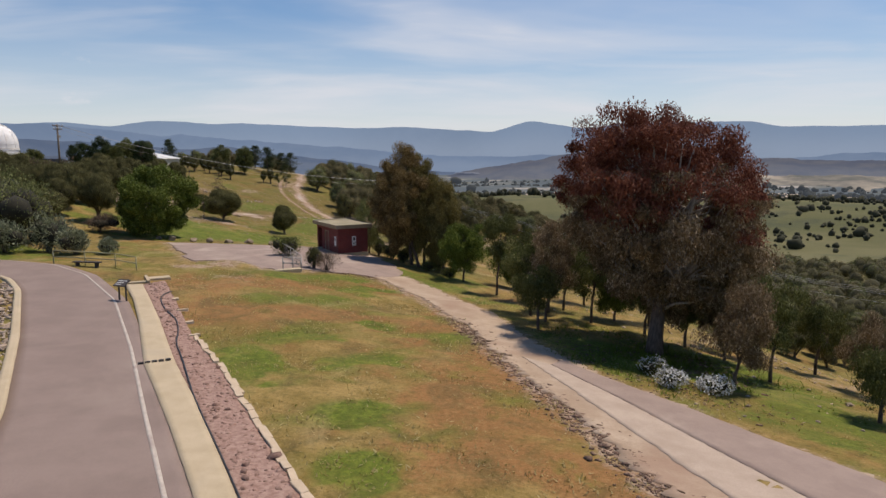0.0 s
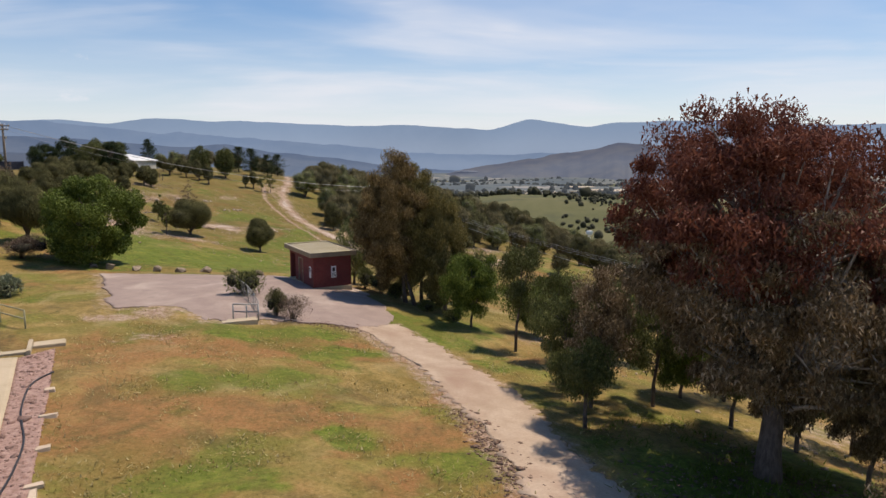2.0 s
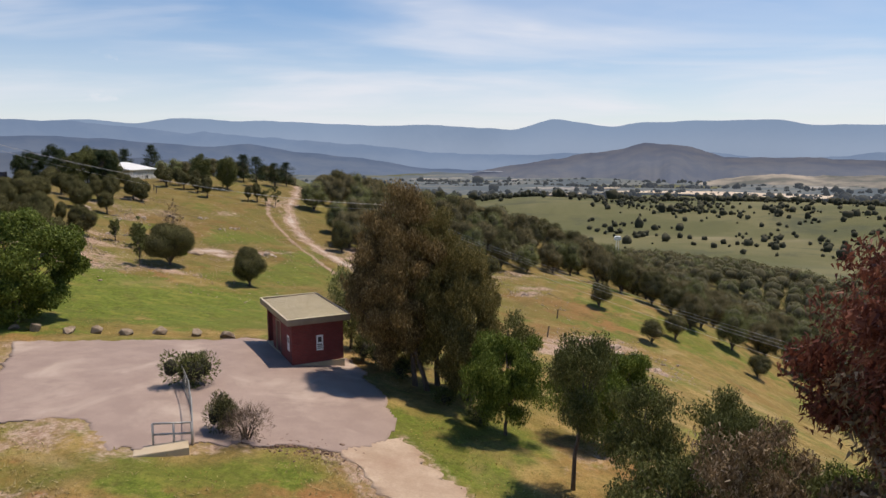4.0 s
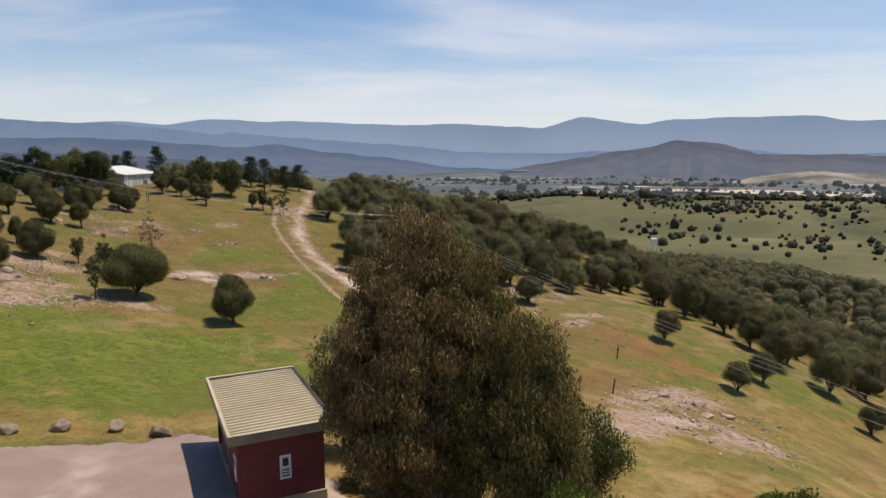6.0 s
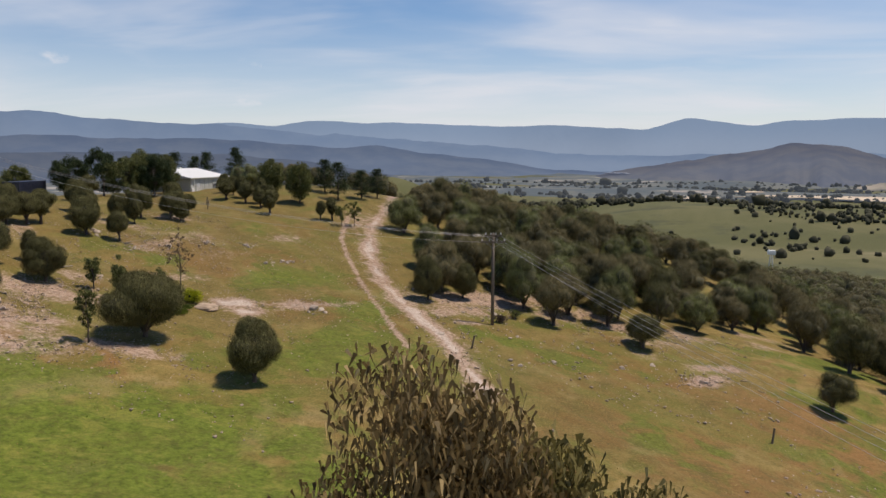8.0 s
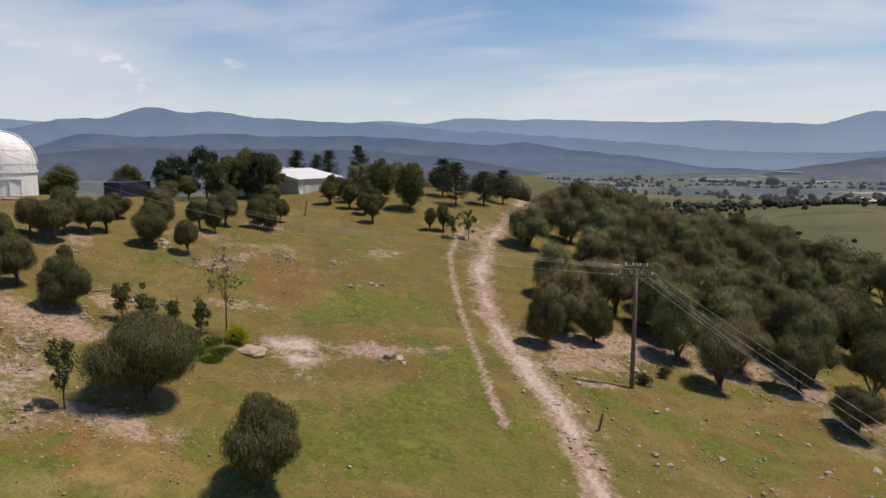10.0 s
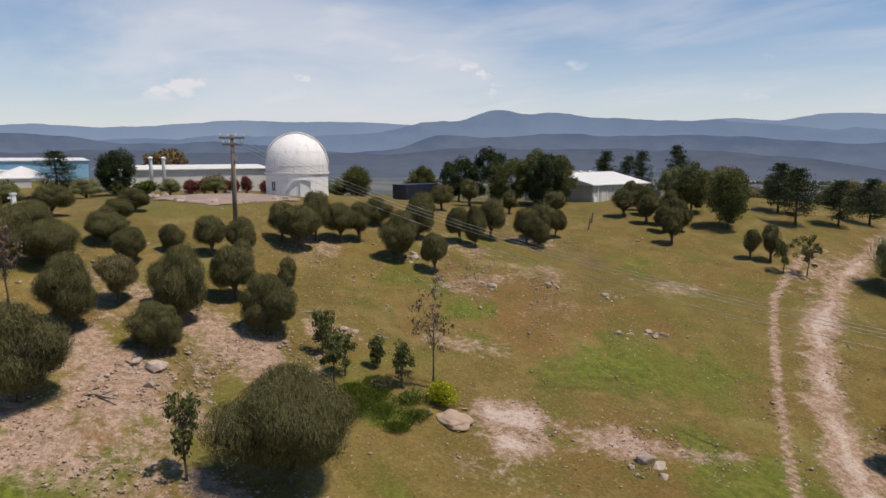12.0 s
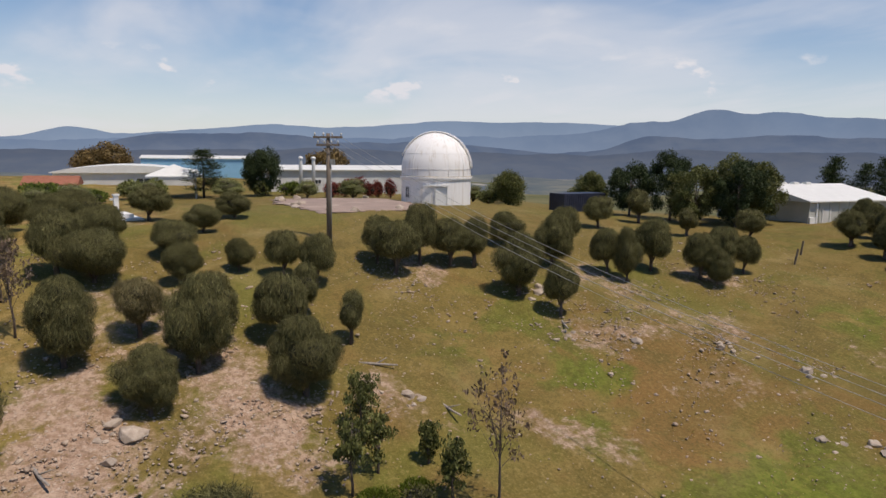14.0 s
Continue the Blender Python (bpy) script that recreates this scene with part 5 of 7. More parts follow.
# sparse saplings on the open slope
for n, (x, y, h, w, s, sparse) in enumerate(((-35.0, 106.0, 6.0, 1.1, 121, 1), (-32.9, 92.7, 3.9, 0.8, 122, 0), (-40.4, 102.4, 2.8, 0.6, 123, 0), (-37.9, 102.4, 2.8, 0.75, 124, 0), (-36.9, 101.2, 3.8, 0.7, 125, 0), (-35.9, 104.6, 2.6, 0.5, 126, 0),
                                                (-48.9, 88.7, 4.6, 1.0, 127, 1), (-50.6, 86.6, 4.2, 0.9, 128, 1), (-33.0, 143.2, 3.9, 1.1, 129, 0), (-38.2, 104.5, 1.9, 0.35, 130, 0), (-52.6, 87.4, 3.6, 0.8, 131, 1), (-34.4, 142.0, 3.0, 0.9, 132, 0))):
    gum_tree("sapling", ("young gum sapling with clumped olive leaves", "thin sapling nearly bare of leaves")[sparse], "tree", at(x, y), h, w, s, [GUM_LEAF if not sparse else BARE_TWIG], bole=0.28 if sparse else 0.2, clumps=34 if not sparse else 40, per=44 if not sparse else 14, clump=0.27,
             leaf=(0.17, 0.07), trunk=0.05, limbs=26, group="saplings on the slope", shell=0.1)
shrub("yellow_weed", "clump of bright yellow-green flowering weed", "weed", at(-33.7, 105.5), 1.15, 0.95, 141, YELLOW, 2600, (0.14, 0.05), core=0.4)
for n, (x, y, h, w) in enumerate(((-8.8, 123.6, 0.9, 0.8), (-9.9, 120.6, 0.8, 0.75))):
    shrub("grey_bush", ("low bush with pale yellow-green leaves by the wood", "low bare grey bush by the power pole")[n], "shrub", at(x, y), h, w, 146 + n, (OLIVE_LEAF, BARE_TWIG)[n], 1500, (0.13, 0.05), core=0.4)
shrub("dark_bush", "small dark twiggy bush among weeds", "shrub", at(-36.0, 103.4), 0.8, 0.7, 142, OAK_LEAF, 700, (0.16, 0.05))

# pines and dense trees round the shed
PINES = [pine("pine_tree", "dark dense pine standing by the metal shed", at(-76, 189), 10.4, 2.2, 151, "pines round the shed"), pine("pine_tree", "tall dark pine with ragged crown by the shed", at(-81.6, 187), 10.2, 2.4, 152, "pines round the shed", 10)]
for ob, sz in zip(PINES, ((10.4, 2.2), (10.2, 2.4))):
    ob["size"] = sz
stand(PINES[1], [(-87.5, 184.5, 11.0, 2.4), (-90, 186, 10.4, 2.3), (-83.8, 186, 9.6, 2.2), (-40.2, 156.0, 5.6, 1.9), (-44, 160, 5.2, 1.9), (-37.9, 160.5, 4.6, 1.8), (-95.0, 97.6, 5.2, 2.2), (-37.0, 166, 4.8, 1.8)], "dark pines on the hill")
for n, (x, y, h, w, s) in enumerate(((-63.8, 143.6, 6.2, 2.4, 161), (-64.1, 146.2, 6.0, 2.2, 162), (-65.8, 146.6, 6.2, 2.2, 163), (-70.5, 141.5, 6.6, 2.6, 164), (-66.6, 141.2, 5.6, 2.3, 172), (-68.6, 147.2, 6.4, 2.4, 173), (-74.5, 139.5, 5.6, 2.3, 165), (-43.3, 148.6, 6.0, 1.7, 166), (-49.2, 151.4, 5.2, 1.7, 167), (-82, 129, 3.4, 1.3, 169), (-95.8, 104.2, 5.6, 1.9, 170), (-86, 142, 4.6, 2.0, 171))):
    gum_tree("grove_tree", "dark green bushy tree in the grove by the shed", "tree", at(x, y), h, w, s, [PINE_LEAF if s != 169 and n % 3 == 0 or s == 170 else GUM_LEAF], bole=0.12, clumps=56, per=330, clump=0.80, leaf=(0.20, 0.085), trunk=0.12, limbs=22, droop=0.5, group="grove by the shed", shell=0.4)


# the she-oak wood on the eastern slope: lighter copies
WOODS = []
for n, (seed, mat) in enumerate(((201, OAK_LEAF), (202, OAK_WARM), (203, OAK_WARM), (204, OLIVE_LEAF))):
    ob = round_tree("wood_tree", ("rounded grey-green she-oak in the slope wood", "brownish she-oak in the slope wood", "rounded dun she-oak in the slope wood", "olive-green tree in the slope wood")[n], "tree", at(-9 + 5 * n, 132 + 4 * n), 4.4, 2.1, seed, 7500, mat, 0.05, 14, group="wood on the eastern slope", size=0.85, core=0.76, core_mat=WOOD_SHADE_CORE)
    ob["size"] = (4.4, 2.1)
    WOODS.append(ob)


def wood_spots():
    """Places in the wood, the nearest first."""
    r = np.random.default_rng(31)
    edge = [(-30, 152), (-24, 137), (-17, 125), (-12, 129), (-5.5, 127), (4, 129), (12, 133), (19, 138), (23, 129), (27, 119), (36, 113), (50, 106), (78, 96), (118, 180), (125, 330), (100, 390), (58, 380), (22, 410), (-12, 425), (-58, 410), (-36, 230), (-34, 185)]
    x, y = r.uniform(-60, 130, 8000), r.uniform(100, 430, 8000)
    ok = inside(x, y, edge)
    spots = []
    for px, py in zip(x[ok], y[ok]):
        hole = float(wobble(px, py, 9.0, 4.0)) + 0.5 * float(wobble(px, py, 4.0, 1.0))
        if hole > 0.72:
            continue
        gap = (3.9 if py < 190 else 4.1) * (1 + 0.35 * max(0.0, hole))
        if all((px - s[0]) ** 2 + (py - s[1]) ** 2 > gap * gap for s in spots):
            spots.append((px, py, r.uniform(4.4, 6.6), r.uniform(2.2, 3.1), r.integers(0, 4)))
    return sorted(spots, key=lambda s: math.hypot(s[0] + 5, s[1] - 75))


WOOD = wood_spots()
for k in range(4):
    stand(WOODS[k], [s[:4] for s in WOOD[:240] if s[4] == k], "wood on the eastern slope")


def wood_rest(spots):
    """The rest of the wood, joined."""
    r = np.random.default_rng(77)
    lv, cv, cf, m = ([], [], []), [], [], 0
    kinds = [np.array(lump_data((0, 0, 0), (1, 1, 1), 0.35, 60 + k, 2)[0]) for k in range(5)]
    faces = np.array(lump_data((0, 0, 0), (1, 1, 1), 0.35, 60, 2)[1])
    for x, y, h, w, k in spots:
        o = np.array([x, y, gz(x, y) + h * 0.52])
        core = kinds[r.integers(0, 5)] * (w * 0.82, w * 0.82, h * 0.42) + o
        cv.append(core)
        cf.append(faces + m)
        m += len(core)
        q = 560
        d = unit(r.normal(size=(q, 3)) + (0, 0, 0.5))
        p = o + d * (w, w, h * 0.5) * r.uniform(0.80, 1.08, (q, 1)) * (1 + 0.20 * np.sin(5 * d[:, :1] + x) * np.cos(4 * d[:, 1:2] + y))
        e = unit((0, 0, 1) - d * d[:, 2:3] + 0.2 * d + r.normal(scale=0.4, size=d.shape))
        s = unit(np.cross(e, d + r.normal(scale=0.4, size=e.shape)))
        ln, wd = r.uniform(0.4, 0.8, (q, 1)), r.uniform(0.09, 0.17, (q, 1))
        lv[(0, 0, 1, 1, 2)[r.integers(0, 5)]].append(np.stack([p - e * ln / 2 + s * wd / 2, p + e * ln / 2, p - e * ln / 2 - s * wd / 2], 1).reshape(-1, 3))
    t = thing("slope_wood", "continuous wood of rounded she-oaks down the slope", "trees", (0, 0, 0), kind="stuff")
    for tone, mat in zip(lv, (OAK_WARM, OAK_LEAF, OLIVE_LEAF)):
        v = np.concatenate(tone)
        mesh_object("crown", v, np.arange(len(v)).reshape(-1, 3), mat, t)
    # filling lumps, toned darker as shade within the joined crowns
    mesh_object("inner_crown", np.concatenate(cv), np.concatenate(cf), WOOD_SHADE_CORE, t, smooth=True)


r = np.random.default_rng(91)
cx, cy = r.uniform(-110, -18, 900), r.uniform(186, 365, 900)
crest = [(a, b, h, w, 0) for a, b, h, w in zip(cx, cy, r.uniform(3.2, 5.5, 900), r.uniform(1.7, 2.6, 900)) if inside(np.array(a), np.array(b), [(-92, 188), (-62, 192), (-36, 205), (-20, 260), (-30, 360), (-100, 345)])][:230]
bx, by = r.uniform(70, 240, 1500), r.uniform(110, 330, 1500)
belt = [(a, b, h, w, 0) for a, b, h, w in zip(bx, by, r.uniform(3.0, 6.0, 1500), r.uniform(1.7, 3.0, 1500)) if inside(np.array(a), np.array(b), [(75, 108), (100, 110), (150, 170), (235, 320), (150, 270), (118, 250), (118, 180)])][:260]
wood_rest(WOOD[240:] + crest + belt)
# large she-oaks at the edge of the wood
stand(WOODS[1], [(-5.0, 124.8, 5.5, 2.4), (0.5, 136.6, 7.0, 3.0), (-7.6, 137.8, 6.5, 3.0), (4.0, 144.1, 6.7, 3.0), (-14.7, 135.3, 5.5, 2.4)], "wood on the eastern slope")
stand(WOODS[0], [(-3.0, 136.7, 5.2, 2.6), (3.9, 123.6, 3.8, 2.0), (7.6, 142.1, 6.4, 2.9), (-10.9, 134.6, 5.8, 2.6), (-17.9, 130.6, 5.2, 2.3)], "wood on the eastern slope")
# single trees before the wood
stand(WOODS[0], [(3.6, 124.6, 3.2, 1.6), (18.5, 115.4, 3.8, 1.9), (22.5, 104.3, 3.2, 1.7), (27.0, 109.7, 3.6, 1.8), (36, 106, 3.4, 1.7), (44, 101, 3.8, 1.9)], "single trees below the track")
# crest of the hill beyond the track
stand(WOODS[2], [(-26, 172, 4.0, 1.9), (-45, 182, 4.2, 2.0), (-50, 176, 4.0, 1.9), (-55, 182, 4.4, 2.1), (-47, 168, 4.0, 1.8), (-52, 165, 4.2, 1.9), (-58, 172, 4.6, 2.1), (-63, 178, 4.4, 2.1), (-44, 174, 3.6, 1.7), (-29, 160, 4.0, 1.8), (-27, 155, 3.8, 1.7), (-69, 184, 4.4, 2.1), (-30, 178, 4.4, 2.0), (-30, 188, 4.4, 2.0), (-36, 196, 4.2, 2.0)], "trees on the crest")
stand(WOODS[3], [(-48, 188, 4.4, 2.0), (-56, 168, 3.6, 1.8), (-60, 165, 4.0, 1.8), (-25.5, 165, 4.2, 1.9), (-24, 180, 4.4, 2.0), (-66, 172, 4.2, 2.0), (-86, 112.5, 2.2, 1.8), (-88, 108, 2.0, 1.6), (-92, 100, 2.4, 2.0), (-90, 92, 2.4, 2.2), (-86, 86, 2.6, 2.2), (-80, 84, 2.6, 2.2), (-88, 78, 3.4, 2.4), (-78, 76, 3.4, 2.2), (-86, 126.5, 2.0, 1.6), (-88, 130, 2.4, 1.8), (-92, 134, 3.0, 2.0)], "trees on the hilltop")


def far_trees(name, label, count, near, away, size, seed, material, thick):
    """Paddock trees and woods in the valley, too many and too far to count; thick: how likely a tree stands at a place."""
    r = np.random.default_rng(seed)
    vs, fs, n = [], [], 0
    ico = lump_data((0, 0, 0), (1, 1, 1), 0.0, 1, 2)
    base_v, base_f = np.array(ico[0]), np.array(ico[1])
    m = count * 40
    a, d = np.radians(r.uniform(-64, 42, m)), r.uniform(near, away, m)
    x, y = -20 - d * np.sin(a), 90 + d * np.cos(a)
    clump = np.clip(0.5 + 0.5 * wobble(x, y, 75, 2.0) + 0.5 * wobble(x, y, 27, 5.0), 0, 1.5)
    ok = r.uniform(size=m) < thick(np.degrees(a), d, x, y, clump)
    for x, y in list(zip(x[ok], y[ok]))[:count]:
        s = size * r.lognormal(0, 0.35)
        v = base_v * (s * r.uniform(0.8, 1.15), s * r.uniform(0.8, 1.15), s * r.uniform(0.85, 1.25)) * (1 + 0.2 * r.normal(size=(len(base_v), 1))) + (x, y, gz(x, y) + s * 0.75)
        vs.append(v)
        fs.append(base_f + n)
        n += len(v)
    ob = mesh_object(name, np.concatenate(vs), np.concatenate(fs), material)
    tagged(ob, label, "trees", kind="stuff")


FARLEAF = foliage("far_leaf", (0.040, 0.042, 0.026), (0.064, 0.064, 0.040), (0.09, 0.086, 0.055), 0.9, 0.0)
# leaf tone of the valley woods, with haze put in as grey-blue emission
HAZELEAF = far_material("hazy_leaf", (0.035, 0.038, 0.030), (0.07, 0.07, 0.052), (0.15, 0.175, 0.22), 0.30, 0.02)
far_trees("paddock_trees", "scattered dark paddock trees on the grassy hill", 1300, 430, 790, 1.65, 5, FARLEAF,
          lambda a, d, x, y, c: (0.04 + 0.5 * c**2.2) * np.where(a < -15, 1.0, np.where(a < -11, 0.35, np.where(a < -1, 0.03, 0.6))) * np.clip((d - 380) / 330, 0.12, 1))
far_trees("crest_woods", "dark belt of trees along the grassy hill", 1700, 775, 960, 2.3, 6, FARLEAF, lambda a, d, x, y, c: (0.25 + 0.7 * c) * np.where(a > 4, 0.4, 1))
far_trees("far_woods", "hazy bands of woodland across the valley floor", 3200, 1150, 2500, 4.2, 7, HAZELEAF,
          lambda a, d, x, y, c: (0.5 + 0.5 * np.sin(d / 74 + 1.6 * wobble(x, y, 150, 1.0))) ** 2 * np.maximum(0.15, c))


# ---- yard and path surfacing ----
def patch(name, poly, lift, material, label, cell=0.35, rag=0.35, thick=0.07, kind="structure"):
    """A paved area inside an outline with a worn edge, draped on the ground."""
    px, py = np.array(poly).T
    xs, ys = np.arange(px.min() - 1, px.max() + 1, cell), np.arange(py.min() - 1, py.max() + 1, cell)
    x, y = np.meshgrid(xs, ys, indexing="ij")
    x = x + rag * 0.5 * wobble(x, y, 1.1)
    y = y + rag * 0.5 * wobble(x, y, 0.9, 2)
    mx, my = (x[:-1, :-1] + x[1:, 1:]) / 2, (y[:-1, :-1] + y[1:, 1:]) / 2
    keep = inside(mx + rag * wobble(mx, my, 0.8, 1), my + rag * wobble(mx, my, 0.7, 4), list(poly))
    n = len(ys)
    i, j = np.nonzero(keep)
    k = i * n + j
    faces = np.stack([k, k + n, k + n + 1, k + 1], 1)
    used, faces = np.unique(faces, return_inverse=True)
    v = np.stack([x, y, ground_z(x, y) + lift], -1).reshape(-1, 3)[used]
    ob = mesh_object(name, v, faces.reshape(-1, 4), material)
    mod = ob.modifiers.new("thick", "SOLIDIFY")
    mod.thickness, mod.offset = thick, -1
    return tagged(ob, label, kind=kind)


patch("pavement_yard", YARD, 0.04, LANE, "worn pinkish-grey asphalt yard before the brick hut", 0.16, 0.35, 0.05)
patch("pavement_hilltop", [(-84, 104), (-76, 103.5), (-67.6, 105.6), (-69.2, 112.4), (-70.5, 116), (-83, 115)], 0.09, LANE, "grey gravel parking area beside the dome", 0.5, 0.4)


SAND = plain("pale_sand", (0.50, 0.40, 0.28), (0.60, 0.50, 0.37), 0.02, 0.95, 0.2, 0.2, stain=(0.36, 0.31, 0.2))
patch("ground_sand_flat", [(150, 1520), (215, 1490), (262, 1530), (268, 1640), (232, 1720), (180, 1700), (190, 1600)], 5, SAND, "pale bare sand flat down in the valley", 14, 10, 1)
patch("ground_sand_flat", [(300, 1560), (420, 1530), (520, 1440), (690, 1370), (900, 1330), (940, 1440), (800, 1560), (600, 1610), (470, 1600), (380, 1650)], 5, SAND, "long pale bare flat down in the valley", 14, 14, 1)
patch("ground_sand_flat", [(330, 1780), (390, 1760), (420, 1850), (350, 1880)], 6, SAND, "small pale clearing down in the valley", 14, 12, 1)
WATER = plain("river_water", (0.55, 0.60, 0.66), (0.62, 0.66, 0.72), 0.01, 0.2, 0.0)
patch("water_river", [(60, 3350), (110, 3280), (190, 3300), (230, 3500), (130, 3560), (90, 3480)], 22, WATER, "distant bright stretch of river", 22, 10, 1)

# ---- brick hut ----
def brick_material():
    m, nt, bs = nodes_of("brickwork")
    bt = nt.nodes.new("ShaderNodeTexBrick")
    mp = nt.nodes.new("ShaderNodeMapping")
    mp.inputs["Rotation"].default_value = (radians(90), 0, 0)
    nt.links.new(coords(nt), mp.inputs[0])
    nt.links.new(mp.outputs[0], bt.inputs[0])
    for key, v in (("Color1", (0.20, 0.035, 0.030, 1)), ("Color2", (0.15, 0.028, 0.024, 1)), ("Mortar", (0.15, 0.06, 0.05, 1)), ("Scale", 1.0), ("Mortar Size", 0.008), ("Brick Width", 0.24), ("Row Height", 0.086)):
        bt.inputs[key].default_value = v
    col = mixc(nt, step(nt, noise_of(nt, coords(nt), 1.3, 5), 0.45, 0.75, 0.5), bt.outputs[0], (0.10, 0.022, 0.02))
    socket(nt, bs, "Base Color", col)
    bs.inputs["Roughness"].default_value = 0.85
    bump(nt, bs, bt.outputs[1], -0.5, 0.02)
    return m


BRICKWORK = brick_material()


def hut():
    t = thing("brick_hut", "small red brick hut with flat ribbed roof beside the yard", "hut", (-9.65, 62.15, 0.22), 29.1)
    t.scale = (0.955, 1.16, 1.0)
    x0, x1, y0, y1, top = 0.35, 3.55, 0.35, 5.55, 2.55
    part("wall", boxed(x0, y0, -0.9, x1, y0 + 0.22, top), BRICKWORK, t, "dark red brick wall")
    part("wall", boxed(x1 - 0.22, y0 + 0.22, -0.9, x1, y1, top), BRICKWORK, t, "dark red brick wall")
    part("wall", boxed(x0, y1 - 0.22, -0.9, x1 - 0.22, y1, top), BRICKWORK, t, "dark red brick wall")
    part("wall", boxed(x0, y0 + 0.22, -0.9, x0 + 0.22, 2.55, top), BRICKWORK, t, "dark red brick wall")
    part("wall", boxed(x0, 2.55, 2.1, x0 + 0.22, 3.45, top), BRICKWORK, t, "dark red brick wall")
    part("wall", boxed(x0, 3.45, -0.9, x0 + 0.22, 4.25, top), BRICKWORK, t, "dark red brick wall")
    part("wall", boxed(x0, 4.25, 2.25, x0 + 0.22, y1 - 0.22, top), BRICKWORK, t, "dark red brick wall")
    part("wall", boxed(x0 + 0.22, 4.05, -0.9, x1 - 0.22, 4.25, top), BRICKWORK, t, "dark red brick wall")
    part("plinth", boxed(x0 - 0.06, y0 - 0.06, -0.95, x1 + 0.06, y1 + 0.06, 0.16, edge=0.02), CONCRETE, t, "grey concrete plinth")
    door = part("door", boxed(x0 + 0.06, 2.57, 0.16, x0 + 0.12, 3.43, 2.08, edge=0.01), DOORRED, t, "dull red door")
    part("handle", boxed(x0 + 0.0, 2.68, 1.05, x0 + 0.06, 2.72, 1.17, edge=0.008), STEEL, door)
    part("door_frame", box(box(boxed(x0 - 0.02, 2.5, 0.16, x0 + 0.14, 2.565, 2.12), x0 - 0.02, 3.435, 0.16, x0 + 0.14, 3.5, 2.12), x0 - 0.02, 2.565, 2.085, x0 + 0.14, 3.435, 2.14), FASCIA, t)
    fas = bmesh.new()
    box(fas, 0, 0, top, 3.9, 0.09, 2.90, 0.012)
    box(fas, 0, 5.81, top, 3.9, 5.9, 2.90, 0.012)
    box(fas, 0, 0.09, top, 0.09, 5.81, 2.90, 0.012)
    box(fas, 3.81, 0.09, top, 3.9, 5.81, 2.90, 0.012)
    part("fascia", fas, FASCIA, t, "weathered beige fascia board")
    part("soffit", boxed(0.09, 0.09, top, 3.81, 5.81, top + 0.05), DARKWOOD, t)
    # ribbed sheet: ribs run across the hut
    ys, prof = [], []
    for k in range(24):
        y = 0.09 + k * 5.72 / 24
        for f, h in ((0.0, 0.0), (0.30, 0.0), (0.40, 0.085), (0.64, 0.085), (0.74, 0.0)):
            ys.append(y + f * 5.72 / 24)
            prof.append(h)
    ys.append(5.81)
    prof.append(0.0)
    v, f = [], []
    for x, lift in ((0.09, 0.0), (1.95, 0.03), (3.81, 0.06)):
        v += [(x, y, 2.74 + lift + h) for y, h in zip(ys, prof)]
    n = len(ys)
    for r_ in range(2):
        f += [(r_ * n + i, (r_ + 1) * n + i, (r_ + 1) * n + i + 1, r_ * n + i + 1) for i in range(n - 1)]
    tagged(mesh_object("roof_sheet", v, f, ROOF, t), "ribbed cream metal roof sheet")
    cap = bmesh.new()
    box(cap, -0.015, -0.015, 2.90, 3.915, 0.10, 2.925)
    box(cap, -0.015, 5.80, 2.90, 3.915, 5.915, 2.925)
    box(cap, -0.015, 0.10, 2.90, 0.10, 5.80, 2.925)
    part("capping", cap, ROOF, t)
    part("capping", boxed(3.80, 0.10, 2.90, 3.915, 5.80, 2.925), DARKWOOD, t, "dark gutter edge")
    for x, y, wx, wy in ((1.85, y0 - 0.025, 0.42, 0.02), (x0 - 0.025, 0.75, 0.02, 0.40)):
        s = part("sign", boxed(x, y, 0.85, x + wx, y + wy, 1.75, edge=0.004), WHITE, t, "white sign plate")
        if wx > wy:
            part("mark", boxed(x + 0.10, y - 0.006, 1.34, x + 0.32, y - 0.001, 1.64), DARKWOOD, s)
            for k in range(3):
                part("bar", boxed(x + 0.06, y - 0.006, 0.95 + 0.11 * k, x + 0.36, y - 0.001, 1.0 + 0.11 * k), DARKWOOD, s)
        else:
            part("mark", boxed(x - 0.006, y + 0.1, 1.34, x - 0.001, y + 0.3, 1.64), DARKWOOD, s)


hut()


# ---- white dome ----
def ring(bm, profile, sides, a0=0.0, a1=2 * math.pi):
    """Turns a profile of (radius, height) about the upright axis."""
    full = abs(a1 - a0 - 2 * math.pi) < 1e-6
    rows = []
    m = sides if full else sides + 1
    for r_, z in profile:
        rows.append([bm.verts.new((r_ * math.cos(a0 + (a1 - a0) * k / sides), r_ * math.sin(a0 + (a1 - a0) * k / sides), z)) for k in range(m)])
    for a, b in zip(rows, rows[1:]):
        for k in range(m if full else m - 1):
            q = (a[k], a[(k + 1) % m], b[(k + 1) % m], b[k])
            bm.faces.new(q)
    return bm


def dome_material():
    m, nt, bs = nodes_of("dome_white")
    v = coords(nt)
    streak = noise_of(nt, v, 1.5, 5, 0.6, (2.2, 2.2, 0.22))
    col = mixc(nt, step(nt, streak, 0.50, 0.72, 0.6), (0.78, 0.77, 0.75), (0.56, 0.50, 0.42))
    col = mixc(nt, step(nt, noise_of(nt, v, 5, 4), 0.60, 0.78, 0.35), col, (0.62, 0.60, 0.56))
    socket(nt, bs, "Base Color", col)
    bs.inputs["Roughness"].default_value = 0.75
    bs.inputs["Specular IOR Level"].default_value = 0.25
    return m


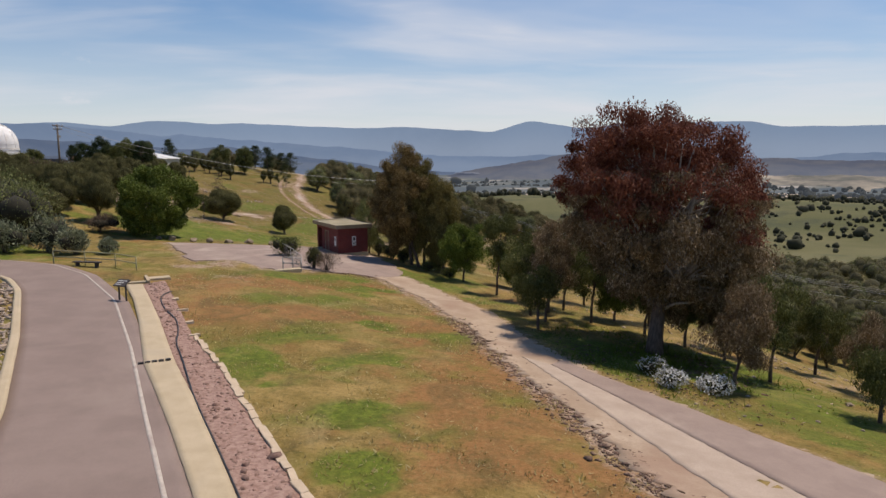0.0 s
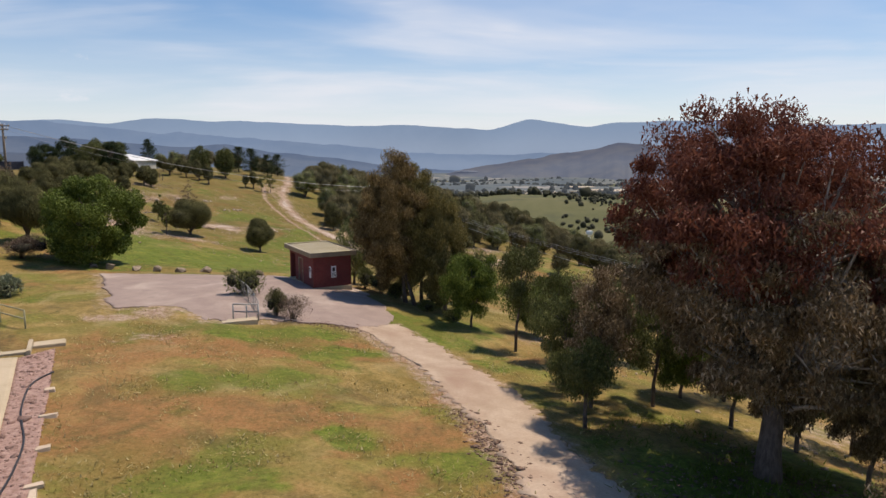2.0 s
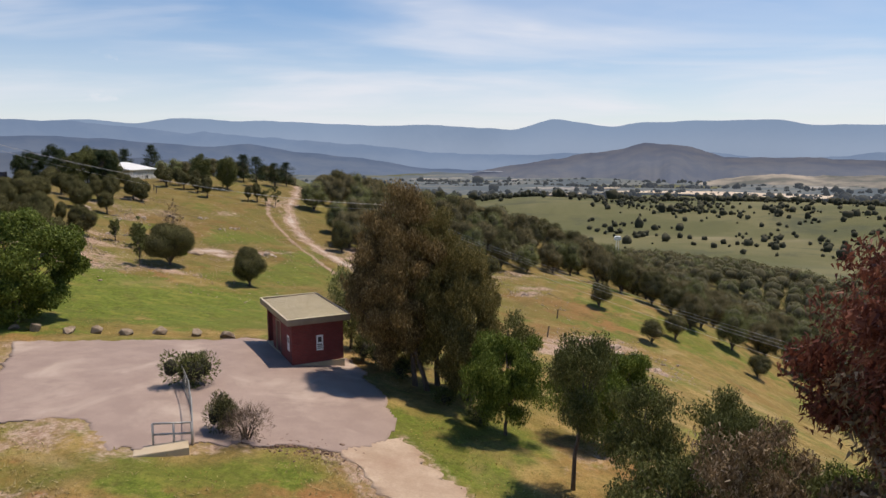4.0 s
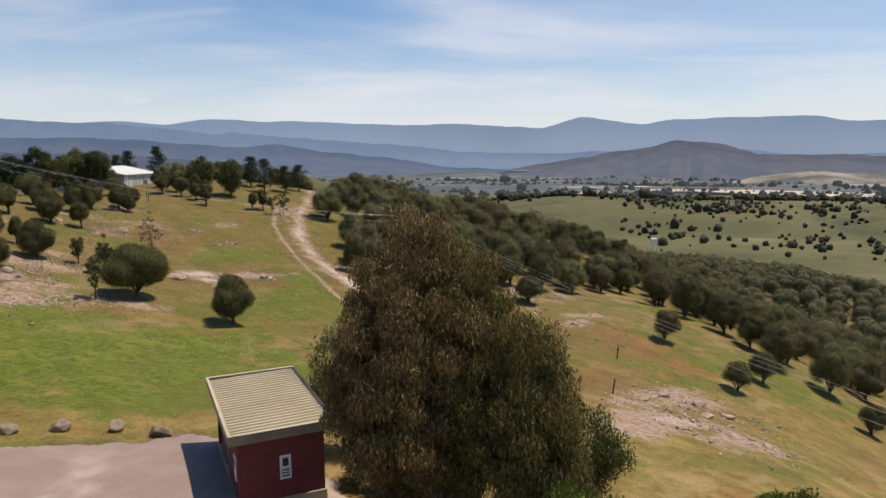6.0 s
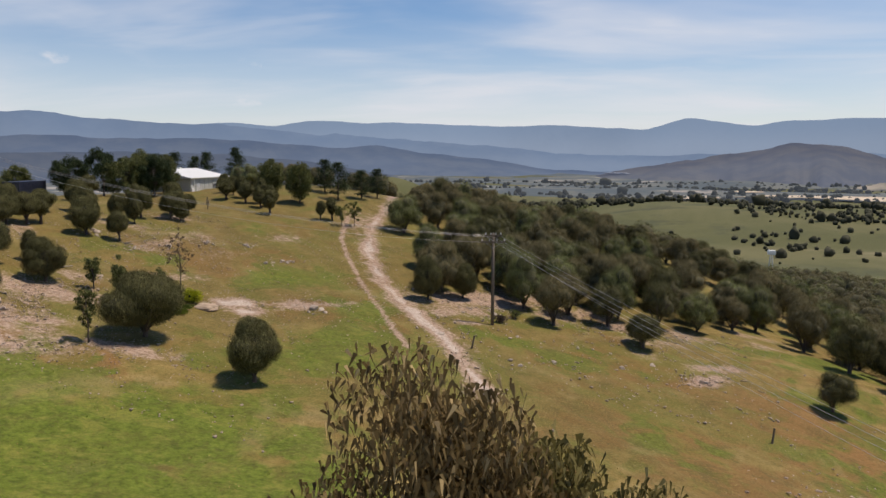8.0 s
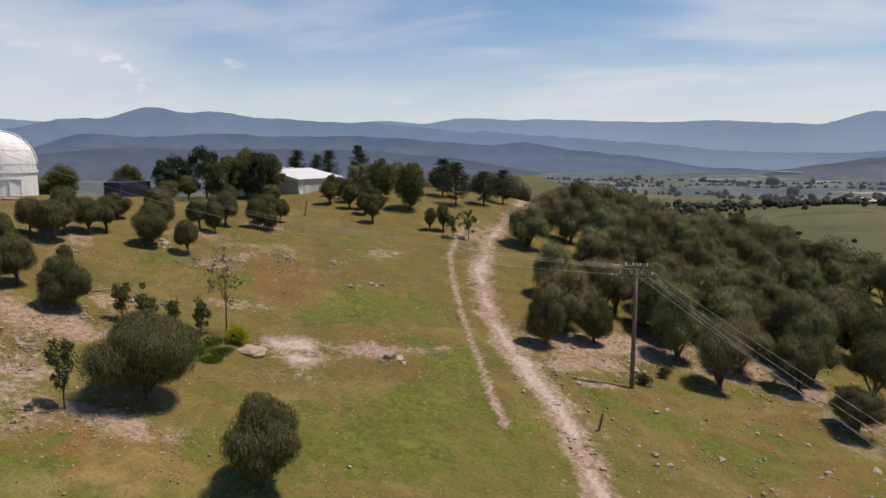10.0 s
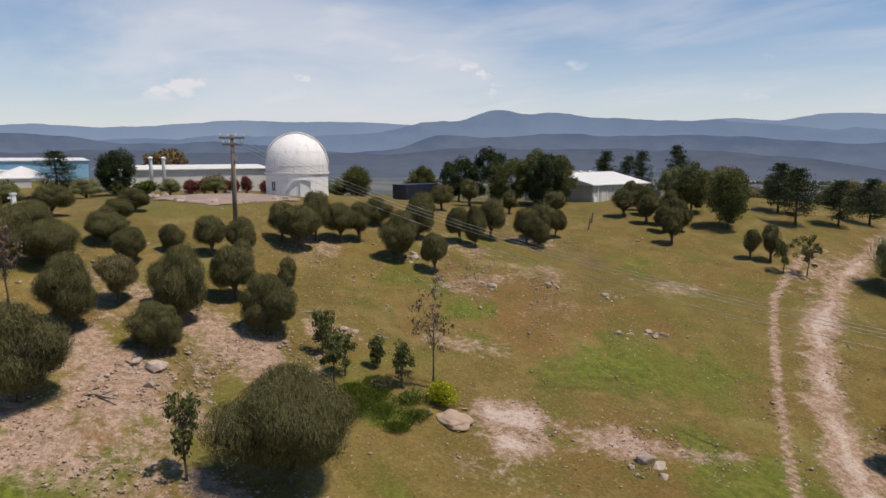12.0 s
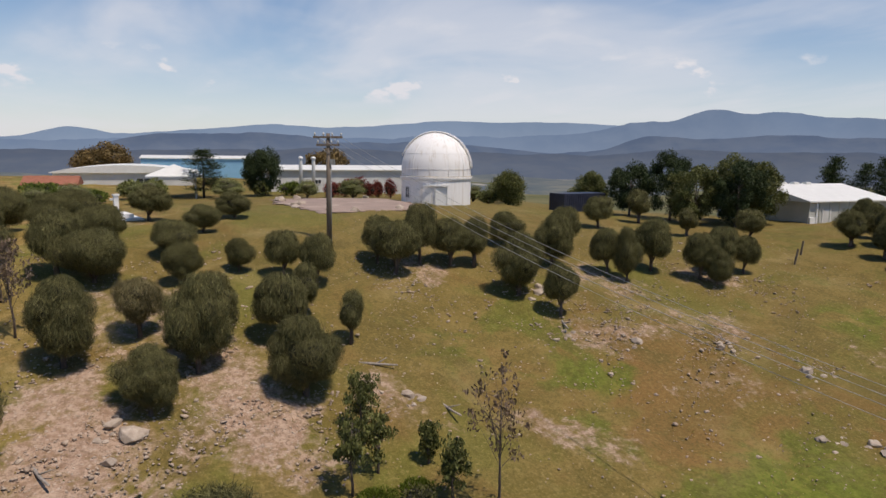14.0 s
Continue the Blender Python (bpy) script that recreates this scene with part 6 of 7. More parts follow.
def dome():
    D = dome_material()
    t = thing("observatory_dome", "round white observatory with a domed metal roof", "observatory", (-78.4, 119.2, 8.15), 0)
    t.scale = (1.06, 1.06, 1.06)
    R = 3.25
    wall = ring(bmesh.new(), [(R, -0.6), (R, 2.55), (R + 0.06, 2.60), (R + 0.06, 2.72), (R - 0.4, 2.72)], 48)
    part("wall", wall, D, t, "white rendered round wall")
    part("ring_beam", ring(bmesh.new(), [(R - 0.3, 2.74), (R + 0.13, 2.74), (R + 0.13, 2.92), (R + 0.02, 2.96)], 48), D, t)
    part("rust_band", ring(bmesh.new(), [(R + 0.05, 2.925), (R + 0.10, 2.93), (R + 0.10, 2.985), (R + 0.03, 2.99)], 48), plain("rusty_band", (0.42, 0.34, 0.24), (0.60, 0.55, 0.46), 3, 0.8, 0.2), t, "rust-stained rail band")
    prof = [(R, 2.97), (R, 3.6)] + [(R * math.cos(a), 3.6 + 3.35 * math.sin(a)) for a in np.linspace(0.05, 1.53, 16)]
    bm = ring(bmesh.new(), prof, 48)
    for f in bm.faces:
        f.smooth = True
    shell = part("dome", bm, D, t, "white panelled metal dome")
    for k in range(12):
        a = 2 * math.pi * k / 12
        line = [((R + 0.012) * math.cos(b) * math.cos(a), (R + 0.012) * math.cos(b) * math.sin(a), 3.6 + 3.36 * math.sin(b)) for b in np.linspace(0.0, 1.45, 12)]
        line = [((R + 0.012) * math.cos(a), (R + 0.012) * math.sin(a), 2.99)] + line
        ob = tubes("seam", [(line, 0.022)], D, shell, 4)
    for z, r_ in ((3.62, R + 0.01), (5.0, R * math.cos(math.asin(1.4 / 3.35)) + 0.01)):
        tubes("seam", [([(r_ * math.cos(a), r_ * math.sin(a), z) for a in np.linspace(0, 2 * math.pi, 49)], 0.02)], D, shell, 4)
    # shutter rails over the top, one to each side of the slit
    slit = math.radians(62)
    for off in (-0.62, 0.62):
        line = []
        for b in np.linspace(0.02, math.pi - 0.35, 30):
            q = Vector((R * 1.02 * math.cos(b), off, 3.6 + 3.42 * math.sin(b)))
            line.append(Matrix.Rotation(slit, 3, "Z") @ q)
        tubes("shutter_rail", [(line, 0.05)], D, shell, 5)
    bm = bmesh.new()
    rows = []
    for b in np.linspace(0.06, math.pi - 0.5, 24):
        rows.append([bm.verts.new(Matrix.Rotation(slit, 3, "Z") @ Vector((R * 1.012 * math.cos(b), o, 3.6 + 3.39 * math.sin(b)))) for o in (-0.6, -0.2, 0.2, 0.6)])
    for a, b in zip(rows, rows[1:]):
        for k in range(3):
            bm.faces.new((a[k], a[k + 1], b[k + 1], b[k]))
    bmesh.ops.solidify(bm, geom=bm.faces[:], thickness=0.05)
    part("shutter", bm, D, shell, "closed curved shutter")
    part("vent", boxed(-0.12, -0.12, 6.92, 0.12, 0.12, 7.06, edge=0.02), DARKWOOD, t, "small dark cap")
    # openings face the parking area and the slope
    for name, ang, wide, z0, z1, mat in (("window", -72, 0.56, 1.05, 1.95, GLASS), ("door", -12, 1.05, -0.1, 2.0, WHITE)):
        a = math.radians(ang)
        m = Matrix.Rotation(a, 4, "Z") @ Matrix.Translation((R, 0, 0))
        bm = boxed(-0.06, -wide / 2, z0, 0.03, wide / 2, z1)
        bmesh.ops.transform(bm, matrix=m, verts=bm.verts)
        w = part(name, bm, mat, t)
        bm = bmesh.new()
        for s in (-1, 1):
            box(bm, -0.05, s * wide / 2 - 0.05, z0 - 0.06, 0.075, s * wide / 2 + 0.05, z1 + 0.06)
        box(bm, -0.05, -wide / 2 + 0.05, z1, 0.075, wide / 2 - 0.05, z1 + 0.08)
        box(bm, -0.05, -wide / 2 + 0.05, z0 - 0.08, 0.10, wide / 2 - 0.05, z0)
        if name == "window":
            box(bm, 0.0, -0.02, z0, 0.06, 0.02, z1)
            box(bm, 0.0, -wide / 2 + 0.05, (z0 + z1) / 2 - 0.02, 0.055, -0.02, (z0 + z1) / 2 + 0.02)
            box(bm, 0.0, 0.02, (z0 + z1) / 2 - 0.02, 0.055, wide / 2 - 0.05, (z0 + z1) / 2 + 0.02)
        bmesh.ops.transform(bm, matrix=m, verts=bm.verts)
        part(name + "_frame", bm, GREYWALL, w)
    bm = boxed(-0.02, -1.2, 2.12, 0.14, 1.2, 2.24, edge=0.01)
    bmesh.ops.transform(bm, matrix=Matrix.Rotation(math.radians(-20), 4, "Z") @ Matrix.Translation((R, 0, 0)), verts=bm.verts)
    part("lintel", bm, WHITE, t)


dome()


# ---- buildings on the hilltop ----
def hall(name, label, x0, x1, y0, y1, base, eave, ridge_z, wall_mat, roof_mat, along="y", windows=(), doors=(), over=0.35, ribs=0.0, arched=False):
    """A plain hall with walls, an overhanging roof, and openings on its eastern wall."""
    t = thing(name, label, "building", ((x0 + x1) / 2, (y0 + y1) / 2, base))
    hx, hy, e, rz = (x1 - x0) / 2, (y1 - y0) / 2, eave - base, ridge_z - base
    wall = bmesh.new()
    box(wall, hx - 0.2, -hy, -1.5, hx, hy, e)
    box(wall, -hx, -hy, -1.5, -hx + 0.2, hy, e)
    box(wall, -hx + 0.2, -hy, -1.5, hx - 0.2, -hy + 0.2, e)
    box(wall, -hx + 0.2, hy - 0.2, -1.5, hx - 0.2, hy, e)
    part("wall", wall, wall_mat, t)
    if ribs:
        for k in range(int(2 * hy / ribs)):
            part("cladding_rib", boxed(hx, -hy + k * ribs, -0.4, hx + 0.05, -hy + k * ribs + 0.12, e - 0.05), wall_mat, t)
    bm = bmesh.new()
    n = 13 if arched else 3
    ends = []
    for side in (-1, 1):
        row = []
        for k in range(n):
            u = -1 + 2 * k / (n - 1)
            z = e + 0.12 + (rz - e) * ((1 - u * u) if arched else (1 - abs(u)))
            row.append(bm.verts.new((u * (hx + over), side * (hy + over), z) if along == "y" else (side * (hx + over), u * (hy + over), z)))
        for k in (n - 1, 0):
            u = -1 + 2 * k / (n - 1)
            row.append(bm.verts.new((u * (hx + over), side * (hy + over), e) if along == "y" else (side * (hx + over), u * (hy + over), e)))
        ends.append(row)
        bm.faces.new(row)
    m = len(ends[0])
    for k in range(m):
        bm.faces.new((ends[0][k], ends[0][(k + 1) % m], ends[1][(k + 1) % m], ends[1][k]))
    bmesh.ops.recalc_face_normals(bm, faces=bm.faces)
    roof = part("roof", bm, roof_mat, t)
    for y, w, z0, z1 in windows:
        win = part("window", boxed(hx - 0.05, y - w / 2, z0, hx + 0.03, y + w / 2, z1), GLASS, t)
        fr = box(box(boxed(hx - 0.04, y - w / 2 - 0.07, z0 - 0.07, hx + 0.06, y + w / 2 + 0.07, z0), hx - 0.04, y - w / 2 - 0.07, z1, hx + 0.06, y + w / 2 + 0.07, z1 + 0.07), hx - 0.04, y - 0.03, z0, hx + 0.05, y + 0.03, z1)
        part("frame", fr, WHITE, win)
    for y, w, z1 in doors:
        d = part("door", boxed(hx - 0.05, y - w / 2, 0, hx + 0.035, y + w / 2, z1, edge=0.01), GREYWALL, t)
        part("frame", box(boxed(hx - 0.04, y - w / 2 - 0.08, 0, hx + 0.06, y - w / 2, z1 + 0.08), hx - 0.04, y + w / 2, 0, hx + 0.06, y + w / 2 + 0.08, z1 + 0.08), WHITE, d)
    return t, roof


shed, shed_roof = hall("metal_shed", "pale metal shed with low white roof among dark trees", -75, -63, 151.6, 162.6, 6.5, 9.35, 10.7, SHEDWALL, SHEDROOF, "y", doors=((-3.2, 0.95, 2.1),), windows=((1.5, 1.2, 1.0, 1.9),), ribs=1.3)
for k in range(3):
    part("roof_vent", boxed(-0.3 + 0.1 * k, -3 + 1.6 * k, 4.15, 0.25 + 0.1 * k, -2.3 + 1.6 * k, 4.5, edge=0.03), SHEDROOF, shed_roof, "small white roof vent")
part("downpipe", boxed(6.0, -4.6, 0, 6.12, -4.45, 2.8), WHITE, shed)
part("meter_box", boxed(6.0, -5.6, 0.3, 6.3, -4.9, 1.4, edge=0.02), WHITE, shed)
hall("long_building", "long low pale building with a shallow roof", -111, -103, 104.6, 126, 7.6, 11.0, 11.5, GREYWALL, SHEDROOF, "y", windows=((-8.6, 0.7, 1.7, 2.2), (-3.5, 0.7, 1.7, 2.2)))
hall("grey_hall", "long pale grey hall with a gently arched roof", -122, -112, 80, 97, 7.6, 10.3, 11.2, GREYWALL, SHEDROOF, "x", arched=True, windows=((-6, 1.6, 1.2, 2.0), (2, 1.6, 1.2, 2.0)))
hall("blue_building", "large building clad in bright blue panels with white roof edge", -138, -126, 89.4, 106.4, 7.0, 12.0, 12.35, BLUEWALL, SHEDROOF, "y", over=0.2, ribs=1.9)
hall("tiled_cottage", "small cottage with a terracotta tiled roof", -105, -101, 79, 84, 7.6, 9.3, 10.2, GREYWALL, TERRACOTTA, "y", windows=((0, 1.2, 0.9, 1.7),))


def pavilion():
    t = thing("pavilion", "open pavilion with a white pyramid roof", "pavilion", at(-97.5, 94.6))
    for sx in (-1, 1):
        for sy in (-1, 1):
            part("post", boxed(sx * 2.2 - 0.1, sy * 2.2 - 0.1, -0.5, sx * 2.2 + 0.1, sy * 2.2 + 0.1, 2.5, edge=0.01), GREYWALL, t)
    bm = bmesh.new()
    base = [bm.verts.new((sx * 2.9, sy * 2.9, 2.5)) for sx, sy in ((-1, -1), (1, -1), (1, 1), (-1, 1))]
    tip = bm.verts.new((0, 0, 3.75))
    bm.faces.new(base[::-1])
    for k in range(4):
        bm.faces.new((base[k], base[(k + 1) % 4], tip))
    part("roof", bm, SHEDROOF, t, "white metal pyramid roof")
    part("fascia", boxed(-2.95, -2.95, 2.38, 2.95, 2.95, 2.5, edge=0.01), WHITE, t)


pavilion()


def container():
    t = thing("shipping_container", "dark navy shipping container standing on the hilltop", "container", (-78.2, 135.4, gz(-78.2, 135.4) - 0.1), 10)
    part("body", boxed(-1.2, -2.9, 0.05, 1.2, 2.9, 2.1, edge=0.02), NAVY, t)
    for k in range(19):
        y = -2.75 + k * 0.3
        part("corrugation", boxed(1.2, y, 0.25, 1.24, y + 0.15, 1.95), NAVY, t)
    for sy in (-2.9, 2.78):
        part("corner_post", boxed(1.16, sy, 0.0, 1.26, sy + 0.12, 2.14), NAVY, t)


container()


def sundial():
    t = thing("white_monument", "white stepped plinth with an upright white marker", "monument", at(-69.4, 91.1), 20)
    part("step", boxed(-1.7, -1.4, -0.4, 1.7, 1.4, 0.22, edge=0.02), WHITE, t)
    part("plinth", boxed(-1.1, -0.9, 0.22, 1.1, 0.9, 0.5, edge=0.02), WHITE, t)
    bm = boxed(-0.16, -0.16, 0.5, 0.16, 0.16, 1.75, edge=0.03)
    box(bm, -0.22, -0.22, 1.75, 0.22, 0.22, 1.9, 0.03)
    box(bm, -0.1, -0.42, 1.45, 0.1, 0.2, 1.6, 0.03)
    part("marker", bm, WHITE, t)


sundial()
for y in (109.2, 110.8):
    t = thing("vent_pipe", "white vent stack above the low roof", "vent", (-100.5, y, gz(-100.5, y)), group="vent stacks")
    tubes("pipe", [([(0, 0, -0.3), (0, 0, 4.0), (0, 0, 4.3)], [0.22, 0.22, 0.22])], WHITE, t, 12)
    tubes("cap", [([(0, 0, 4.36), (0, 0, 4.42), (0, 0, 4.62)], [0.34, 0.34, 0.1])], WHITE, t, 12)
for n, (x, y) in enumerate(((-90.5, 111.2), (-90.2, 112.6), (-90.5, 113.9), (-90.2, 115.2), (-90.5, 116.5), (-90.1, 117.9), (-88.6, 119.6))):
    shrub("red_shrub", "rust-red shrub along the low building", "shrub", at(x, y), 1.7 + 0.3 * (n % 3), 1.15, 300 + n, RUST_LEAF, 1500, (0.2, 0.09), group="red shrubs by the building")
for n, (x, y, h, w) in enumerate(((-140, 84, 5.8, 3.2), (-118, 116, 5.2, 3.2), (-145, 80, 5.2, 2.6), (-98, 128, 4.6, 2.2))):
    gum_tree("backyard_tree", "broad brownish tree behind the low buildings", "tree", at(x, y), h, w, 320 + n, [DROOP_LEAF], bole=0.1, clumps=100, per=60, clump=0.9, leaf=(0.4, 0.2), trunk=0.2, limbs=16, droop=0.4, group="trees behind the buildings")


for n, (x, y, h, w, lush) in enumerate(((-93, 84, 1.7, 2.0, 1), (-92, 87, 1.5, 1.8, 1), (-96, 90, 2.2, 2.0, 0), (-94, 92.5, 2.4, 2.0, 0), (-95.5, 104, 1.8, 1.8, 0), (-96, 107.5, 1.7, 1.7, 1), (-90, 121.5, 1.6, 1.8, 0), (-86, 123.5, 1.5, 1.5, 1), (-84, 127.5, 1.5, 1.5, 0), (-97, 81, 2.0, 2.0, 1))):
    shrub("garden_hedge", ("olive garden shrub before the low buildings", "bright green garden shrub before the low buildings")[lush], "shrub", at(x, y), h, w, 340 + n, (OLIVE_LEAF, LUSH_LEAF)[lush], 1100, (0.34, 0.16), group="garden shrubs on the hilltop")


# ---- power line ----
def power_pole(x, y, base, top, turn, arms, stay, label):
    t = thing("power_pole", label, "power pole", (x, y, base), turn, "power poles")
    h = top - base
    tubes("pole", [([(0, 0, -1.0), (0, 0, h * 0.5), (0, 0, h)], [0.17, 0.15, 0.12])], POLEWOOD, t, 10)
    for z, w in arms:
        arm = part("crossarm", boxed(-w / 2, -0.16, h - z - 0.07, w / 2, -0.05, h - z + 0.07, edge=0.01), POLEWOOD, t)
        for k in range(4):
            u = -w / 2 + 0.1 + k * (w - 0.2) / 3
            tubes("insulator", [([(u, -0.1, h - z + 0.07), (u, -0.1, h - z + 0.15), (u, -0.1, h - z + 0.17), (u, -0.1, h - z + 0.3)], [0.02, 0.05, 0.065, 0.03])], GREYWALL, arm, 8)
        for s in (-1, 1):
            tubes("brace", [([(s * w * 0.32, -0.12, h - z - 0.07), (0, -0.14, h - z - 0.6)], 0.018)], STEEL, t, 5)
    if stay:
        tubes("cable_duct", [([(0.17, 0.0, -0.3), (0.16, 0.0, h * 0.74)], [0.035, 0.035])], STEEL, t, 8)
        part("switch_box", boxed(0.12, -0.12, h * 0.72, 0.42, 0.12, h * 0.77, edge=0.01), STEEL, t)
    return t


W_POLE, E_POLE, S_POLE = (-59.2, 104.75), (-10.5, 119.15), (46, 35.5)
power_pole(*W_POLE, gz(*W_POLE), 14.75, 70, ((0.25, 1.9), (0.75, 1.5)), True, "tall wooden power pole with twin crossarms on the hill")
power_pole(*E_POLE, gz(*E_POLE), 5.7, 10, ((0.25, 1.6), (0.85, 2.3)), False, "wooden power pole with two crossarms beside the track")
power_pole(*S_POLE, gz(*S_POLE), -0.9, 56, ((0.25, 2.0),), False, "wooden power pole down the slope")


def span(a, za, b, zb, sag, spread_a, spread_b, thick=0.010):
    d = Vector((b[0] - a[0], b[1] - a[1], 0)).normalized()
    side = Vector((-d.y, d.x, 0))
    for k in range(len(spread_a)):
        p, q = Vector((*a, za)) + side * spread_a[k], Vector((*b, zb)) + side * spread_b[k]
        line = [p.lerp(q, u) - Vector((0, 0, sag * 4 * u * (1 - u))) for u in np.linspace(0, 1, 28)]
        ob = tubes("power_line", [([tuple(v) for v in line], thick)], WIRE, None, 5)
        tagged(ob, "thin sagging overhead power wire between poles", "wire", "overhead wires")


span(W_POLE, 14.6, E_POLE, 5.4, 1.6, (-0.8, 0, 0.8), (-0.7, 0, 0.7))
span(W_POLE, 14.0, E_POLE, 4.7, 1.9, (0.3,), (0.9,))
span(E_POLE, 5.4, S_POLE, -1.05, 2.3, (-0.7, 0, 0.7), (-0.8, 0, 0.8))
span(E_POLE, 4.7, S_POLE, -1.5, 3.0, (0.9,), (0.4,))


# ---- small furniture of the place ----
def sign_stand():
    t = thing("information_stand", "dark slanted information stand beside the footpath", "sign", at(-17.8, 36.6), -20)
    for s in (-0.28, 0.22):
        part("leg", boxed(s, -0.04, -0.3, s + 0.07, 0.05, 0.98, edge=0.008), DARKWOOD, t)
    bm = boxed(-0.42, -0.3, -0.025, 0.42, 0.3, 0.025, edge=0.008)
    bmesh.ops.transform(bm, matrix=pose(0, 0, 1.08, 32, 0, 0), verts=bm.verts)
    p = part("panel", bm, DARKWOOD, t)
    for k in range(3):
        bm = boxed(-0.34, 0.12 - 0.15 * k, 0.027, 0.30 - 0.12 * k, 0.17 - 0.15 * k, 0.031)
        bmesh.ops.transform(bm, matrix=pose(0, 0, 1.08, 32, 0, 0), verts=bm.verts)
        part("bar", bm, GREYWALL, p)


sign_stand()


def handrail(name, label, line, heights, mat, posts=True, group=""):
    t = thing(name, label, "handrail", at(*line[0]), 0, group)
    o = Vector(at(*line[0]))
    pts = [Vector((x, y, gz(x, y))) - o for x, y in line]
    for h in heights:
        tubes("rail", [([tuple(p + Vector((0, 0, h))) for p in pts], 0.042)], mat, t, 8)
    for p in pts:
        tubes("post", [([tuple(p + Vector((0, 0, -0.3))), tuple(p + Vector((0, 0, heights[0])))], 0.045)], mat, t, 8)
    return t


handrail("stair_handrail", "olive metal handrail above the footpath steps", [(-28.0, 47.6), (-25.6, 47.4), (-23.2, 47.0), (-21.2, 45.9)], (1.0, 0.55), RAILGREEN)
handrail("stair_handrail", "grey metal handrail beside the yard steps", [(-12.0, 50.7), (-11.3, 51.0), (-10.7, 51.3)], (0.95, 0.5), STEEL)


def mesh_fence():
    line = [(-10.7, 51.4), (-11.5, 53.3), (-12.4, 55.2), (-13.6, 57.3)]
    t = thing("mesh_fence", "low galvanised mesh fence running past a bush", "fence", at(*line[0]))
    o = Vector(at(*line[0]))
    pts = [Vector((x, y, gz(x, y))) - o for x, y in line]
    for p in pts:
        tubes("post", [([tuple(p + Vector((0, 0, -0.3))), tuple(p + Vector((0, 0, 1.15)))], 0.03)], STEEL, t, 8)
    for a, b in zip(pts, pts[1:]):
        for h in (0.1, 1.12):
            tubes("rail", [([tuple(a + Vector((0, 0, h))), tuple(b + Vector((0, 0, h)))], 0.02)], STEEL, t, 6)
        runs = []
        for k in range(11):
            u, v_ = k / 10, k / 10
            runs.append(([tuple(a.lerp(b, u) + Vector((0, 0, 0.1))), tuple(a.lerp(b, min(1, u + 0.45)) + Vector((0, 0, 0.1 + 1.02 * (min(1, u + 0.45) - u) / 0.45)))], 0.005))
            runs.append(([tuple(a.lerp(b, u) + Vector((0, 0, 0.1))), tuple(a.lerp(b, max(0, u - 0.45)) + Vector((0, 0, 0.1 + 1.02 * (u - max(0, u - 0.45)) / 0.45)))], 0.005))
        tubes("wire_mesh", runs, STEEL, t, 3)


mesh_fence()
slab = thing("step_slab", "pale concrete slab at the top of the yard steps", "slab", at(-11.6, 50.5), 25)
part("slab", boxed(-1.0, -0.45, -0.25, 1.0, 0.4, 0.12, edge=0.02), CONCRETE, slab)
part("step", boxed(-0.8, 0.4, -0.3, 0.8, 0.75, -0.02, edge=0.02), CONCRETE, slab)


def footpath_steps():
    t = thing("concrete_steps", "pale concrete steps going down from the footpath end", "steps", at(-19.3, 41.6), 28)
    for k in range(5):
        part("step", boxed(-0.62, 0.36 * k, -0.6, 0.62, 0.36 * k + 0.36, 0.10 - 0.05 * k, edge=0.015), CONCRETE, t)
    part("cheek_wall", boxed(0.64, -0.2, -0.5, 0.82, 2.0, 0.20, edge=0.02), CONCRETE, t)
    part("landing", boxed(0.84, 0.9, -0.4, 2.2, 1.8, 0.10, edge=0.03), CONCRETE, t)


footpath_steps()
bench = thing("low_bench", "low dark timber bench by the road bend", "bench", at(-25.2, 46.9), -12)
part("seat", boxed(-1.1, -0.2, 0.3, 1.1, 0.2, 0.38, edge=0.01), DARKWOOD, bench)
for s in (-0.85, 0.75):
    part("leg", boxed(s, -0.15, -0.2, s + 0.1, 0.15, 0.3), DARKWOOD, bench)
nose = thing("step_nosing", "saw-toothed dark edging across the footpath", "edging", at(-11.35, 25.6), 30)
for k in range(5):
    part("tooth", boxed(-0.62 + 0.26 * k, -0.05, 0.08, -0.42 + 0.26 * k, 0.06, 0.17, edge=0.005), DARKWOOD, nose)
hose_line = [(-16.2, 39.6), (-16.4, 38.6), (-16.0, 37.4), (-14.9, 35.2), (-13.3, 32.9), (-12.3, 30.6), (-11.7, 28.7), (-10.2, 25.7), (-8.6, 22.3), (-7.3, 19.8), (-6.0, 17.4), (-4.7, 14.9), (-3.2, 12.0)]
hl = resample(hose_line, 70)
tagged(tubes("black_hose", [([(x, y, gz(x, y) + 0.09) for x, y in hl], 0.035)], HOSE, None, 6), "long black hose lying along the chip bed", "hose")
for n, (x, y) in enumerate(((-51.4, 137.3), (-52.8, 139.4), (11.5, 106.0), (8.6, 92.0), (-11.0, 110.5))):
    t = thing("fence_post", "single weathered timber fence post in the grass", "post", at(x, y), 20 * n, "old fence posts")
    bm = boxed(-0.06, -0.06, -0.3, 0.06, 0.06, 1.15, edge=0.012)
    bmesh.ops.transform(bm, matrix=pose(0, 0, 0, 4 * n - 6, 5, 0), verts=bm.verts)
    part("post", bm, POLEWOOD, t)
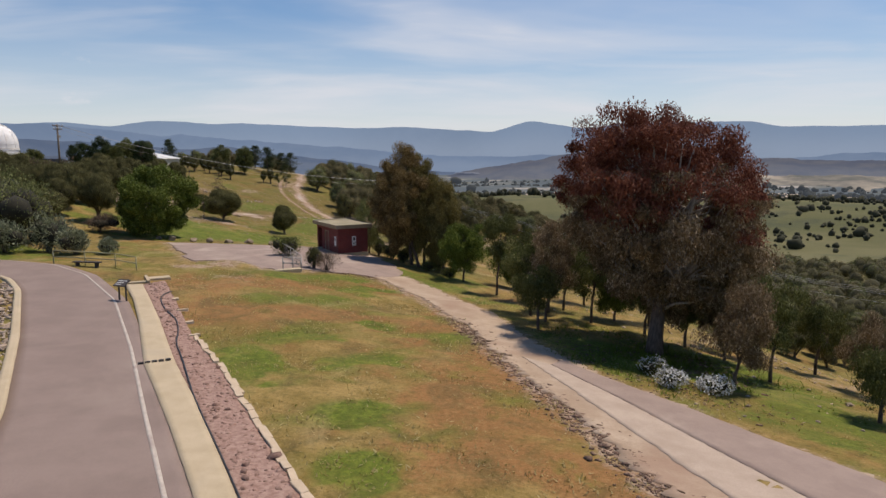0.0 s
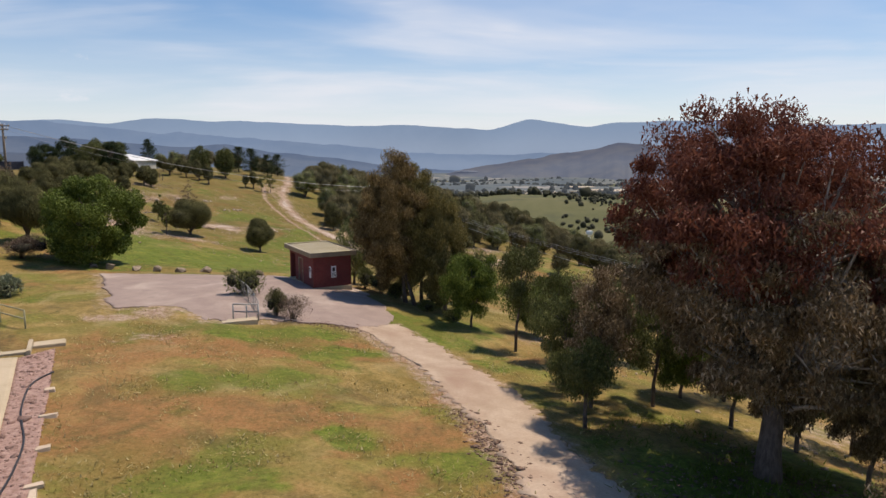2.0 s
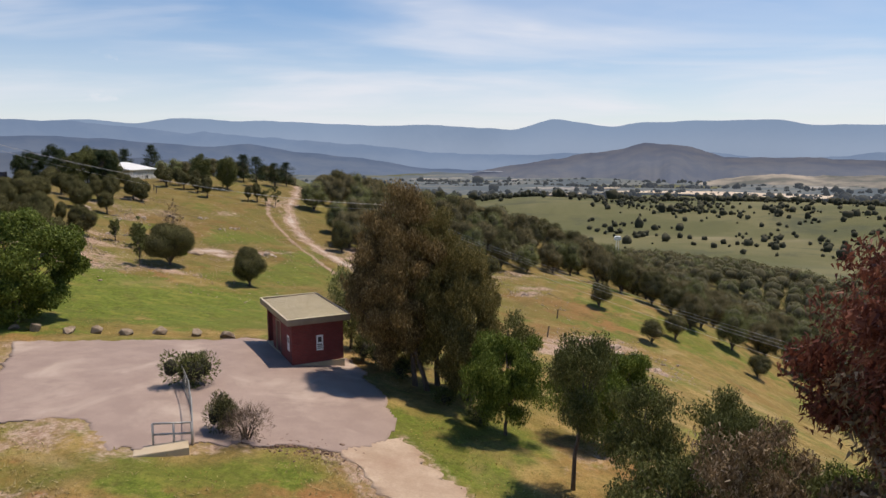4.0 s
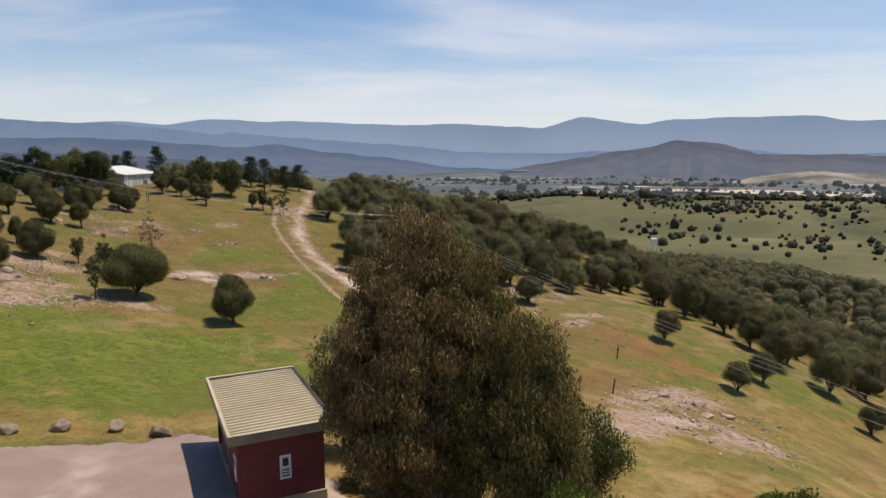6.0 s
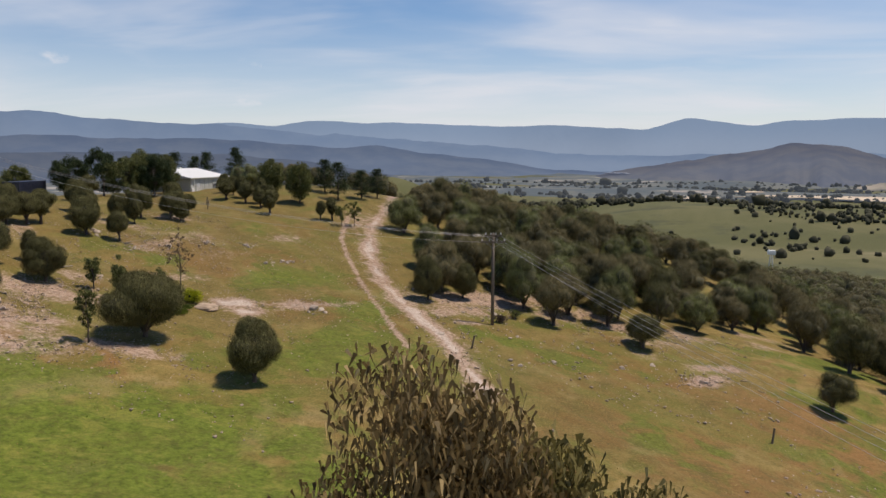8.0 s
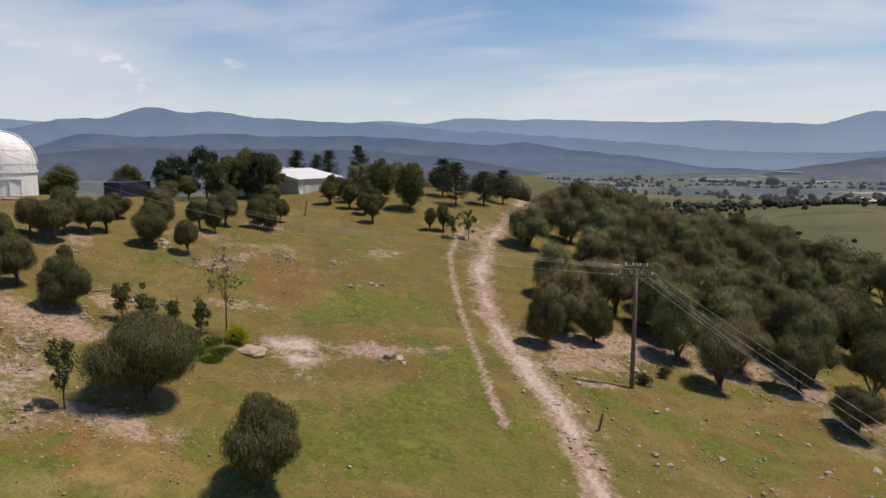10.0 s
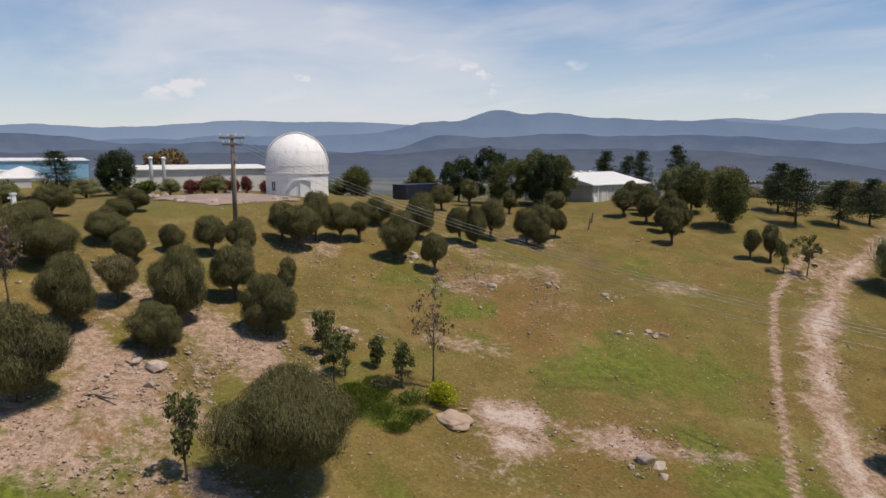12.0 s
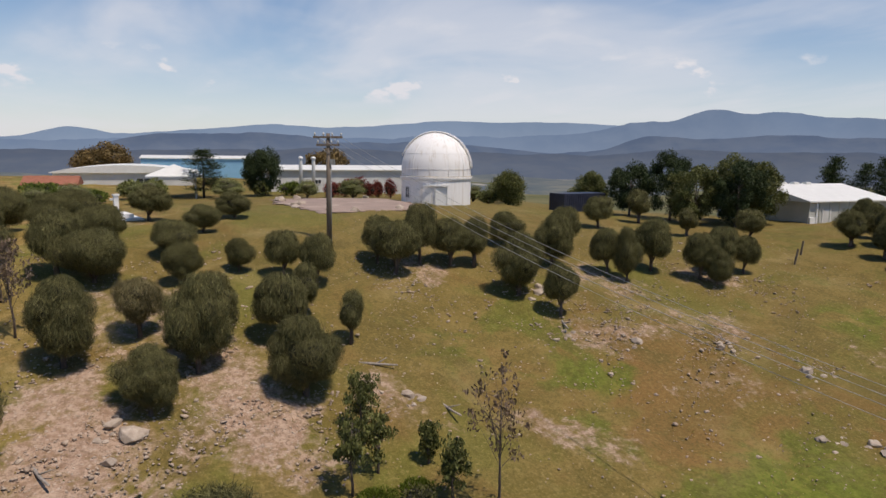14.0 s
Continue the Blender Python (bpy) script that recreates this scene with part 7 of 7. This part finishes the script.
for n, (x, y, turn) in enumerate(((-39.6, 91.1, 25), (-45.2, 104.2, 60), (-47.6, 115.9, -20), (-41.5, 106.5, 10))):
    t = thing("dead_log", "grey fallen branch on the bare slope", "log", at(x, y, 0.07), turn, "fallen branches")
    tubes("log", [([(-1.0, 0, 0), (-0.4, 0.02, 0.01), (0.4, 0.0, 0.01), (1.1, 0.04, 0.02)], [0.06, 0.065, 0.055, 0.04])], PALEBARK, t, 8)
    tubes("twig", [([(0.1, 0, 0.05), (0.5, 0.35, 0.25)], [0.045, 0.015])], PALEBARK, t, 6)
mast = thing("lattice_mast", "small white mast far down in the paddock", "mast", at(104, 482))
tubes("mast_leg", [([(-1.2, 0, -1), (-0.5, 0, 9)], 0.3), ([(1.2, 0, -1), (0.5, 0, 9)], 0.3)], WHITE, mast, 5)
part("head", boxed(-2, -2, 9, 2, 2, 11.5, edge=0.2), WHITE, mast)


# ---- rocks ----
def rock_mesh(name, size, seed, material):
    """An angular block: the hull of a few points."""
    r = np.random.default_rng(seed)
    bm = bmesh.new()
    for d in unit(r.normal(size=(18, 3))) * r.uniform(0.75, 1.1, (18, 1)):
        bm.verts.new((d[0] * size[0], d[1] * size[1], d[2] * size[2] + size[2] * 0.45))
    bmesh.ops.convex_hull(bm, input=bm.verts[:])
    bmesh.ops.delete(bm, geom=[v for v in bm.verts if not v.link_faces], context="VERTS")
    bmesh.ops.bevel(bm, geom=bm.edges[:], offset=0.06 * min(size), segments=1, affect="EDGES")
    me = bpy.data.meshes.new(name)
    bm.to_mesh(me)
    bm.free()
    me.materials.append(material)
    return new(name, me)


def boulder(label, x, y, size, seed, group, material=STONE):
    ob = rock_mesh("boulder", size, seed, material)
    ob.matrix_basis = pose(x, y, gz(x, y) - 0.05, 0, 0, seed * 71 % 360)
    tagged(ob, label, "rock", group)


for n, (x, y, s) in enumerate(((-27.0, 66.7, 0.55), (-24.8, 66.6, 0.55), (-23.4, 67.3, 0.5), (-21.4, 67.2, 0.55), (-19.6, 68.0, 0.6), (-17.5, 68.7, 0.5), (-15.3, 68.4, 0.55), (-28.2, 66.4, 0.4))):
    boulder("rough brown boulder in the row along the yard", x, y, (s, s * 0.8, s * 0.72), 400 + n, "boulders along the yard", BROWNSTONE)
for n, (x, y, s) in enumerate(((-35.0, 121.3, 0.34), (-34.5, 121.9, 0.25), (-34.0, 123.2, 0.36), (-33.4, 123.0, 0.28), (-25.2, 110.7, 0.55), (-24.6, 110.9, 0.45), (-24.0, 110.4, 0.3), (-41.2, 93.9, 0.62), (-39.9, 93.2, 0.35), (-49.8, 101.0, 0.35), (-51.3, 116.3, 0.5),
                               (-52.0, 116.6, 0.45), (-50.6, 115.4, 0.3), (-42.0, 93.2, 0.4), (-42.7, 105.1, 0.4), (-42.3, 105.6, 0.3), (-39.5, 125.4, 0.4), (-39.0, 125.0, 0.3), (-43.0, 123.0, 0.35), (-44.9, 118.9, 0.4), (-51.2, 129.6, 0.4), (-50.3, 130.1, 0.3))):
    boulder("grey weathered rock lying on the slope", x, y, (s, s * 0.8, s * 0.62), 430 + n, "rocks on the slope")
for n, (x, y, s) in enumerate(((11.0, 91.9, 0.6), (14.9, 97.0, 0.9), (15.6, 91.4, 0.8), (17.9, 93.5, 0.9), (16.1, 95.2, 1.0), (15.9, 86.6, 0.6), (18.0, 86.4, 0.7), (16.5, 85.5, 0.5), (18.1, 84.5, 0.6), (13.4, 95.6, 0.7), (12.2, 94.0, 0.5), (17.0, 97.6, 0.6), (13.6, 91.0, 0.5))):
    boulder("broken pinkish rock on the eroded bank", x, y, (s * 0.8, s * 0.6, s * 0.34), 470 + n, "rocks on the eroded bank", PINKSTONE)
for n, (x, y) in enumerate(((-74.7, 105.3), (-73.4, 104.6), (-72.0, 104.4), (-68.5, 108.7), (-69.6, 106.8), (-83.9, 113.3), (-83.5, 106.2), (-82.0, 104.4), (-80.3, 104.0), (-70.2, 112.9), (-70.8, 114.4), (-78.8, 104.1))):
    boulder("pale boulder edging the hilltop parking area", x, y, (0.5, 0.42, 0.36), 500 + n, "boulders round the parking area")


def edging():
    """Sandstone pieces along the chip bed: close together at first, then short slabs set across with gaps."""
    t = new("trim_edging")
    tagged(t, "pale sandstone edging pieces of the chip bed", kind="structure")
    r = np.random.default_rng(77)
    kinds = []
    for k in range(4):
        bm = boxed(-0.5, -0.5, -0.5, 0.5, 0.5, 0.5)
        for v in bm.verts:
            v.co += Vector(r.uniform(-0.09, 0.09, 3))
        bmesh.ops.bevel(bm, geom=bm.edges[:], offset=0.05, segments=1, affect="EDGES")
        me = bpy.data.meshes.new("edging_stone")
        bm.to_mesh(me)
        bm.free()
        me.materials.append(EDGING)
        kinds.append(me)
    line = resample(CHIP_R, 400)
    seg = np.r_[0, np.cumsum(np.hypot(*np.diff(line, axis=0).T))]
    s, n = 0.0, 0
    while s < np.interp(37.6, line[:, 1], seg):
        x, y = np.interp(s, seg, line[:, 0]), np.interp(s, seg, line[:, 1])
        x2, y2 = np.interp(s + 0.4, seg, line[:, 0]), np.interp(s + 0.4, seg, line[:, 1])
        a = math.degrees(math.atan2(y2 - y, x2 - x))
        close_by = y < 29.6
        size = (r.uniform(0.5, 0.95), r.uniform(0.2, 0.28), 0.22) if close_by else (r.uniform(0.2, 0.28), r.uniform(0.35, 0.62), 0.22)
        ob = new("edging_stone", kinds[n % 4])
        ob.parent = t
        ob.matrix_basis = pose(x + 0.1 + r.normal(scale=0.03), y, gz(x, y) + 0.0 + r.uniform(-0.015, 0.03), r.uniform(-3, 3), r.uniform(-3, 3), a + r.normal(scale=5)) @ Matrix.Diagonal((*size, 1))
        s += size[0] + 0.02 if close_by else r.uniform(2.3, 2.9)
        n += 1


edging()


# single rocks lying below the pole
for n, (x, y, s) in enumerate(((-7.7, 110.1, 0.34), (-6.8, 109.6, 0.28), (4.3, 118.3, 0.42), (1.5, 115.8, 0.36), (-7.9, 117.4, 0.26), (-4.3, 112.8, 0.3), (-14.0, 112.0, 0.4), (-10.9, 122.9, 0.55), (-13.6, 120.6, 0.3), (-2.4, 118.6, 0.24), (0.6, 119.4, 0.22), (-5.6, 116.2, 0.2))):
    boulder("pale rock lying in the grass below the power pole", x, y, (s, s * 0.75, s * 0.55), 560 + n, "rocks below the power pole")


# loose piles of broken rock
r = np.random.default_rng(808)
for n, (cx, cy) in enumerate(((-35.0, 121.4), (-33.8, 123.2), (-25.0, 110.7), (-51.4, 116.3), (-44.9, 118.9), (-43.0, 123.0), (-39.3, 125.3), (-50.8, 129.9), (-42.5, 105.3), (-41.6, 93.4), (-47.5, 122.6), (-46.6, 116.0))):
    for k in range(7):
        s = r.uniform(0.10, 0.24)
        boulder("small broken rock in a loose pile", cx + r.normal(scale=0.5), cy + r.normal(scale=0.5), (s, s * 0.8, s * 0.7), 900 + 10 * n + k, "loose rock piles")


vs, fs = lump_data((-32.3, 105.2, gz(-32.3, 105.2) - 0.04), (1.05, 0.75, 0.36), 0.22, 7, 4)
tagged(mesh_object("earth_mound", vs, fs, DIRT, smooth=True), "small mound of pale bare earth beside weeds", "mound")


def strewn(name, label, count, size, area, seed, material, keep=None, flat=0.5):
    """Many small stones lying about."""
    r = np.random.default_rng(seed)
    base = []
    for s in range(6):
        bm = bmesh.new()
        for d in unit(r.normal(size=(9, 3))) * (1.1, 0.9, flat):
            bm.verts.new(tuple(d))
        bmesh.ops.convex_hull(bm, input=bm.verts[:])
        bm.verts.ensure_lookup_table()
        bm.verts.index_update()
        base.append((np.array([tuple(v.co) for v in bm.verts]), np.array([[v.index for v in f.verts] for f in bm.faces])))
        bm.free()
    vs, fs, n = [], [], 0
    made = 0
    tries = 0
    while made < count and tries < count * 30:
        tries += 1
        x, y = r.uniform(area[0], area[1]), r.uniform(area[2], area[3])
        if keep is not None and r.uniform() > keep(x, y):
            continue
        s = size * r.lognormal(0, 0.42)
        v, f = base[r.integers(0, 6)]
        a = r.uniform(0, 6.28)
        q = v @ np.array([[math.cos(a), math.sin(a), 0], [-math.sin(a), math.cos(a), 0], [0, 0, 1]]) * s
        vs.append(q + (x, y, gz(x, y) + s * 0.15))
        fs.append(f + n)
        n += len(v)
        made += 1
    tagged(mesh_object(name, np.concatenate(vs), np.concatenate(fs), material), label, "stones", kind="stuff")


def stony(x, y):
    best = 0.006
    for cx, cy, rx, ry in ((-40, 92, 8, 5), (-44, 97, 7, 5), (-42, 101, 4, 3), (-30.5, 107.5, 2.5, 2), (-25, 112, 4, 2), (-47, 119, 6, 5), (-30.5, 93.3, 4, 1.8), (-50.5, 130, 4, 3), (-50.5, 116, 3, 2), (-53, 108, 5, 2.5), (-45.8, 120.2, 3, 1.5), (-44.4, 122.4, 2, 1.5), (-40.1, 126.1, 1.5, 1), (-43.1, 123.8, 2, 1), (-52.9, 118.6, 2, 1.5)):
        best = max(best, math.exp(-(((x - cx) / rx) ** 2 + ((y - cy) / ry) ** 2)))
    return best


def bank(x, y):
    return max(math.exp(-(((x - 15) / 5) ** 2 + ((y - 92) / 7) ** 2)), math.exp(-(((x - 9) / 3) ** 2 + ((y - 117) / 2) ** 2)), math.exp(-(((x + 12) / 5) ** 2 + ((y - 127) / 4) ** 2)), math.exp(-(((x - 3) / 8) ** 2 + ((y - 129) / 2.5) ** 2)), 0.006)


STONES = plain("scree", (0.36, 0.27, 0.20), (0.53, 0.43, 0.335), 1.5, 0.95, 0.6, 9, island=0.4)
strewn("scattered_stones", "grey and pink stones strewn over bare ground", 8000, 0.055, (-66, -22, 84, 142), 11, STONES, stony)
strewn("bank_stones", "broken stones on the eroded bank", 2000, 0.09, (-20, 30, 80, 134), 12, STONES, bank)
strewn("pale_chips", "tiny pale stones scattered through the dry grass", 7000, 0.045, (-62, -18, 86, 140), 19, STONES, lambda x, y: 0.3 + 0.7 * max(0.0, float(wobble(x, y, 3.0, 2.0))))
strewn("slope_stones", "pale stones strewn on the slope below the track", 1500, 0.075, (-16, 14, 106, 136), 27, STONES, lambda x, y: 0.25 + 0.75 * max(0.0, float(wobble(x, y, 2.6, 3.0))))
strewn("track_stones", "small stones along the dirt track", 900, 0.05, (-40, -6, 100, 160), 13, STONES, lambda x, y: 1.0 if float(way_off(np.array(x), np.array(y), TRACK_E)) < 2.2 or float(way_off(np.array(x), np.array(y), TRACK_W)) < 0.6 else 0.0)
strewn("chip_bed_stones", "reddish chips lying in the bed", 8000, 0.05, (-19, 0, 8, 43), 14, MULCH, lambda x, y: 1.0 if inside(np.array(x), np.array(y), WALK_R + CHIP_R[::-1]) else 0.0, 0.8)
strewn("roadside_rubble", "grey rubble stones beside the kerb", 1300, 0.12, (-32, -8, 8, 46), 15, STONES, lambda x, y: 1.0 if 0.3 < float(way_off(np.array(x), np.array(y), [(a - 1.1, b) for a, b in ROAD_L])) < 0.75 or float(way_off(np.array(x), np.array(y), [(a - 1.3, b) for a, b in ROAD_L])) < 0.6 else 0.0)
strewn("path_gravel", "loose gravel along the path edge", 1500, 0.022, (-6, 16, 12, 54), 16, STONES, lambda x, y: 1.0 if float(way_off(np.array(x), np.array(y), PATH_L)) < 0.8 else 0.0)
strewn("leaf_litter", "brown bark and leaf litter along the path edge", 5200, 0.055, (0, 16, 14, 40), 18, LITTER, lambda x, y: max(math.exp(-(float(way_off(np.array(x), np.array(y), PATH_L)) / 0.7) ** 2) if y > 16 else 0.0, 0.5 * math.exp(-(((x - 12) / 4) ** 2 + ((y - 33) / 4.5) ** 2))), 0.22)
strewn("yard_rubble", "brown twigs and rubble along the yard edge", 900, 0.05, (-9.5, -3.5, 50.5, 54.5), 20, LITTER, lambda x, y: math.exp(-(((x + 6.8) / 1.8) ** 2 + ((y - 52.6) / 0.7) ** 2)), 0.4)
strewn("slope_rubble", "pale stones below the gums", 600, 0.08, (8, 32, 24, 62), 17, STONES, lambda x, y: 0.25 + 0.75 * math.exp(-(((x - 21) / 6) ** 2 + ((y - 42) / 5) ** 2)))


# weeds below the yellow clump
for n, (x, y, h, w) in enumerate(((-34.6, 104.2, 0.42, 1.1), (-35.5, 103.0, 0.5, 1.2), (-34.0, 102.4, 0.36, 1.3), (-33.2, 103.4, 0.3, 1.0), (-35.3, 101.6, 0.34, 1.1), (-36.4, 101.9, 0.4, 0.9), (-34.6, 100.9, 0.3, 1.0), (-32.8, 102.2, 0.26, 0.9), (-36.8, 103.6, 0.34, 0.9))):
    shrub("green_weed", "low clump of fresh green weed on the slope", "weed", at(x, y), h, w, 600 + n, GREEN_GRASS if n % 3 else LUSH_LEAF, 1800, (0.15, 0.035), core=0.0, upward=1.1, lobes=13, group="green weeds on the slope")


# ---- grass ----
def grass(name, label, count, area, seed, material, height, want):
    r = np.random.default_rng(seed)
    x, y = r.uniform(area[0], area[1], count * 3), r.uniform(area[2], area[3], count * 3)
    ok = want(x, y) > r.uniform(size=len(x))
    x, y = x[ok][:count], y[ok][:count]
    k = 5
    x, y = np.repeat(x, k) + r.normal(scale=0.30, size=len(x) * k), np.repeat(y, k) + r.normal(scale=0.30, size=len(y) * k)
    h = height * r.uniform(0.5, 1.5, len(x))
    d = unit(np.stack([r.normal(size=len(x)), r.normal(size=len(x)), r.uniform(0.35, 0.9, len(x))], 1))
    p = np.stack([x, y, ground_z(x, y)], 1)
    side = unit(np.cross((0, 0, 1.0), d) + 0.15 * r.normal(size=d.shape)) * (0.018 + 0.02 * r.uniform(size=(len(x), 1)))
    v = np.stack([p - side, p + d * h[:, None], p + side], 1).reshape(-1, 3)
    tagged(mesh_object(name, v, np.arange(len(v)).reshape(-1, 3), material), label, "grass", kind="stuff")


def open_ground(x, y):
    w = np.ones_like(x)
    w[inside(x, y, ROAD_L + [(a + 1.2, b) for a, b in ROAD_R[::-1]])] = 0
    w[inside(x, y, WALK_L + CHIP_R[::-1])] = 0
    w[inside(x, y, PATH_L + PATH_R[::-1])] = 0
    w[inside(x, y, YARD)] = 0
    w[way_off(x, y, TRACK_E) < 1.5] = 0
    w[inside(x, y, [(-9.6, 62.1), (-6.4, 64.0), (-9.6, 70.2), (-13.1, 68.4)])] = 0
    return w * np.clip(0.45 + 0.75 * wobble(x, y, 2.3), 0.06, 1)


def green_ground(x, y):
    w = np.zeros_like(x)
    for cx, cy, rx, ry in ((-26, 78, 13, 8), (-14, 80, 7, 8), (-33, 84, 8, 6), (-20, 101, 9, 6), (-34.2, 102.6, 2.4, 1.3), (17, 27, 5, 3), (13, 35, 6, 6), (0, 54, 3, 6), (-5, 47, 4, 1.4), (-3, 22, 3, 1.6), (-7, 31, 2.5, 1.8), (22, 130, 8, 4), (-35, 52, 8, 4)):
        w = np.maximum(w, np.exp(-(((x - cx) / rx) ** 2 + ((y - cy) / ry) ** 2)))
    return w * open_ground(x, y)


grass("dry_grass", "short dry tufted grass over the hillside", 7000, (-45, 26, 10, 72), 21, GRASS, 0.075, open_ground)
grass("hill_grass", "short dry tufted grass on the upper slope", 2500, (-60, 24, 72, 150), 22, GRASS, 0.085, open_ground)
grass("green_grass", "fresh green grass in the damp patches", 7000, (-45, 30, 14, 135), 23, GREEN_GRASS, 0.10, green_ground)
grass("straw_tufts", "pale dry grass tufts standing in the lawn", 1500, (-20, 12, 12, 52), 24, STRAW, 0.15, open_ground)
grass("undergrowth", "rank green undergrowth below the large gum", 1500, (6, 20, 26, 42), 25, GREEN_GRASS, 0.34, lambda x, y: np.exp(-(((x - 11) / 4.5) ** 2 + ((y - 34) / 5) ** 2)) * open_ground(x, y))
